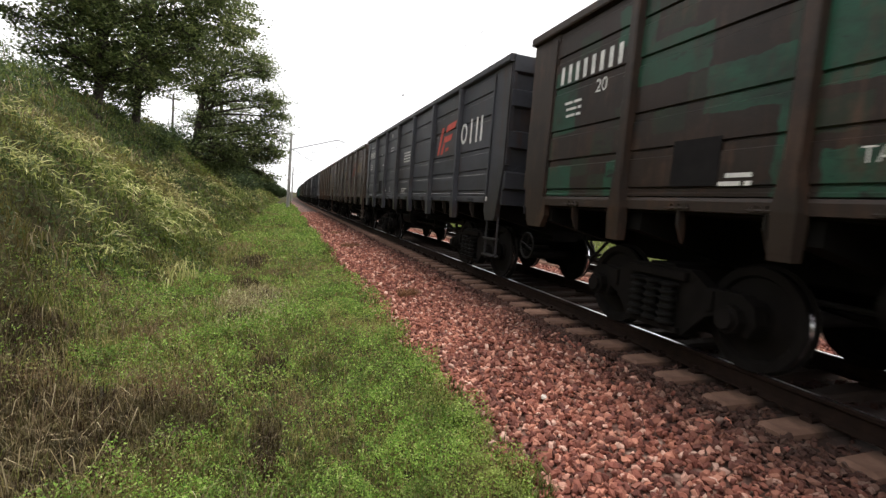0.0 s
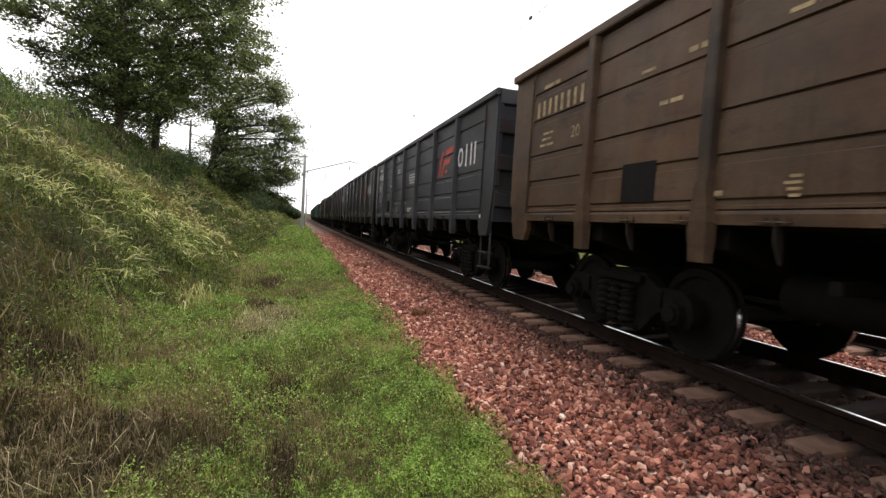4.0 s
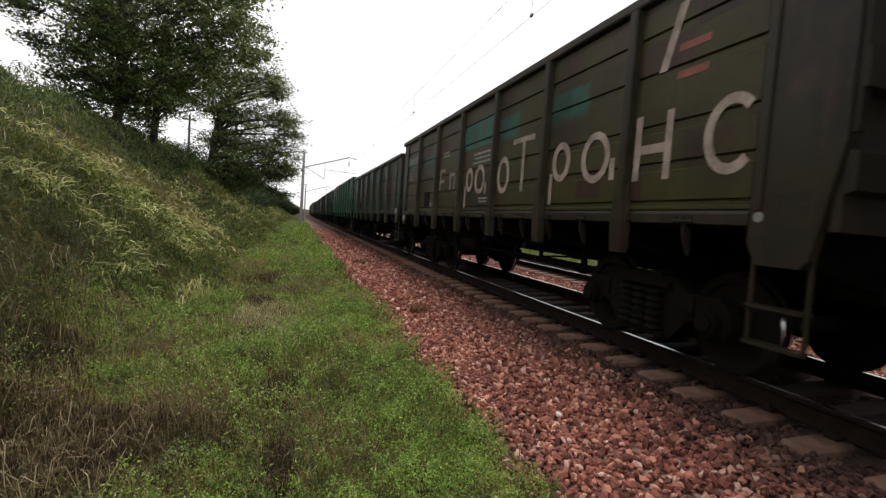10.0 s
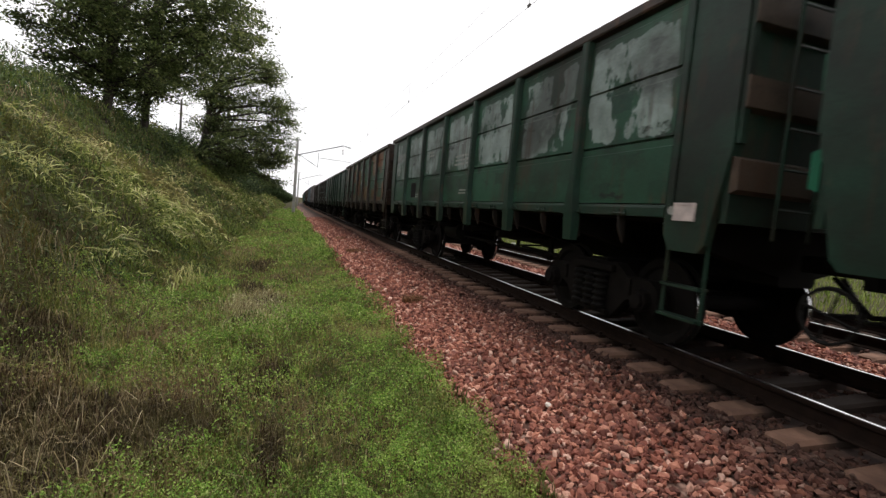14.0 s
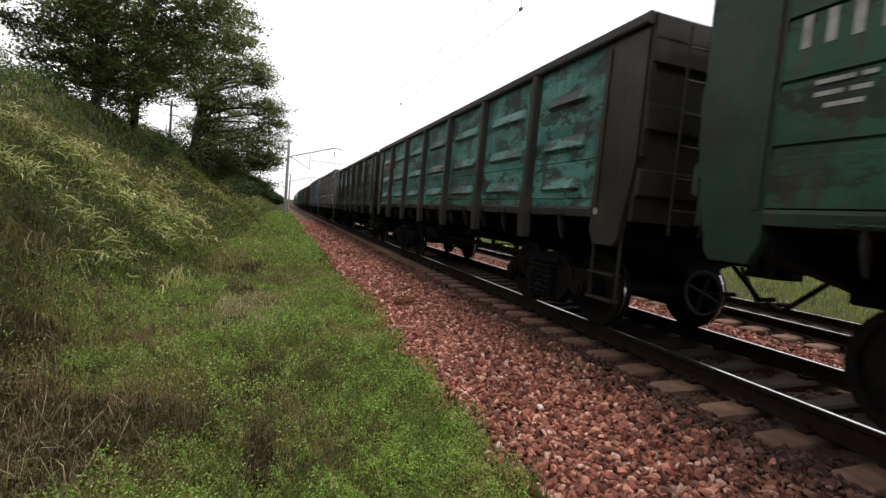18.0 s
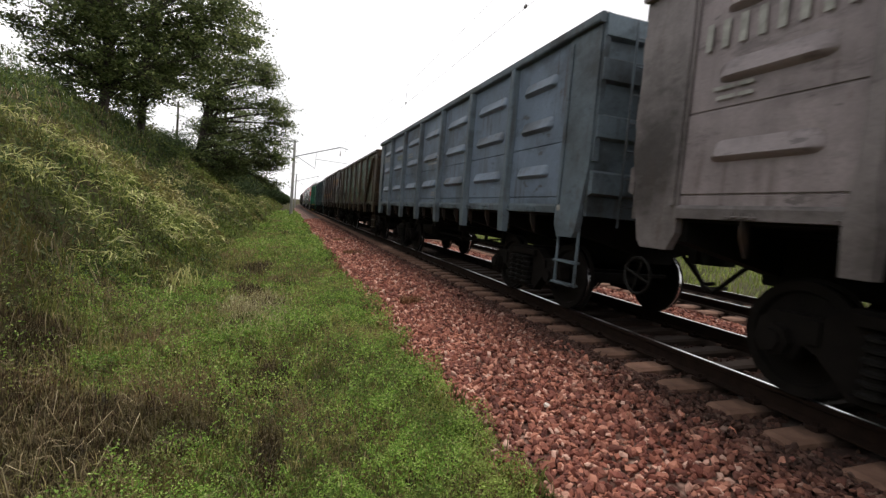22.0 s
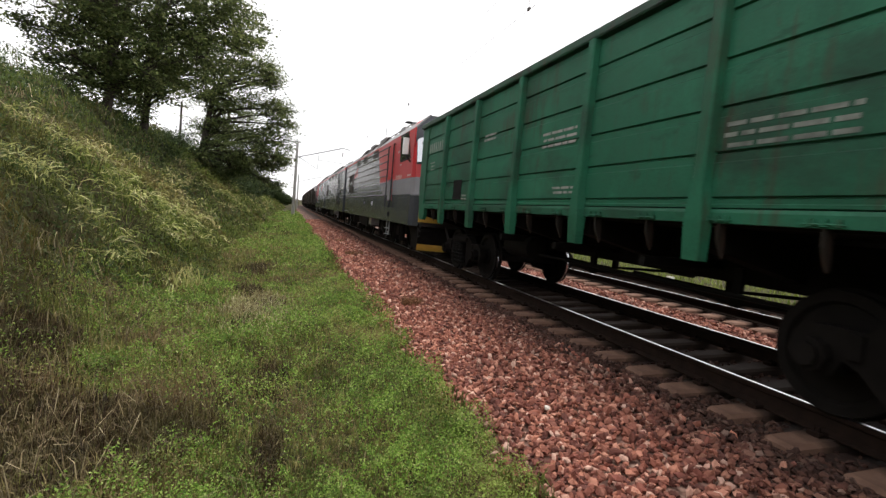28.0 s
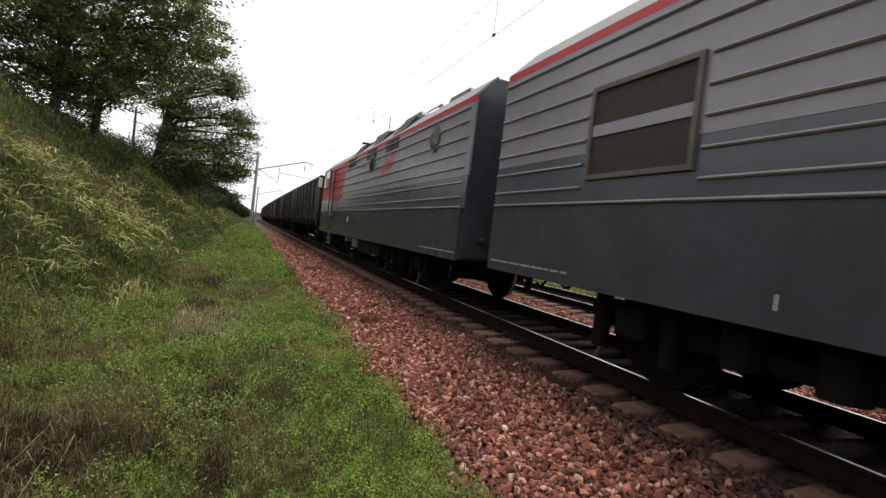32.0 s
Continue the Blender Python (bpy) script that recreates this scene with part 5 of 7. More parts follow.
def wagon(index, home, coat, zt=3.7, kind="plank", words="", ink=WHITE, sign=None, rows=5, brace=False, wheel=True, stripe=None, big=False, edge=None, lid=None, ends=None, plates=(), beam=None, bays=BAYS, worn=None, extra=()):
    """One open goods wagon. home: where its middle starts along the train. coat: materials for panels; edge: posts; lid: top rail."""
    r = random.Random(100 + index)
    ink = DIMWHITE if index > 6 and ink is WHITE else ink
    edge, lid, ends = edge or coat, lid or edge or coat, ends or edge or coat
    top = tagged(new("gondola_wagon"), words, "goods wagon", "wagons of the train")
    zp = zt - 0.13
    sx = -SIDE
    under = SILL if index in (14, 18) else edge
    sheets = [coat, worn or coat] if kind == "plank" else coat
    joints = (-5.985, *bays, 5.985)

    def post():
        s = Shape().prism(((0.0, -0.075), (-0.09, -0.06), (-0.105, -0.04), (-0.105, 0.04), (-0.09, 0.06), (0.0, 0.075)), 2, 1.40, zt - 0.125)
        s.add([(0.0, -0.115, 1.4), (-0.105, -0.095, 1.4), (-0.105, 0.095, 1.4), (0.0, 0.115, 1.4), (0.0, -0.10, 1.06), (-0.085, -0.085, 1.06), (-0.085, 0.085, 1.06), (0.0, 0.10, 1.06)],
              [(0, 1, 5, 4), (1, 2, 6, 5), (2, 3, 7, 6), (4, 5, 6, 7), (0, 3, 2, 1), (0, 4, 7, 3)])
        s.add([(0.0, -0.115, 1.4), (-0.105, -0.095, 1.4), (-0.105, 0.095, 1.4), (0.0, 0.115, 1.4), (0.0, -0.075, 1.75), (-0.1055, -0.05, 1.75), (-0.1055, 0.05, 1.75), (0.0, 0.075, 1.75)],
              [(0, 4, 5, 1), (1, 5, 6, 2), (2, 6, 7, 3), (4, 7, 6, 5)])
        return s.mesh("post")

    def corner():
        s = Shape().prism(((5.945, zt - 0.125), (6.58, zt - 0.125), (6.58, 1.95), (6.42, 1.16), (6.36, 1.09), (6.03, 1.09), (5.945, 1.25)), 0, -0.022, 0.06)
        s.box(-0.045, -0.0225, 5.98, 6.04, 1.5, zt - 0.2, c=0.008)
        s.box(0.0, 0.07, 6.54, 6.62, 2.0, zt - 0.12)
        return s.mesh("corner_plate")

    def rail_top():
        return Shape().prism(((-0.075, zt - 0.12), (-0.085, zt - 0.10), (-0.085, zt - 0.02), (-0.06, zt), (0.05, zt), (0.065, zt - 0.02), (0.065, zt - 0.12)), 1, -6.61, 6.61).mesh("top_rail")

    def sill():
        s = Shape().prism(((-0.03, 1.385), (0.06, 1.385), (0.06, 1.499), (-0.02, 1.499), (-0.03, 1.47)), 1, -5.94, 5.94)
        for k in range(14):
            y = -5.3 + 0.815 * k
            for d in (-0.09, 0.0, 0.09):
                s.box(-0.052, -0.0305, y + d - 0.022, y + d + 0.022, 1.395, 1.445, c=0.006)
            s.rod((-0.044, y - 0.13, 1.41), (-0.044, y + 0.13, 1.41), 0.009, 5)
        return s.mesh("side_sill")

    def hinge():
        s = Shape().prism(((-0.028, 1.384), (0.058, 1.384), (0.07, 1.12), (0.055, 1.095), (0.03, 1.14), (-0.02, 1.26)), 1, -0.012, 0.012)
        return s.mesh("hatch_hinge")

    def sill_mesh():
        return Shape().box(-0.26, 0.26, -6.1, 6.1, 0.80, 1.30, c=0.03).mesh("centre_sill")

    def bearer():
        return Shape().prism(((-1.5, 1.18), (-0.261, 0.90), (0.261, 0.90), (1.5, 1.18), (1.5, 1.36), (-1.5, 1.36)), 1, -0.1, 0.1).mesh("cross_bearer")

    def tank():
        return Shape().lathe((-0.75, 1.5, 0.82), 1, ((0, 0.05), (0.04, 0.2), (0.95, 0.2), (1.0, 0.05)), 12).mesh("air_tank", True)

    def cylinder():
        return Shape().lathe((0.6, -0.6, 0.85), 1, ((0, 0.05), (0.04, 0.17), (0.5, 0.17), (0.55, 0.05)), 12).mesh("brake_cylinder", True)

    def end_sheet():
        return Shape().box(-1.56, 1.56, -0.03, 0.03, 1.36, zt - 0.05).mesh("end_sheet")

    def end_beam():
        return Shape().prism(((-0.10, -0.12), (-0.10, 0.12), (-0.031, 0.15), (-0.031, -0.15)), 0, -1.57, 1.57).mesh("end_beam")

    def ladder():
        s = Shape()
        for x in (-1.22, -0.82):
            s.rod((x, -0.17, 1.25), (x, -0.17, zt - 0.1), 0.016, 6)
        z = 1.5
        while z < zt - 0.2:
            s.rod((-1.22, -0.17, z), (-0.82, -0.17, z), 0.012, 5)
            z += 0.32
        return s.mesh("ladder")

    def step():
        s = Shape()
        for y in (-0.22, 0.22):
            s.rod((0, y, 0.48), (0, y, 1.2), 0.02, 6)
        for z in (0.5, 0.78):
            s.box(-0.06, 0.06, -0.22, 0.22, z - 0.012, z + 0.012)
        return s.mesh("footstep")

    def brake_wheel():
        s = Shape()
        k = 18
        for i in range(k):
            a, b = 2 * math.pi * i / k, 2 * math.pi * (i + 1) / k
            s.rod((0, 0.18 * math.cos(a), 0.18 * math.sin(a)), (0, 0.18 * math.cos(b), 0.18 * math.sin(b)), 0.016, 5)
        for i in range(4):
            a = i * math.pi / 2 + 0.3
            s.rod((0, 0, 0), (0, 0.18 * math.cos(a), 0.18 * math.sin(a)), 0.011, 5)
        s.rod((0, 0, 0), (0.35, 0, 0), 0.02, 6)
        return s.mesh("brake_wheel")

    half = pose(0, 0, 0, 0, 0, 180)
    for flip in (pose(0, 0, 0), half):
        for a, b in zip(joints, joints[1:]):
            w = round(b - a - 0.09, 3)
            m = plank_panel(w, zp, rows) if kind == "plank" else ribbed_panel(w, zp)
            pan = part("side_panel", m, sheets, top, at=flip @ pose(sx, (a + b) / 2, 0))
            if kind == "rib":
                for z in (1.92, 2.56, 3.12) if zp > 3.4 else (1.74, 2.24, 2.80):
                    part("rib", rib_mesh(w), coat, pan, at=pose(0.001, 0, z))
        for y in bays:
            part("post", once(("post", zt), post), edge, top, at=flip @ pose(sx, y, 0))
        part("top_rail", once(("rail", zt), rail_top), lid, top, at=flip @ pose(sx, 0, 0))
        part("side_sill", once("sill", sill), under, top, at=flip @ pose(sx, 0, 0))
        cm = once(("corner", zt), corner)
        part("corner_plate", cm, ends, top, at=flip @ pose(sx, 0, 0))
        for k in range(14):
            if flip is half and k % 2:
                continue
            y = -5.3 + 0.815 * k
            part("hatch_hinge", once("hinge", hinge), SILL, top, at=flip @ pose(sx, y, 0))
        part("end_sheet", once(("end", zt), end_sheet), ends, top, at=flip @ pose(0, -6.54, 0))
        for z in (1.75, 2.4, 3.05):
            part("end_beam", once("end_beam", end_beam), beam or edge, top, at=flip @ pose(0, -6.54, z))
        part("end_beam", once("end_beam", end_beam), lid, top, at=flip @ pose(0, -6.54, zt - 0.14))
        part("ladder", once(("ladder", zt), ladder), edge, top, at=flip @ pose(0, -6.55, 0))
        part("footstep", once("step", step), edge, top, at=flip @ pose(sx + 0.06, -6.18, 0))
        part("coupler", once("coupler", coupler_mesh), GREASE, top, at=flip @ pose(0, -6.18, 0))
        part("jacking_mark", once("jack", lambda: Shape().lathe((-0.026, -6.02, 1.45), 0, ((0, 0.04), (0.004, 0.04)), 12).mesh("jacking_mark")), ink, top, "small round white mark", at=flip @ pose(sx, 0, 0))
    # the other pair of corner plates mirrors these
    cm2 = once(("corner_far", zt), lambda: mirrored(MESHES[("corner", zt)]))
    part("corner_plate", cm2, ends, top, at=pose(sx, 0, 0))
    part("corner_plate", cm2, ends, top, at=half @ pose(sx, 0, 0))
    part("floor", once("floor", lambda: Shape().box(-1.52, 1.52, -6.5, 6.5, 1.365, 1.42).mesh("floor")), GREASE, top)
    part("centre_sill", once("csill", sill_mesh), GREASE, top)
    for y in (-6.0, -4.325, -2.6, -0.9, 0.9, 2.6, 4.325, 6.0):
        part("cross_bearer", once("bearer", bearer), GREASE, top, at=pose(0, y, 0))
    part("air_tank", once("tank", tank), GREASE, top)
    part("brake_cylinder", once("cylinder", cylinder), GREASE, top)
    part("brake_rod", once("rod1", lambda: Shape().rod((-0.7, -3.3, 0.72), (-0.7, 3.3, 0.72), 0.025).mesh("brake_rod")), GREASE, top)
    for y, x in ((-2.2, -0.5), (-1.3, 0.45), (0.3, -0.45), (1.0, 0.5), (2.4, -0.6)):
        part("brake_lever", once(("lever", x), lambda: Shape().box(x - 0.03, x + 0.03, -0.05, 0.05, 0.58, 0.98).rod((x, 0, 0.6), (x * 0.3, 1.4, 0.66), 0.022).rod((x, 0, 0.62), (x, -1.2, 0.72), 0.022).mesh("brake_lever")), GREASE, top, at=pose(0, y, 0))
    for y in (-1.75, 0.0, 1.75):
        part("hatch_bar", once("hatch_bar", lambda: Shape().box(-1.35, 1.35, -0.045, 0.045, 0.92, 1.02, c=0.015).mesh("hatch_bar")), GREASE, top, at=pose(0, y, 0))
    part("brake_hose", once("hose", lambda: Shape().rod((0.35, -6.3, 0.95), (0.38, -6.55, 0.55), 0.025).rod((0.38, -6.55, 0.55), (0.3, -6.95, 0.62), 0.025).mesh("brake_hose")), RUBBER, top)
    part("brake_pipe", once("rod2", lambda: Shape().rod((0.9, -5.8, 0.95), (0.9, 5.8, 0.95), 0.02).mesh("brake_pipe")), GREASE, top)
    if wheel:
        part("brake_wheel", once("brake_wheel", brake_wheel), GREASE, top, at=pose(sx + 0.02, 6.4, 0.8))
    for y in (-4.325, 4.325):
        bogie(top, y, home)
    if brace:
        for d in (-1, 1):
            a, b = Vector((-0.06, d * 5.88, zt - 0.3)), Vector((-0.06, d * 4.58, 1.55))
            bs = Shape().rod(a, b, 0.055, 6)
            part("diagonal_brace", bs, edge, top, at=pose(sx, 0, 0))
    # stencilled writing on the side towards the bank
    f = sx - 0.0225
    up = zt - 3.7
    num = Shape()
    for k in range(8):
        num.box(-0.004, 0, 5.83 - 0.158 * k - 0.062, 5.83 - 0.158 * k, 2.89 + up, 3.11 + up)
    tagged(part("fleet_number", num, ink, top, "painted fleet number as plain bars", at=pose(f, 0, 0)), kind="stuff")
    if kind == "plank" and zt > 3.6:
        lettering("20", 0.21, ink, top, 4.90 if index else 5.08, (2.48 if index else 2.66) + up, f - 0.002, "stencilled capacity figure")
    if index == 5:
        for y, z, words_on in ((5.62, 2.62, "ПР"), (5.79, 2.52, "05.10.2025"), (5.71, 2.42, "ПРОБЕГ")):
            lettering(words_on, 0.09, ink, top, y, z, f - 0.002, "stencilled inspection note")
        small = []
    else:
        small = lines(5.70, 2.62 + up, 3, 0.36, 0.03, 0.05, r)
    if 0 < index < 8:
        lettering("КР", 0.10, ink, top, 1.13, 2.97, f - 0.002, "stencilled repair note")
        small += lines(1.29, 2.87, 1, 0.45, 0.045, 0.03, r) + lines(2.08, 2.99, 2, 0.42, 0.035, 0.05, r) + [(2.05, 3.36, 0.03, 0.10), (1.98, 3.36, 0.03, 0.10), (1.90, 3.36, 0.03, 0.10)]
        small += lines(0.2, 2.68, 4, 0.86, 0.036, 0.045, r) + [(0.27, 1.67, 0.6, 0.022), (0.27, 1.63, 0.4, 0.022), (0.27, 1.585, 0.4, 0.022)]
        small += lines(3.36, 2.52, 1, 0.33, 0.04, 0.03, r) + lines(3.02, 2.92, 1, 0.25, 0.05, 0.03, r) + lines(3.62, 2.9, 1, 0.2, 0.03, 0.03, r) + lines(2.66, 1.62, 1, 0.2, 0.045, 0.02, r) + lines(5.75, 3.27 + up, 1, 0.5, 0.05, 0.03, r)
        small += lines(2.02, 1.73, 4, 0.15, 0.022, 0.024, r)
    else:
        small += lines(0.2, 2.6 + up, 3, 0.86, 0.034, 0.05, r) + lines(3.3, 1.66, 2, 0.3, 0.035, 0.03, r) + lines(2.3, 2.85 + up, 2, 0.5, 0.036, 0.04, r) + lines(-0.2, 1.72, 2, 0.5, 0.03, 0.03, r)
    tagged(part("stencil_writing", marks(small), ink if index < 8 else DIMWHITE, top, "small stencilled lines as plain bars", at=pose(f, 0, 0)), kind="stuff")
    for y, z, n, w, h in extra:
        tagged(part("chalk_writing", marks(lines(y, z, n, w, h, 0.05, r)), FAINT, top, "faded writing as plain bars", at=pose(f, 0, 0)), kind="stuff")
    if index == 0:
        lettering("ТАРА 24,5т", 0.14, ink, top, 2.3, 1.72, f - 0.002, "stencilled tare weight")
    if kind == "plank":
        part("black_panel", marks([(3.8, 1.6, 0.5, 0.40)]), BLACK, top, "black square for chalk notes", at=pose(f, 0, 0))
    for y, z, w, h, mat in plates:
        pl = Shape().box(-0.012, 0.0, y - w, y, z, z + h).box(-0.018, -0.0125, y - w, y - w + 0.02, z, z + h).box(-0.018, -0.0125, y - 0.02, y, z, z + h)
        pl.box(-0.018, -0.0125, y - w + 0.0205, y - 0.0205, z, z + 0.02).box(-0.018, -0.0125, y - w + 0.0205, y - 0.0205, z + h - 0.02, z + h)
        part("inspection_plate", pl, mat, top, "small pale inspection plate", at=pose(sx - (0.0225 if abs(y) > 5.94 else 0.02), 0, 0))
    if sign:
        ink2, red = sign
        ring = Shape()
        k = 16
        for i in range(k):
            a, b = 2 * math.pi * i / k, 2 * math.pi * (i + 1) / k
            ring.prism([(-4.68 - 0.16 * math.cos(a), 2.70 + 0.2 * math.sin(a)), (-4.68 - 0.16 * math.cos(b), 2.70 + 0.2 * math.sin(b)), (-4.68 - 0.10 * math.cos(b), 2.70 + 0.14 * math.sin(b)),
                        (-4.68 - 0.10 * math.cos(a), 2.70 + 0.14 * math.sin(a))], 0, -0.004, 0)
        for y in (-5.08, -5.36, -5.58):
            part("painted_stroke", Shape().box(-0.004, 0, y, y + 0.07, 2.48, 2.93), ink2, top, at=pose(f, 0, 0))
        part("owner_sign", ring, ink2, top, "owner's sign as plain painted shapes", at=pose(f, 0, 0))
        for q in (((-3.02, 2.40), (-3.14, 2.40), (-3.42, 2.98), (-3.27, 2.98)), ((-3.26, 2.40), (-3.40, 2.40), (-3.53, 2.63), (-3.40, 2.63)), ((-3.40, 2.64), (-3.90, 2.66), (-4.0, 2.79), (-3.48, 2.77)),
                  ((-3.55, 2.86), (-4.08, 2.90), (-4.22, 3.04), (-3.62, 3.00)), ((-3.56, 2.44), (-3.76, 2.46), (-3.80, 2.53), (-3.60, 2.51))):
            part("red_sign", slanted([q]), red, top, "owner's red slanted mark", at=pose(f, 0, 0))
    if big:
        # the owner's sign: rings and bars, each a painted shape of its own
        def arc(y, z, ry, rz, wide, a0, a1):
            s = Shape()
            k = 18
            for i in range(k):
                a, b = (radians(a0 + (a1 - a0) * (i + j) / k) for j in (0, 1))
                s.prism([(y - ry * math.cos(a), z + rz * math.sin(a)), (y - ry * math.cos(b), z + rz * math.sin(b)), (y - (ry - wide) * math.cos(b), z + (rz - wide) * math.sin(b)), (y - (ry - wide) * math.cos(a), z + (rz - wide) * math.sin(a))], 0, -0.004, 0)
            return s
        for y, z, ry, rz, a0, a1 in ((-5.71, 2.12, 0.27, 0.33, 45, 315), (-3.87, 2.12, 0.28, 0.30, 0, 360), (-3.12, 2.14, 0.22, 0.26, 0, 360), (-1.28, 2.10, 0.24, 0.31, 0, 360), (-0.20, 2.10, 0.26, 0.28, 0, 360), (0.36, 2.12, 0.2, 0.24, 0, 360)):
            part("painted_ring", arc(y, z, ry, rz, 0.09, a0, a1), CHALK, top, "large pale painted shape", at=pose(f - 0.001, 0, 0))
        for y, z, w, h in ((-4.56, 1.8, 0.09, 0.65), (-4.98, 1.8, 0.09, 0.65), (-4.652, 2.06, 0.325, 0.09), (-2.85, 1.58, 0.08, 0.42), (-4.16, 1.84, 0.09, 0.24), (-1.6, 2.56, 0.72, 0.08), (-1.95, 1.8, 0.09, 0.755), (-0.47, 1.82, 0.08, 0.2),
                           (0.62, 1.56, 0.08, 0.44), (2.42, 1.98, 0.07, 0.5), (2.345, 2.41, 0.32, 0.07), (2.345, 2.16, 0.28, 0.07), (1.66, 1.98, 0.07, 0.38), (1.36, 1.98, 0.07, 0.36), (1.585, 2.28, 0.22, 0.06)):
            part("painted_bar", marks([(y, z, w, h)]), CHALK, top, "large pale painted shape", at=pose(f - 0.001, 0, 0))
        part("mast_sign", slanted([((-4.82, 2.83), (-4.92, 2.83), (-5.13, 3.42), (-5.02, 3.42))]), CHALK, top, at=pose(f, 0, 0))
        for z in (2.96, 2.71):
            part("orange_sign", marks([(-5.06, z, 0.36, 0.07)]), DIMRED, top, at=pose(f, 0, 0))
    if stripe:
        for nm, mat, z0, z1, w0, w1 in (("ochre_stripe", stripe[0], 2.825, 3.03, 1.91, 2.10), ("brown_stripe", stripe[1], 2.57, 2.82, 1.70, 1.905)):
            q = []
            for a, b in ((-5.93, bays[0] - 0.09), (bays[0] + 0.09, bays[1] - 0.09)):
                q.append(((a, z0), (b, z0), (b, z1), (a, z1)))
            a, b = bays[1] + 0.09, bays[2] - 0.09
            if nm == "ochre_stripe":
                q.append(((a, z0 - 0.1), (a, z1), (a + 0.1, z1), (b - 0.1, w1), (b, w1), (b, w0), (b - 0.2, w0), (a + 0.12, z0 - 0.1)))
            else:
                q.append(((b - 0.55, w0), (b, w0), (b, w1), (b - 0.35, w1)))
                q.append(((a, z0), (a + 0.22, z0), (a + 0.1, z1 - 0.11), (a, z1 - 0.11)))
            for k in range(2, 6):
                a, b = bays[k] + 0.09, (bays[k + 1] - 0.09 if k < 5 else 5.93)
                q.append(((a, w0), (b, w0), (b, w1), (a, w1)))
            part(nm, slanted(q), mat, top, at=pose(f, 0, 0))
    TRAIN.append((top, home))
    return top


def mirrored(me):
    out = me.copy()
    out.transform(Matrix.Diagonal((1, -1, 1, 1)))
    out.flip_normals()
    return out


TRAIN = []

NAVY = paint("dark_blue_grey_coat", (0.044, 0.046, 0.055), None, 0, 0.15, dirt=0.4, dirt_color=(0.04, 0.036, 0.034))
SLATE = paint("slate_grey_coat", (0.030, 0.027, 0.028), None, 0, 0.15, dirt=0.45)
UMBER = paint("dusty_umber_coat", (0.098, 0.074, 0.06), None, 0, 0.3, dirt=0.45)
UMBER2 = paint("warm_umber_coat", (0.105, 0.066, 0.042), None, 0, 0.35, dirt=0.45, blush=(0.15, 0.07, 0.032))
PATCHY = paint("brown_coat_with_green_patches", (0.025, 0.016, 0.012), (0.018, 0.072, 0.044), 0.2, 0.3, dirt=0.5, cell=1.2, patch2=(0.026, 0.037, 0.022), scuff=0.4)
OLIVE = paint("olive_brown_coat", (0.030, 0.027, 0.015), None, 0, 0.4, dirt=0.5, scuff=0.5, scuff_color=(0.02, 0.012, 0.008))
KHAKI = paint("khaki_coat_with_green_and_brown_patches", (0.052, 0.047, 0.014), (0.024, 0.12, 0.09), 0.24, 0.25, dirt=0.35, cell=0.9, patch2=(0.055, 0.03, 0.018), zone=(2.75, 3.5))
MOSS = paint("faded_grey_green_coat_with_red", (0.028, 0.052, 0.037), None, 0, 0.25, dirt=0.4, blush=(0.085, 0.034, 0.027), scuff=0.4)
GREEN = paint("green_coat", (0.016, 0.135, 0.075), (0.012, 0.09, 0.052), 0.3, 0.2, dirt=0.3, cell=0.9, scuff=0.4)
PALEPATCH = paint("dark_green_coat_with_pale_peeling", (0.028, 0.085, 0.052), (0.018, 0.05, 0.034), 0.25, 0.2, dirt=0.3, cell=1.6, peel=(0.27, 0.33, 0.31), peels=0.56, zone=(2.2, 3.2, 0.25, 0.62), scuff=0.3)
RUSTGREEN = paint("green_coat_with_rust_panels", (0.04, 0.12, 0.08), (0.18, 0.075, 0.03), 0.28, 0.4, dirt=0.35, cell=0.8)
FOREST = paint("dull_green_coat", (0.026, 0.088, 0.052), (0.018, 0.066, 0.042), 0.2, 0.25, dirt=0.3, cell=1.0, scuff=0.75)
FORESTEND = paint("dark_green_end_coat", (0.017, 0.044, 0.03), None, 0, 0.25, dirt=0.4)
TURQ = paint("peeling_turquoise_coat", (0.095, 0.26, 0.225), (0.045, 0.17, 0.145), 0.35, 0.3, rust_color=(0.04, 0.034, 0.026), dirt=0.35, cell=1.3, scuff=1.0, scuff_color=(0.022, 0.024, 0.02))
COCOA = paint("dark_brown_coat_with_turquoise_patches", (0.019, 0.014, 0.01), (0.10, 0.29, 0.25), 0.18, 0.2, dirt=0.45, cell=1.15, zone=(2.45, 3.1))
PINKGREY = paint("pinkish_light_grey_coat", (0.25, 0.215, 0.222), None, 0, 0.14, rust_color=(0.11, 0.08, 0.07), dirt=0.35, dirt_color=(0.10, 0.085, 0.085), scuff=0.2, scuff_color=(0.09, 0.08, 0.08))
BLUEGREY = paint("light_blue_grey_coat", (0.15, 0.195, 0.26), None, 0, 0.12, rust_color=(0.08, 0.06, 0.05), dirt=0.35, dirt_color=(0.06, 0.07, 0.08), scuff=0.2, scuff_color=(0.06, 0.065, 0.07))
OCHRE = paint("ochre_coat_with_pale_patches", (0.092, 0.078, 0.024), (0.06, 0.038, 0.014), 0.25, 0.35, rust_color=(0.06, 0.04, 0.02), dirt=0.3, cell=1.1, scuff=0.7, scuff_color=(0.04, 0.026, 0.012), peel=(0.13, 0.205, 0.18), peels=0.55, zone=(1.6, 3.25, 0.15, 0.75))
PLUM = paint("dark_plum_brown_coat", (0.046, 0.032, 0.03), None, 0, 0.3, dirt=0.45)
TEAL = paint("dark_teal_coat", (0.03, 0.06, 0.07), None, 0, 0.25, dirt=0.4)
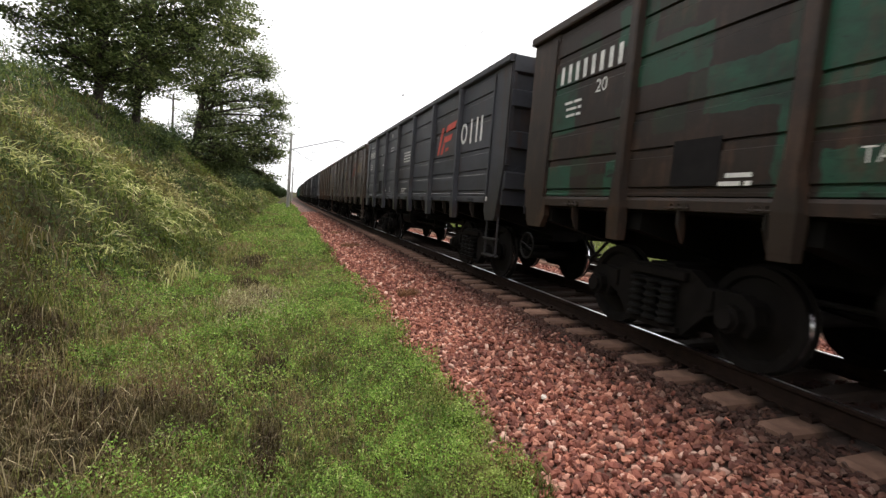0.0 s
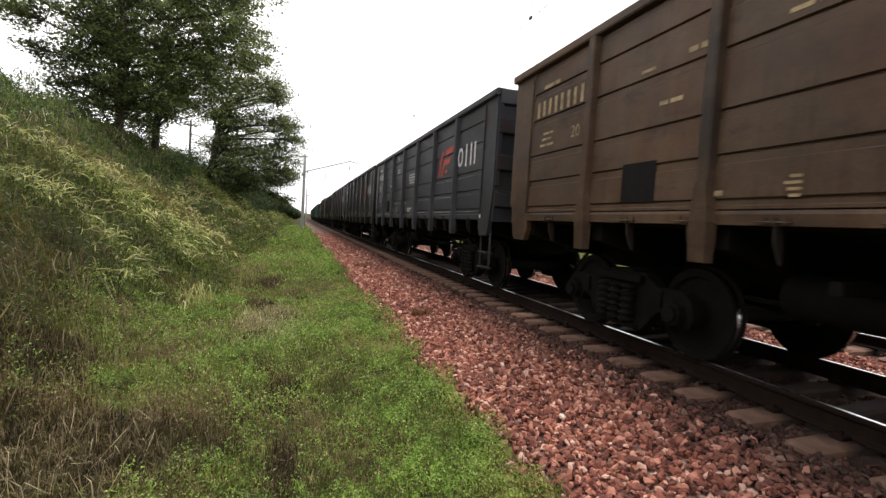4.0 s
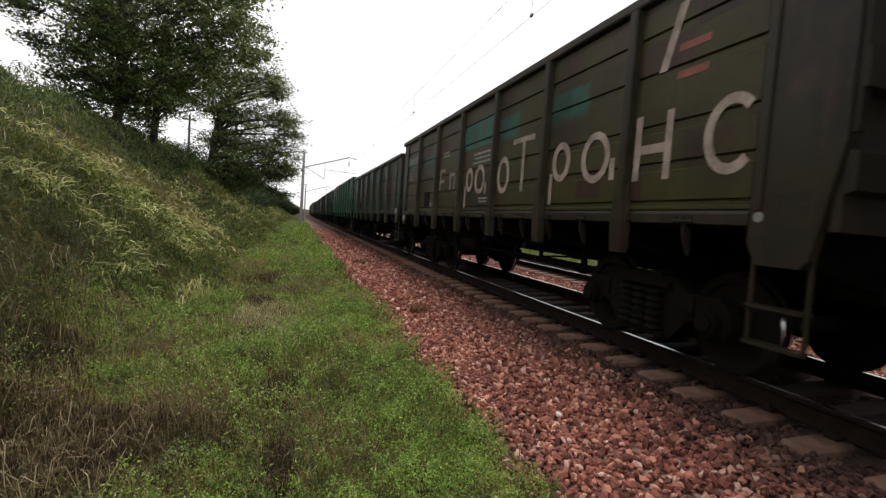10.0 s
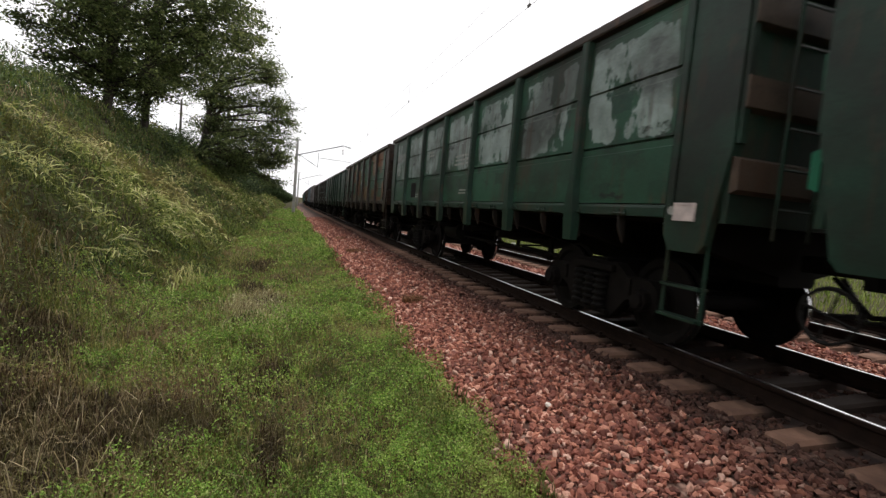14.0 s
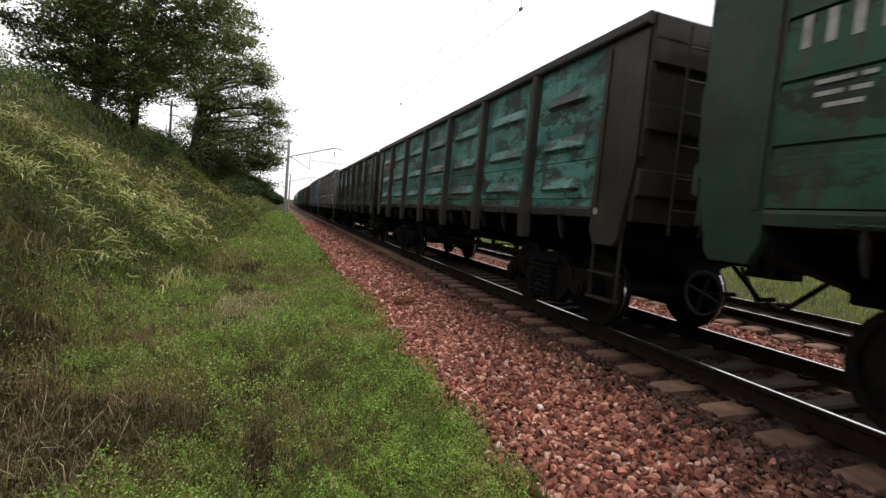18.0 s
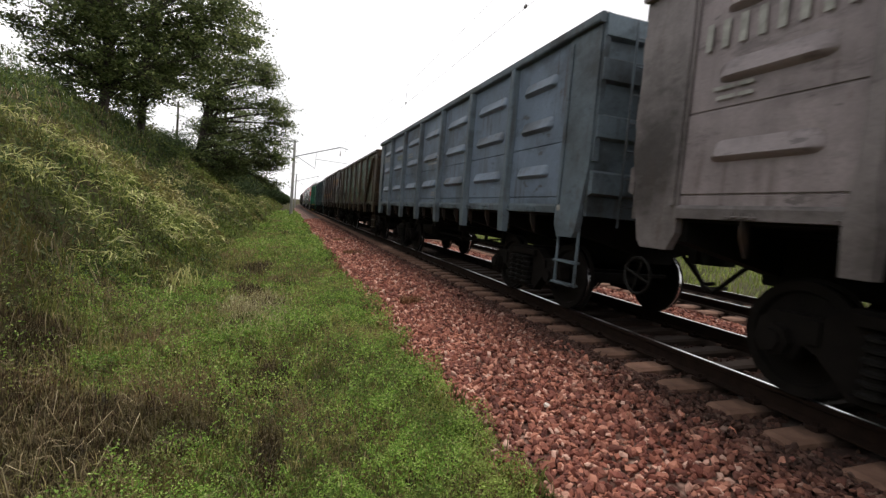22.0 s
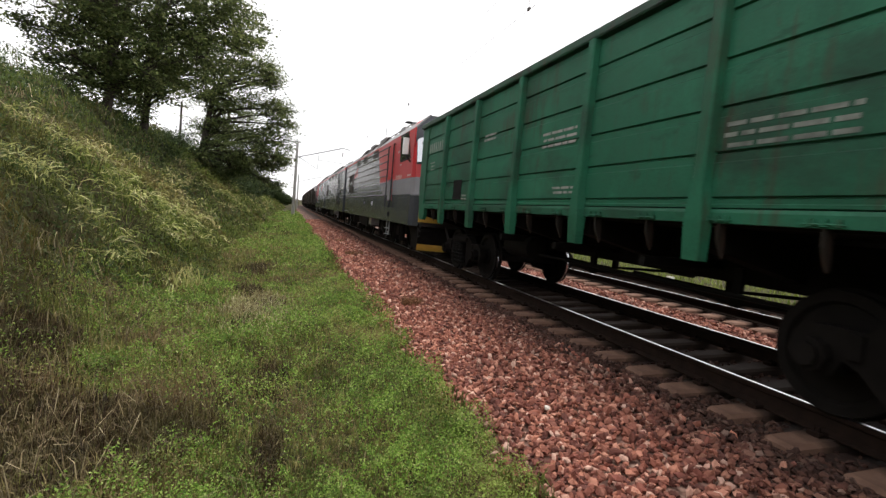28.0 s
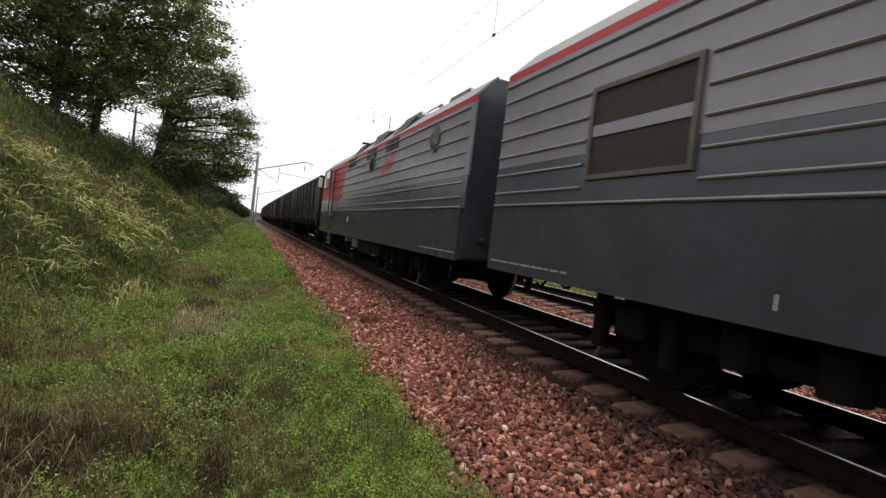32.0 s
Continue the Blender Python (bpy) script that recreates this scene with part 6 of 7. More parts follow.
FRESH = paint("fresh_green_coat", (0.020, 0.135, 0.075), None, 0, 0.08, dirt=0.25, dirt_color=(0.03, 0.06, 0.04), rough=0.5)
SOOT = paint("sooty_brown_coat", (0.04, 0.035, 0.031), None, 0, 0.3, dirt=0.5)
WORN = worn_edge()
PLATE = plain("pale_plate_paint", (0.5, 0.42, 0.4), 0.6, 0.0, 0.25, 9.0, 0.0)
OCHRE_STRIPE = plain("ochre_stripe_paint", (0.25, 0.14, 0.05), 0.7, 0.0, 0.35, 3.0, 0.0)
BROWN_STRIPE = plain("red_brown_stripe_paint", (0.12, 0.055, 0.032), 0.7, 0.0, 0.35, 3.0, 0.0)

RUSTBROWN = paint("rust_brown_steel", (0.034, 0.024, 0.019), None, 0, 0.35, dirt=0.45)
SCUFF = paint("scuffed_dark_posts", (0.032, 0.03, 0.025), None, 0, 0.3, dirt=0.4)
BLUEEDGE = paint("weathered_blue_grey_steel", (0.12, 0.155, 0.185), None, 0, 0.25, rust_color=(0.06, 0.05, 0.045), dirt=0.4)
PINKEDGE = paint("weathered_pale_steel", (0.2, 0.178, 0.18), None, 0, 0.25, rust_color=(0.09, 0.07, 0.06), dirt=0.4)
OCHREPOST = paint("rusty_ochre_steel", (0.048, 0.035, 0.024), None, 0, 0.5, rust_color=(0.06, 0.036, 0.018), dirt=0.4)
SILL = paint("sooty_rusty_sill", (0.028, 0.025, 0.023), None, 0, 0.3, dirt=0.4)
BROWNBEAM = paint("scraped_brown_beam", (0.085, 0.06, 0.045), None, 0, 0.35, dirt=0.35)

FLEET = [
    dict(coat=PATCHY, edge=RUSTBROWN, zt=3.72, words="brown steel gondola wagon with bright green touch-up patches"),
    dict(coat=NAVY, zt=3.72, words="dark blue-grey steel gondola wagon with owner's mark", sign=(WHITE, RED), wheel=False, worn=WORN),
    dict(coat=UMBER, zt=3.68, words="dusty grey-brown gondola wagon with faded owner's mark", sign=(CREAM, DIMRED), ink=CREAM, wheel=False),
    dict(coat=UMBER2, zt=3.68, words="dusty warm brown gondola wagon with faded owner's mark", sign=(CREAM, DIMRED), ink=CREAM, wheel=False),
    dict(coat=NAVY, zt=3.70, words="dark blue-grey gondola wagon with red and white owner's mark", sign=(WHITE, RED), wheel=False, worn=WORN),
    dict(coat=SLATE, zt=3.72, words="dark slate grey gondola wagon with owner's mark", sign=(WHITE, RED), wheel=False, worn=WORN),
    dict(coat=SLATE, zt=3.70, words="dark slate grey gondola wagon with red and white mark", sign=(WHITE, RED), wheel=False, worn=WORN),
    dict(coat=OLIVE, zt=3.60, rows=4, words="olive brown gondola wagon with diagonal end braces", brace=True),
    dict(coat=KHAKI, edge=OLIVE, zt=3.68, plates=[(6.3, 1.2, 0.2, 0.16, DIMWHITE)], words="khaki gondola wagon with huge pale painted lettering shapes", big=True),
    dict(coat=MOSS, zt=3.42, plates=[(-6.05, 1.42, 0.2, 0.17, PLATE)], rows=3, words="faded dark green gondola wagon with reddish stains"),
    dict(coat=GREEN, extra=((-1.25, 2.40, 4, 0.95, 0.05), (-2.98, 2.44, 3, 0.9, 0.04)), ends=FORESTEND, zt=3.60, words="green steel gondola wagon with repainted patches"),
    dict(coat=PALEPATCH, edge=FORESTEND, lid=RUSTBROWN, beam=BROWNBEAM, plates=[(-6.06, 1.36, 0.24, 0.16, PLATE)], zt=3.52, rows=3, words="dark green gondola wagon with peeling pale panels"),
    dict(coat=RUSTGREEN, edge=RUSTBROWN, zt=3.50, words="green gondola wagon with rusty orange panels"),
    dict(coat=FOREST, extra=((2.05, 2.40, 1, 1.0, 0.12), (-3.3, 1.70, 1, 0.45, 0.05)), edge=FORESTEND, zt=3.41, rows=4, bays=(-4.4, -2.33, -0.77, 0.77, 2.33, 4.4), words="scuffed dark green gondola wagon with dented sides"),
    dict(coat=TURQ, extra=((4.2, 2.46, 1, 1.3, 0.13), (2.06, 2.44, 1, 0.5, 0.09)), edge=SCUFF, zt=3.40, kind="rib", words="peeling turquoise gondola wagon with ribbed sides"),
    dict(coat=COCOA, edge=SCUFF, zt=3.39, words="dark brown gondola wagon with turquoise patches"),
    dict(coat=PINKGREY, edge=PINKEDGE, ends=PINKEDGE, plates=[(-5.46, 1.61, 0.24, 0.2, PLATE)], zt=3.60, kind="rib", words="pale pinkish grey gondola wagon with ribbed sides"),
    dict(coat=BLUEGREY, extra=((3.8, 2.80, 1, 1.05, 0.14),), edge=BLUEEDGE, ends=BLUEEDGE, zt=3.68, kind="rib", words="light blue-grey gondola wagon with ribbed sides"),
    dict(coat=OCHRE, edge=OCHREPOST, ends=OCHREPOST, zt=3.54, rows=4, words="ochre gondola wagon with pale blue patches and braces", brace=True),
    dict(coat=PLUM, plates=[(-5.5, 1.75, 0.25, 0.2, DIMWHITE)], zt=3.61, bays=(-4.3, -2.55, -0.83, 0.83, 2.55, 4.3), words="dark brown gondola wagon with ochre zigzag stripe", stripe=(OCHRE_STRIPE, BROWN_STRIPE)),
    dict(coat=TEAL, zt=3.54, words="dark teal steel gondola wagon with stencilled marks"),
    dict(coat=FRESH, extra=((-2.8, 2.16, 3, 1.0, 0.035),), lid=FOREST, zt=3.56, words="freshly painted green gondola wagon next to the locomotive"),
]
PITCH = 13.92
for i, kw in enumerate(FLEET):
    wagon(i, PITCH * i - 6.96 - (0.45 if i == 9 else 0.3 if i == 11 else 0.2 if 7 < i < 18 else -0.02 if i == 19 else 0.1), **kw)
LOCO0 = PITCH * 21 - 0.3
for j in range(12):
    kw = (dict(coat=SOOT), dict(coat=OLIVE), dict(coat=SOOT), dict(coat=UMBER))[j % 4]
    wagon(30 + j, LOCO0 + 52.5 + 6.96 + PITCH * j, words="sooty dark gondola wagon behind the locomotive", zt=3.6, **kw)


# ---- the locomotive ----
LRED = plain("locomotive_red", (0.44, 0.004, 0.007), 0.38, 0.0, 0.08, 2.0, 0.02)
LGREY = plain("locomotive_light_grey", (0.225, 0.218, 0.238), 0.25, 0.0, 0.1, 2.0, 0.02)
LDARK = plain("locomotive_dark_grey", (0.051, 0.055, 0.067), 0.22, 0.0, 0.2, 2.0, 0.02)
LMID = plain("locomotive_band_grey", (0.066, 0.072, 0.09), 0.22, 0.0, 0.1, 2.0, 0.02)
LROOF = plain("locomotive_roof_grey", (0.17, 0.167, 0.17), 0.45, 0.0, 0.12, 2.0, 0.02)
YELLOW = plain("warning_yellow", (0.45, 0.26, 0.03), 0.5, 0.0, 0.2, 4.0, 0.02)
LGLASS = plain("dark_tinted_glass", (0.02, 0.022, 0.024), 0.06, 0.0, 0.05, 2.0, 0.0, 0.8)
CABGLASS = plain("reflecting_windscreen", (0.55, 0.57, 0.6), 0.04, 0.75, 0.05, 2.0, 0.0, 1.0)
GRILLE = plain("brown_louvre", (0.026, 0.018, 0.016), 0.7, 0.0, 0.2, 12.0, 0.2)
LAMPGLASS = plain("white_lamp_lens", (0.85, 0.84, 0.88), 0.15, 0.0, 0.03, 3.0, 0.0)
WORNFRAME = plain("worn_window_frame", (0.10, 0.085, 0.075), 0.6, 0.0, 0.3, 7.0, 0.1)
RECESS_SHADE = plain("painted_recess_shade", (0.006, 0.006, 0.006), 0.9, 0.0, 0.2, 7.0, 0.0, 0.1)
MIRROR_BACK = plain("white_mirror_shell", (0.75, 0.74, 0.72), 0.4, 0.0, 0.1, 7.0, 0.0)
LX = -1.575


def sheet(quad, x0=-0.018, x1=0.02):
    """A flat plate on the side, outline in (y, z)."""
    return Shape().prism(quad, 0, x0, x1)


def section(home, cab, words):
    """One unit of the locomotive, 17.5 m over couplers. y grows away from the cab end; cab: 'front', 'rear' or None."""
    top = tagged(new("locomotive_section"), words, "locomotive", "sections of the electric locomotive")
    # rear-cab units are built the same way and turned round
    y0, y1 = (0.05, 17.0) if cab else (0.9, 16.95)
    if cab == "rear":
        y0, y1 = 0.64, 17.45
    flip = cab == "rear"
    W = lambda y: 17.5 - y if flip else y  # mirrors positions along the unit
    back = lambda q: [(W(y), z) for y, z in q]
    side_start = y0 + (0.75 if cab == "front" else 0)
    side_end = y1 - (0.75 if cab == "rear" else 0)
    core = Shape()
    core.prism(((-1.553, 0.90), (1.553, 0.90), (1.553, 3.66), (1.18, 4.05), (-1.18, 4.05), (-1.553, 3.66)), 1, side_start + 0.005, side_end - 0.005)
    part("body_core", core, LDARK, top)
    for turn in (pose(0, 0, 0), Matrix.Diagonal((-1, 1, 1, 1))):
        if turn.determinant() < 0:
            far = True
        else:
            far = False

        def put(name, shape, mat, label="", x=LX):
            if far:
                shape.v = [(-a, b, c) for a, b, c in shape.v]
            return part(name, shape, mat, top, label, at=pose(x if not far else -x, 0, 0))
        put("lower_panel", sheet(((side_start, 0.88), (side_end, 0.88), (side_end, 1.765), (side_start, 1.765))), LDARK)
        redend = 5.65
        a, b = side_start, side_end
        if cab:
            lo, hi = sorted((W(redend), W(1.3)))
            # red cab side, its slanted edge towards the machine room
            p = [(0.8, 2.25), (redend + 0.1, 2.25), (redend + 0.9, 3.66), (0.8, 3.66)]
            put("red_panel", sheet(back(p)), LRED)
            put("cab_grey_panel", sheet(back([(0.8, 1.77), (5.0, 1.77), (redend + 0.1, 2.247), (0.8, 2.247)])), LGREY)
            put("band_panel", sheet(back([(5.006, 1.77), (17.0, 1.77), (17.0, 2.32), (6.4, 2.32), (redend + 0.106, 2.244)])), LMID)
            put("upper_panel", sheet(back([(redend + 0.112, 2.25), (6.4, 2.324), (17.0, 2.324), (17.0, 3.56), (redend + 0.855, 3.56)])), LGREY)
            put("red_line", sheet(back([(redend + 0.865, 3.563), (17.0, 3.563), (17.0, 3.66), (redend + 0.915, 3.66)])), LRED)
        else:
            put("band_panel", sheet(((a, 1.77), (b, 1.77), (b, 2.32), (a, 2.32))), LMID)
            put("upper_panel", sheet(((a, 2.324), (b, 2.324), (b, 3.56), (a, 3.56))), LGREY)
            put("red_line", sheet(((a, 3.563), (b, 3.563), (b, 3.66), (a, 3.66))), LRED)
        # roof slope
        rs = Shape()
        rs.add([(-0.02, a, 3.662), (-0.02, b, 3.662), (0.40, b, 4.085), (0.40, a, 4.085), (0.03, a, 3.664), (0.03, b, 3.664), (0.42, b, 4.06), (0.42, a, 4.06)],
               [(0, 1, 2, 3), (4, 7, 6, 5), (0, 3, 7, 4), (1, 5, 6, 2)])
        put("roof_slope", rs, LROOF)
        # long ribs, broken at window and doors
        holes = ([] if flip else [(13.75, 15.25) if cab else (13.56, 15.03)]) + ([(0, 3.2), (3.2, 4.25)] if cab else [(3.32, 4.37)])
        for k, z in enumerate((1.79, 1.96, 2.21, 2.47, 2.72, 2.98, 3.25, 3.48)):
            runs, s0 = [], 1.0
            for h0, h1 in sorted(holes):
                if z < 3.0 or h1 < 5:
                    if z < 1.8 and h1 > 5:
                        continue
                    if h0 > s0:
                        runs.append((s0, h0))
                    s0 = max(s0, h1)
            runs.append((s0, 16.92))
            for r0, r1 in runs:
                if r1 - r0 < 0.2:
                    continue
                lo, hi = sorted((W(r0), W(r1)))
                lo, hi = max(lo, a + 0.02), min(hi, b - 0.02)
                m = LRED if (cab and r0 < 4.5 and z > 2.2 and r1 < 6) else LGREY
                rib = Shape().prism(((-0.0185, z - 0.020), (-0.042, z - 0.016), (-0.054, z - 0.004), (-0.050, z + 0.006), (-0.036, z + 0.014), (-0.0185, z + 0.018)), 1, lo, hi)
                put("side_rib", rib, m)
        # louvred window at the far end
        lo, hi = sorted((W(13.8), W(15.2))) if cab else (13.62, 14.97)
        wf = Shape()
        for q in (((lo, 2.03), (hi, 2.03), (hi, 2.08), (lo, 2.08)), ((lo, 2.96), (hi, 2.96), (hi, 3.01), (lo, 3.01)), ((lo, 2.081), (lo + 0.05, 2.081), (lo + 0.05, 2.959), (lo, 2.959)), ((hi - 0.05, 2.081), (hi, 2.081), (hi, 2.959), (hi - 0.05, 2.959))):
            wf.prism(q, 0, -0.06, -0.0185)
        if not flip:
            put("window", sheet(((lo + 0.05, 2.081), (hi - 0.05, 2.081), (hi - 0.05, 2.959), (lo + 0.05, 2.959)), -0.03, -0.0185), GRILLE, "brown louvred window")
            put("window_frame", wf, WORNFRAME)
            put("window_bar", sheet(((lo + 0.05, 2.48), (hi - 0.05, 2.48), (hi - 0.05, 2.60), (lo + 0.05, 2.60)), -0.045, -0.0305), LGREY)
        # roof-side vents
        for v0 in ((6.6, 9.4, 11.6) if cab else (6.5, 9.2, 12.0)):
            lo, hi = sorted((W(v0), W(v0 + 1.15)))
            vb = Shape()
            vb.add([(-0.03, lo, 3.32), (-0.03, hi, 3.32), (-0.03, hi, 3.6), (-0.03, lo, 3.6), (0.34, lo + 0.05, 4.16), (0.34, hi - 0.05, 4.16), (0.5, lo + 0.05, 4.16), (0.5, hi - 0.05, 4.16), (0.5, lo, 3.32), (0.5, hi, 3.32)],
                   [(0, 1, 2, 3), (3, 2, 5, 4), (4, 5, 7, 6), (0, 3, 4, 6, 8), (1, 9, 7, 5, 2), (0, 8, 9, 1), (6, 7, 9, 8)])
            put("roof_vent", vb, GRILLE, "dark louvred air intake")
        # door with handrails
        d0, d1 = (3.3, 4.15) if cab else (3.42, 4.27)
        lo, hi = sorted((W(d0), W(d1)))
        put("door", sheet(((lo + 0.06, 1.6), (hi - 0.06, 1.6), (hi - 0.06, 3.42), (lo + 0.06, 3.42)), -0.03, -0.0185), LRED if cab else LGREY, "side door")
        put("door_lower", sheet(((lo + 0.06, 1.60), (hi - 0.06, 1.60), (hi - 0.06, 2.3), (lo + 0.06, 2.3)), -0.034, -0.0305), LDARK if not cab else LGREY)
        for y in (lo, hi):
            put("handrail", Shape().rod((-0.08, y, 1.38), (-0.08, y, 3.46), 0.022, 8).rod((-0.08, y, 1.38), (-0.01, y, 1.38), 0.018).rod((-0.08, y, 3.46), (-0.01, y, 3.46), 0.018), RUBBER, "dark vertical handrail")
        for z in (1.12, 1.44):
            mid = (lo + hi) / 2 - 0.02
            oval = [(mid + 0.15 * math.copysign(abs(math.cos(t)) ** 0.5, math.cos(t)), z + 0.07 * math.copysign(abs(math.sin(t)) ** 0.5, math.sin(t))) for t in [i * math.pi / 8 for i in range(16)]]
            # flat plate; the shade inside the foothold is put into its black colour
            put("foothold", sheet(oval, -0.024, -0.0185), RECESS_SHADE, "foothold as a flat oval, its recess shade painted near black")
        st = Shape()
        for y in (lo + 0.22, hi - 0.22):
            st.box(-0.01, 0.02, y - 0.02, y + 0.02, 0.42, 0.88)
        for z in (0.44, 0.64):
            st.box(-0.08, 0.05, lo + 0.241, hi - 0.241, z - 0.012, z + 0.012)
        put("footstep", st, GALV)
        # underbody boxes
        for y, w, h, m in ((7.9, 0.6, 0.32, LGREY), (6.6, 0.35, 0.18, GALV), (8.9, 1.6, 0.4, GREASE), (10.6, 0.9, 0.35, GREASE)):
            lo, hi = sorted((W(y), W(y + w)))
            put("equipment_box", Shape().box(0.12, 0.7, lo, hi, 0.88 - h, 0.879, c=0.02), m)
        if not far:
            for y in ((13.38,) if cab == "front" else (4.58, 12.83) if not cab else ()):
                lettering("1", 0.16, WHITE, top, y + 0.05, 1.02, LX - 0.0195, "small white painted figure")
        for y, z in ((W(5.1), 2.06), (W(9.25), 1.50)):
            put("marker_recess", Shape().box(-0.03, -0.0505 + 0.032, y - 0.14, y + 0.14, z - 0.05, z + 0.05), WORNFRAME, "small oblong marker lamp")
        put("maintenance_plate", marks([(W(7.3), 1.40, 0.16, 0.16)]), WHITE, "small white inspection plate", x=LX - 0.0185)
        small = lines(max(W(15.0), W(16.9)), 1.0, 1, 1.8, 0.024, 0.03, random.Random(5))
        put("stencil_writing", marks(small), DIMWHITE, "small stencilled line as plain bars", x=LX - 0.0185)
        if cab:
            # red slanted company mark as plain shapes
            base = 13.45 if not flip else 6.35
            q = []
            for k, (dx, tall) in enumerate(((0.0, 0.34), (0.42, 0.36), (0.84, 0.46))):
                y, z = base - dx, 2.70 + 0.05 * k
                q += [((y, z), (y - 0.11, z), (y - 0.20, z + tall), (y - 0.09, z + tall)), ((y - 0.205, z + tall - 0.09), (y - 0.205, z + tall), (y - 0.42, z + tall), (y - 0.40, z + tall - 0.09)),
                      ((y - 0.30, z + 0.10), (y - 0.40, z + 0.10), (y - 0.415, z + tall - 0.095), (y - 0.32, z + tall - 0.095))]
                if k == 2:
                    q.append(((y - 0.115, z + 0.02), (y - 0.115, z + 0.10), (y - 0.29, z + 0.16), (y - 0.29, z + 0.08)))
            if not far:
                for piece in q:
                    put("company_mark", slanted([piece]), LRED, "stroke of the company's red mark", x=LX - 0.0185)
            num = Shape()
            for k in range(7):
                y = W(2.95) - 0.13 * k if not flip else W(2.0) - 0.13 * k
                num.box(-0.004, 0, y - 0.05, y, 2.27, 2.39)
            tagged(put("fleet_number", num, WHITE, "painted fleet number as plain bars", x=LX - 0.0185), kind="stuff")
            put("stencil_writing", marks([(W(2.9), 3.12, 0.34, 0.05), (W(2.45), 2.68, 0.2, 0.045), (W(1.35), 2.30, 0.4, 0.05)]), WHITE, "small stencilled words as plain bars", x=LX - 0.0185)
            # side window, slanted forward edge
            wq = [(1.2, 2.86), (2.38, 2.84), (2.52, 3.60), (1.58, 3.58)]
            put("cab_window_frame", sheet(back([(1.10, 2.80), (2.45, 2.78), (2.60, 3.65), (1.53, 3.64)]), -0.03, -0.0185), RUBBER)
            put("cab_window", sheet(back(wq), -0.036, -0.0305), LGLASS, "dark cab side window")
            my = W(1.02)
            mir = Shape().box(-0.30, -0.12, my - 0.05, my + 0.05, 2.90, 3.36, c=0.03)
            put("mirror", mir, MIRROR_BACK, "white rear-view mirror")
            put("mirror_arm", Shape().rod((-0.2, my, 2.90), (-0.05, my + 0.05, 2.72), 0.025).rod((-0.05, my + 0.05, 2.72), (0.0, my + 0.05, 2.72), 0.03), RUBBER)
        else:
            num = Shape()
            for k in range(7):
                num.box(-0.004, 0, 2.3 - 0.1 * k - 0.04, 2.3 - 0.1 * k, 2.34, 2.44)
            tagged(put("fleet_number", num, WHITE, "painted fleet number as plain bars", x=LX - 0.0185), kind="stuff")
    if cab == "rear":
        for y in (2.2, 7.3):
            rimp = [(y + 0.25 * math.cos(t), 3.16 + 0.27 * math.sin(t)) for t in [i * math.pi / 10 for i in range(20)]]
            part("porthole_rim", sheet(rimp, -0.052, -0.019), WORNFRAME, top, at=pose(LX, 0, 0))
            ph = [(y + 0.2 * math.cos(t), 3.16 + 0.22 * math.sin(t)) for t in [i * math.pi / 10 for i in range(20)]]
            part("porthole", sheet(ph, -0.058, -0.0525), LGLASS, top, "round dark porthole", at=pose(LX, 0, 0))
    # passage bellows at the coupled ends
    ends = [1] if cab == "front" else ([0] if cab == "rear" else [0, 1])
    for e in ends:
        yy = (side_start if e == 0 else side_end)
        d = -1 if e == 0 else 1
        g = Shape().prism(((-1.54, 0.95), (1.54, 0.95), (1.54, 3.64), (1.16, 4.02), (-1.16, 4.02), (-1.54, 3.64)), 1, *sorted((yy, yy + d * 0.06)))
        part("end_frame", g, LDARK, top)
        part("bellows", Shape().box(-0.55, 0.55, *sorted((yy + d * 0.061, yy + d * 0.5)), 1.3, 3.4, c=0.05), RUBBER, top)
        for x in (-1.2, 1.2):
            part("buffer_bar", Shape().rod((x, yy + d * 0.06, 1.25), (x, yy + d * 0.3, 1.25), 0.05, 8), RUBBER, top)
            part("cable", Shape().rod((x * 0.8, yy + d * 0.06, 1.6), (x * 0.8, yy + d * 0.35, 1.0), 0.025).rod((x * 0.8, yy + d * 0.35, 1.0), (x * 0.8, yy + d * 0.6, 1.1), 0.025), RUBBER, top)
    # roof deck and equipment
    part("roof", Shape().prism(((-1.17, 4.021), (-0.6, 4.10), (0.6, 4.10), (1.17, 4.021)), 1, side_start, side_end), LROOF, top)
    for y, w, h, x in ((5.2, 0.8, 0.35, 0.6), (8.0, 1.6, 0.28, 0.75), (11.0, 1.5, 0.32, 0.7), (14.0, 1.2, 0.3, 0.6)):
        lo, hi = sorted((W(y), W(y + w)))
        part("roof_box", Shape().box(-x - 0.3, x + 0.3, lo, hi, 4.085, 4.085 + h, c=0.1), LROOF, top)
    for y in (4.6, 6.6, 7.4, 10.2, 13.2):
        s = Shape()
        for k in range(4):
            s.lathe((-0.75, W(y), 4.08 + 0.09 * k), 2, ((0, 0.03), (0.03, 0.09), (0.06, 0.05), (0.09, 0.03)), 8)
        part("roof_insulator", s, PORCELAIN, top)
    part("busbar", Shape().rod((-0.75, W(4.6), 4.47), (-0.75, W(13.2), 4.47), 0.02), GALV, top)
    if cab:
        p0 = W(3.6)
        s = 1 if not flip else -1
        pan = Shape()
        for x in (-0.5, 0.5):
            pan.rod((x, p0, 4.2), (x, p0 + s * 1.9, 4.2), 0.03)
            pan.rod((x, p0 + s * 1.8, 4.22), (x * 0.8, p0 + s * 0.2, 4.42), 0.025)
            pan.rod((x * 0.8, p0 + s * 0.2, 4.42), (x * 0.6, p0 + s * 1.7, 4.55), 0.02)
        for y in (0.0, 1.9):
            pan.rod((-0.5, p0 + s * y, 4.2), (0.5, p0 + s * y, 4.2), 0.03)
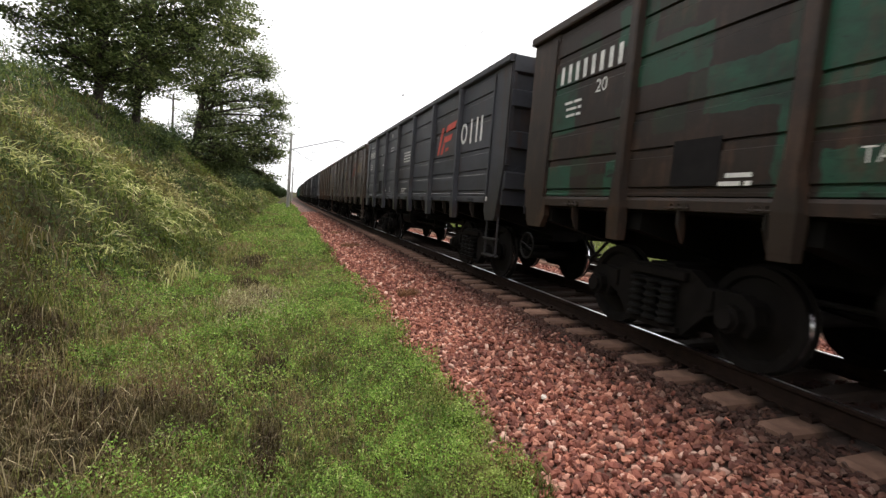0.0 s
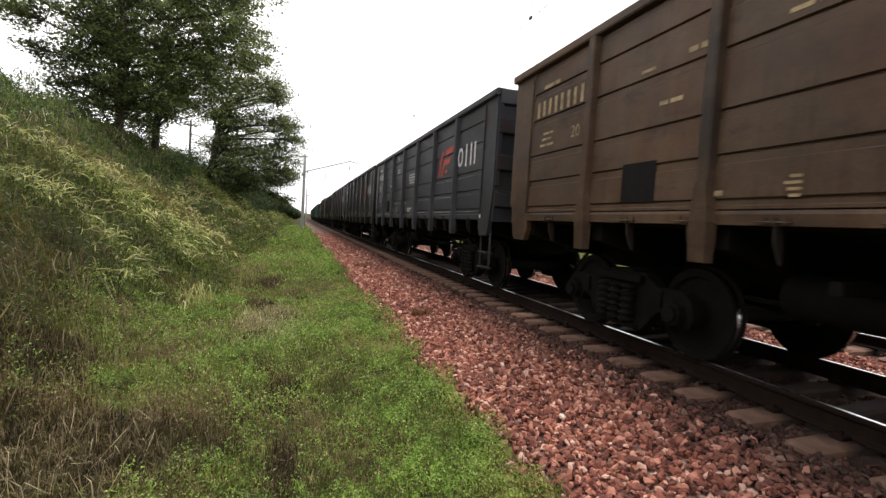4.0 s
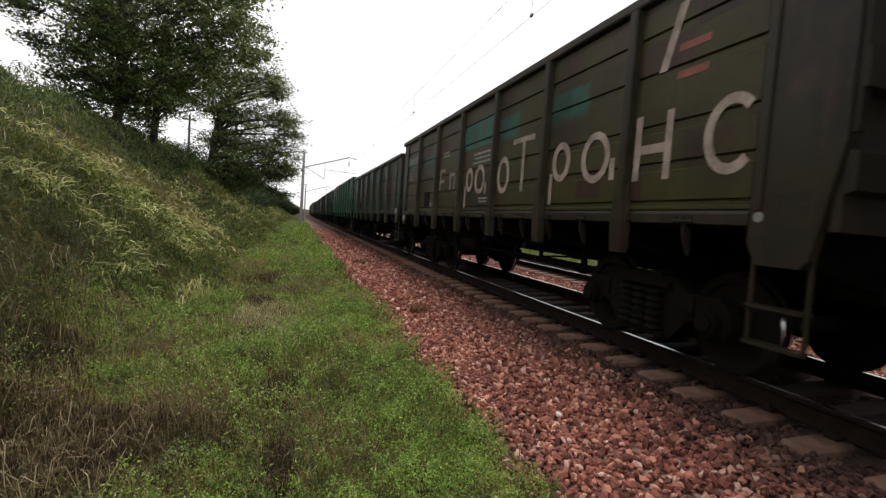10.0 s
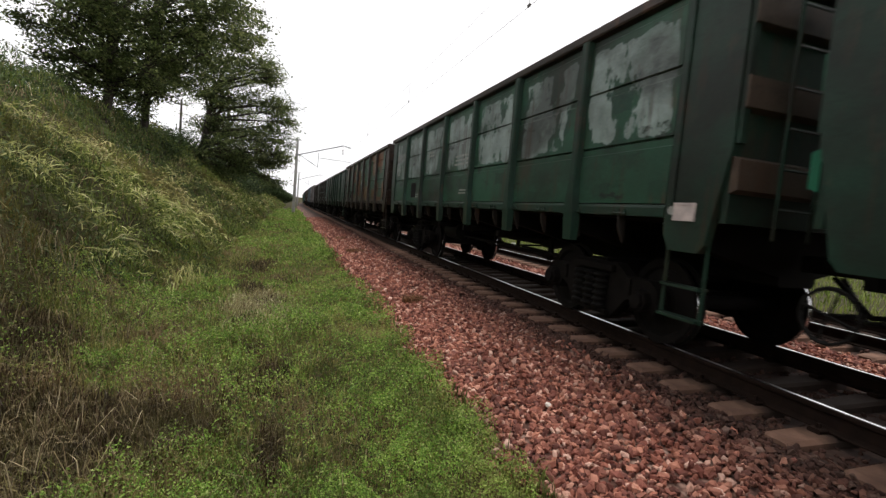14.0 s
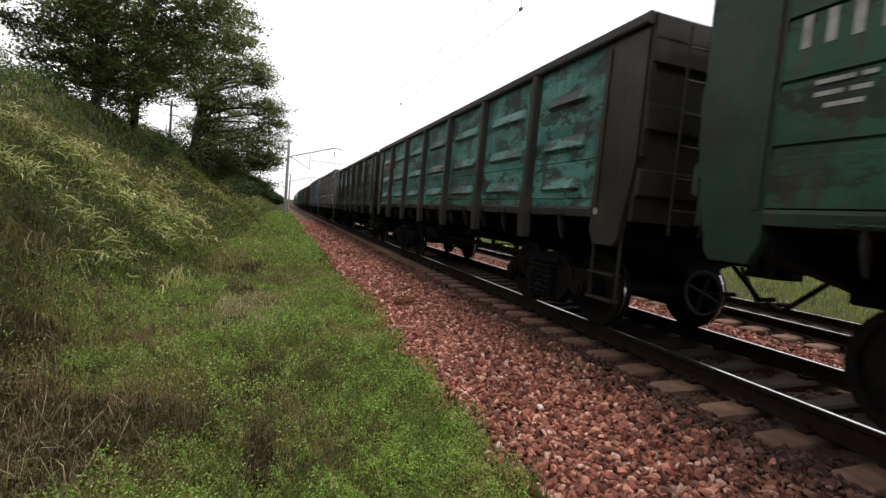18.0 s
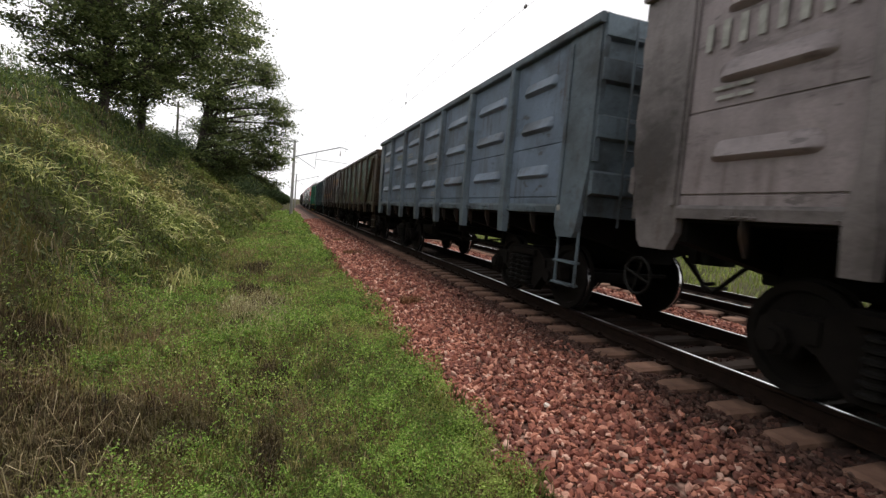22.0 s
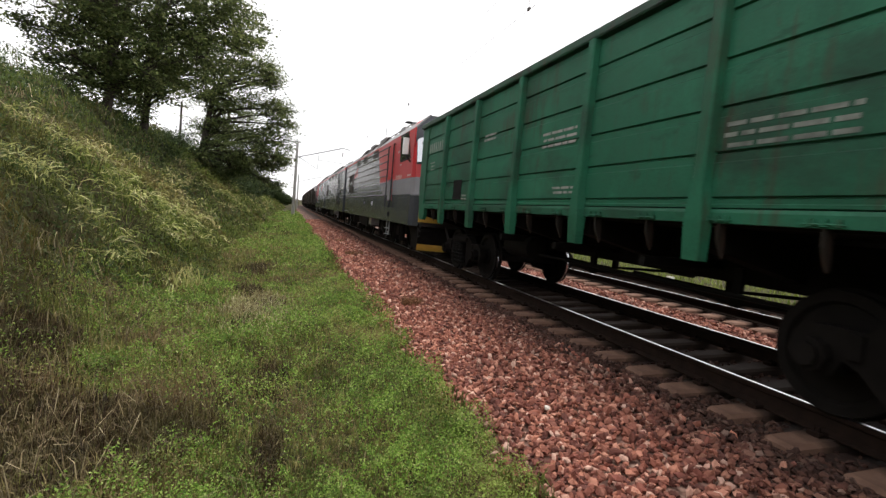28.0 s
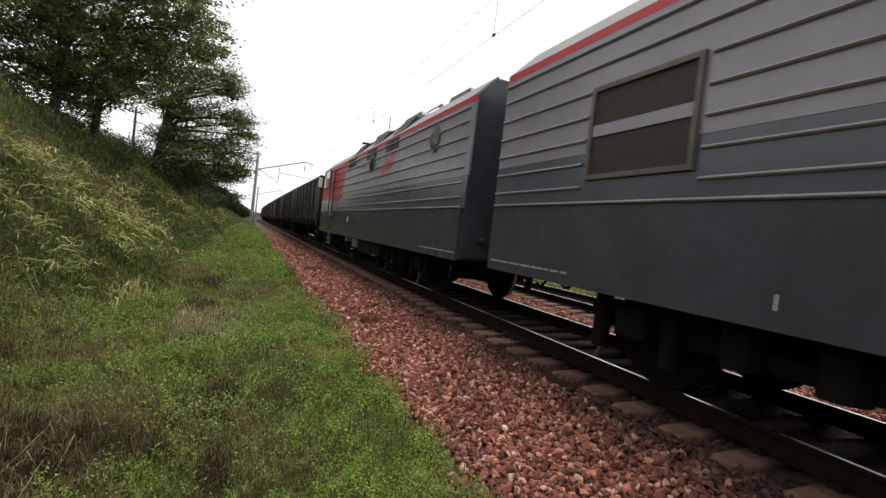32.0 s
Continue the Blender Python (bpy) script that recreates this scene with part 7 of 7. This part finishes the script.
        pan.rod((-0.9, p0 + s * 1.7, 4.58), (0.9, p0 + s * 1.7, 4.58), 0.03).rod((-0.9, p0 + s * 1.5, 4.58), (0.9, p0 + s * 1.5, 4.58), 0.03)
        part("pantograph", pan, RUBBER, top, "folded dark pantograph")
        part("aerial", Shape().rod((-0.9, W(9.0), 4.0), (-0.9, W(9.0), 4.9), 0.012), RUBBER, top)
        nose(top, W, s)
    for y in (4.6, 12.9):
        loco_bogie(top, W(y), home)
    for e in (0, 1):
        yy = 0.5 if e == 0 else 17.0
        part("coupler", once("coupler", coupler_mesh), GREASE, top, at=pose(0, yy, 0, 0, 0, 0 if e == 0 else 180))
    TRAIN.append((top, home))
    return top


def nose(top, W, s):
    """The rounded cab front: grey skirt, red face, windscreen, lamp, yellow panels, plough."""
    def ring(z, back_y, front_y, half, n=9):
        """A horizontal outline of the nose from one side round to the other."""
        out = []
        for i in range(n + 1):
            t = math.pi * i / n
            c, q = math.cos(t), math.sin(t)
            x = -half * math.copysign(abs(c) ** 0.55, c)
            y = back_y - (back_y - front_y) * abs(q) ** 0.62
            out.append((x, y, z))
        return [(x, W(y), z) for x, y, z in out]

    def skin(levels, name, mat, label=""):
        sh = Shape()
        rings = [ring(*lv) for lv in levels]
        n = len(rings[0])
        for k in rings:
            sh.v += k
        for j in range(len(rings) - 1):
            for i in range(n - 1):
                sh.f.append((j * n + i, j * n + i + 1, (j + 1) * n + i + 1, (j + 1) * n + i))
                sh.m.append(1 if isinstance(mat, list) and 2 <= i <= n - 4 else 0)
        sh.f += [tuple(range(n))[::-1], tuple((len(rings) - 1) * n + i for i in range(n))]
        sh.m += [0, 0]
        return part(name, sh, mat, top, label, smooth=True)
    b = 0.798
    skin(((0.88, b, 0.30, 1.593), (1.25, b, 0.24, 1.593), (1.765, b, 0.24, 1.593)), "front_skirt", LDARK)
    skin(((1.768, b, 0.27, 1.593), (2.247, b, 0.34, 1.593)), "front_band", [LGREY, LDARK])
    skin(((2.25, b, 0.34, 1.593), (2.6, b, 0.42, 1.593), (3.05, 0.86, 0.60, 1.585), (3.45, 0.95, 0.80, 1.57), (3.66, 1.0, 0.90, 1.55)), "front_face", LRED, "glossy red cab front")
    skin(((3.662, 1.6, 0.88, 1.56), (3.95, 1.6, 1.1, 1.35), (4.08, 1.6, 1.3, 1.18)), "front_roof", LRED)

    def face(z, t, out):
        """A point on the red face at height z, t of the way round, pushed out a little."""
        zs = (2.25, 2.6, 3.05, 3.45, 3.66)
        bk, fr, hf = (np.interp(z, zs, v) for v in ((b, b, 0.86, 0.95, 1.0), (0.34, 0.42, 0.60, 0.80, 0.90), (1.593, 1.593, 1.585, 1.57, 1.55)))
        c, q = math.cos(math.pi * t), math.sin(math.pi * t)
        return (-(hf + out * abs(c)) * math.copysign(abs(c) ** 0.55, c), W(bk - (bk - fr) * abs(q) ** 0.62 - out * q), z)
    for t0, t1 in ((0.14, 0.485), (0.515, 0.86)):
        pane, rim = Shape(), Shape()
        for sh, o, z0, z1, d in ((rim, 0.008, 2.62, 3.60, 0.018), (pane, 0.016, 2.68, 3.55, 0.0)):
            ts = [t0 - d + (t1 - t0 + 2 * d) * i / 8 for i in range(9)]
            zz = [z0 + (z1 - z0) * i / 3 for i in range(4)]
            v = [face(z, t, o) for z in zz for t in ts]
            sh.add(v, [(r * 9 + i, r * 9 + i + 1, (r + 1) * 9 + i + 1, (r + 1) * 9 + i) for r in range(3) for i in range(8)])
        part("windscreen_seal", rim, RUBBER, top, smooth=True)
        part("windscreen", pane, CABGLASS, top, "sloping windscreen pane reflecting the sky", smooth=True)
        tm = (t0 + t1) / 2
        part("wiper", Shape().rod(face(2.66, tm, 0.03), face(3.25, tm - 0.08, 0.05), 0.014), RUBBER, top)
    for x in (-0.95, 0.95):
        part("headlamp", Shape().lathe((x * 1.28, W(0.43), 2.2), 1, ((-0.02, 0.10), (0.0, 0.125), (0.05, 0.125)), 16), LAMPGLASS, top, "round white lamp", smooth=True)
        part("warning_panel", Shape().prism([(x * 0.87, W(0.14)), (x * 1.49, W(0.34)), (x * 1.49, W(0.38)), (x * 0.87, W(0.18))], 2, 1.00, 1.70), YELLOW, top, "yellow warning panel")
    pl = Shape()
    y = lambda a: W(a)
    pl.add([(-1.3, y(0.6), 0.86), (1.3, y(0.6), 0.86), (1.3, y(0.75), 0.2), (-1.3, y(0.75), 0.2), (0, y(0.42), 0.86), (0, y(0.38), 0.2), (-1.3, y(1.9), 0.86), (1.3, y(1.9), 0.86), (1.3, y(1.1), 0.2), (-1.3, y(1.1), 0.2)],
           [(0, 4, 5, 3), (4, 1, 2, 5), (0, 3, 9, 6), (1, 7, 8, 2), (6, 9, 8, 7), (0, 6, 7, 1, 4), (3, 5, 2, 8, 9)])
    part("snow_plough", pl, GREASE, top)
    st = Shape().add([(-1.3, y(0.70), 0.36), (0, y(0.36), 0.36), (0, y(0.34), 0.18), (-1.3, y(0.73), 0.18), (1.3, y(0.70), 0.36), (1.3, y(0.73), 0.18)], [(0, 1, 2, 3), (1, 4, 5, 2)])
    part("plough_edge", st, YELLOW, top, "yellow painted plough edge")
    bead, edge = Shape(), ring(1.745, b, 0.225, 1.603)
    for p, q in zip(edge, edge[1:]):
        bead.rod(p, q, 0.012)
    part("front_bead", bead, LGREY, top, "thin pale bead along the skirt")
    part("hose", Shape().rod((-0.6, W(0.3), 0.9), (-0.55, W(0.06), 0.5), 0.03).rod((-0.55, W(0.06), 0.5), (-0.35, W(0.0), 0.45), 0.03), RUBBER, top)


def loco_bogie(parent, y, home):
    def frame_mesh():
        s = Shape()
        for x in (-1.14, 1.14):
            s.prism(((-2.2, 0.62), (-2.1, 0.80), (-0.5, 0.82), (-0.3, 0.66), (0.3, 0.66), (0.5, 0.82), (2.1, 0.80), (2.2, 0.62), (1.9, 0.52), (-1.9, 0.52)), 0, x - 0.06, x + 0.06)
            for d in (-1.45, 1.45):
                s.box(x - 0.2 if x < 0 else x + 0.061, x - 0.061 if x < 0 else x + 0.2, d - 0.2, d + 0.2, 0.45, 0.8, c=0.04)
                s.rod((x * 1.12, d - 0.45, 0.3), (x * 1.12, d - 0.45, 0.86), 0.09, 8)
                s.rod((x * 1.12, d + 0.45, 0.3), (x * 1.12, d + 0.45, 0.86), 0.09, 8)
            s.rod((x * 1.1, -0.35, 0.5), (x * 1.1, -0.35, 0.9), 0.16, 10).rod((x * 1.1, 0.35, 0.5), (x * 1.1, 0.35, 0.9), 0.16, 10)
        s.box(-1.1, 1.1, -0.25, 0.25, 0.5, 0.85)
        s.box(-0.5, 0.5, -1.9, 1.9, 0.4, 0.7)
        return s.mesh("bogie")
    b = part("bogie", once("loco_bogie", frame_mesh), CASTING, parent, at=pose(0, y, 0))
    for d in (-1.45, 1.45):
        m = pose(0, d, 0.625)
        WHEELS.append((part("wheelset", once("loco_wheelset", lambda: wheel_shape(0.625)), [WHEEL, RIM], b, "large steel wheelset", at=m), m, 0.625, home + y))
        for x in (-1.0, 1.0):
            part("sand_pipe", Shape().rod((x, -0.06, 0.5), (x, -0.06, 0.26), 0.04, 8).rod((x, -0.06, 0.26), (x, 0.03, 0.1), 0.035, 8), WORNFRAME, b, at=pose(0, d + 0.75, 0))


section(LOCO0, "front", "red and grey electric locomotive section with driving cab")
section(LOCO0 + 17.5, None, "grey middle locomotive section with ribbed sides, no cab")
section(LOCO0 + 35.0, "rear", "red and grey electric locomotive section, cab at its far end")


top_stones()


# ---- movement ----
def motions():
    """The whole train rolls past at a steady speed; wheels turn while they are near."""
    for ob, home in TRAIN:
        rows = []
        for t in range(0, 33, 2):
            y = home - travelled(t)
            rows.append((t, pose(XC + bend(y), y, 0, 0, 0, -math.degrees(2 * max(y, 0.0) / BEND))))
        walk(ob, rows)
    dt = 1.0 / 15.0
    for ob, m, r, home in WHEELS:
        t0, t1 = max(0.0, (home - 45 - START) / SPEED), min(32.0, (home + 10 - START) / SPEED)
        if t1 <= t0:
            walk(ob, [(0.0, m), (32.0, m)])
            continue
        t0 = round(t0 * 15) / 15
        n = int((t1 - t0) / dt)
        rows = [] if t0 == 0 else [(0.0, m)]
        for k in range(n + 1):
            rows.append((t0 + k * dt, m @ pose(0, 0, 0, math.degrees(SPEED * k * dt / r))))
        if t0 + n * dt < 31.95:
            rows.append((32.0, rows[-1][1]))
        walk(ob, rows)


motions()
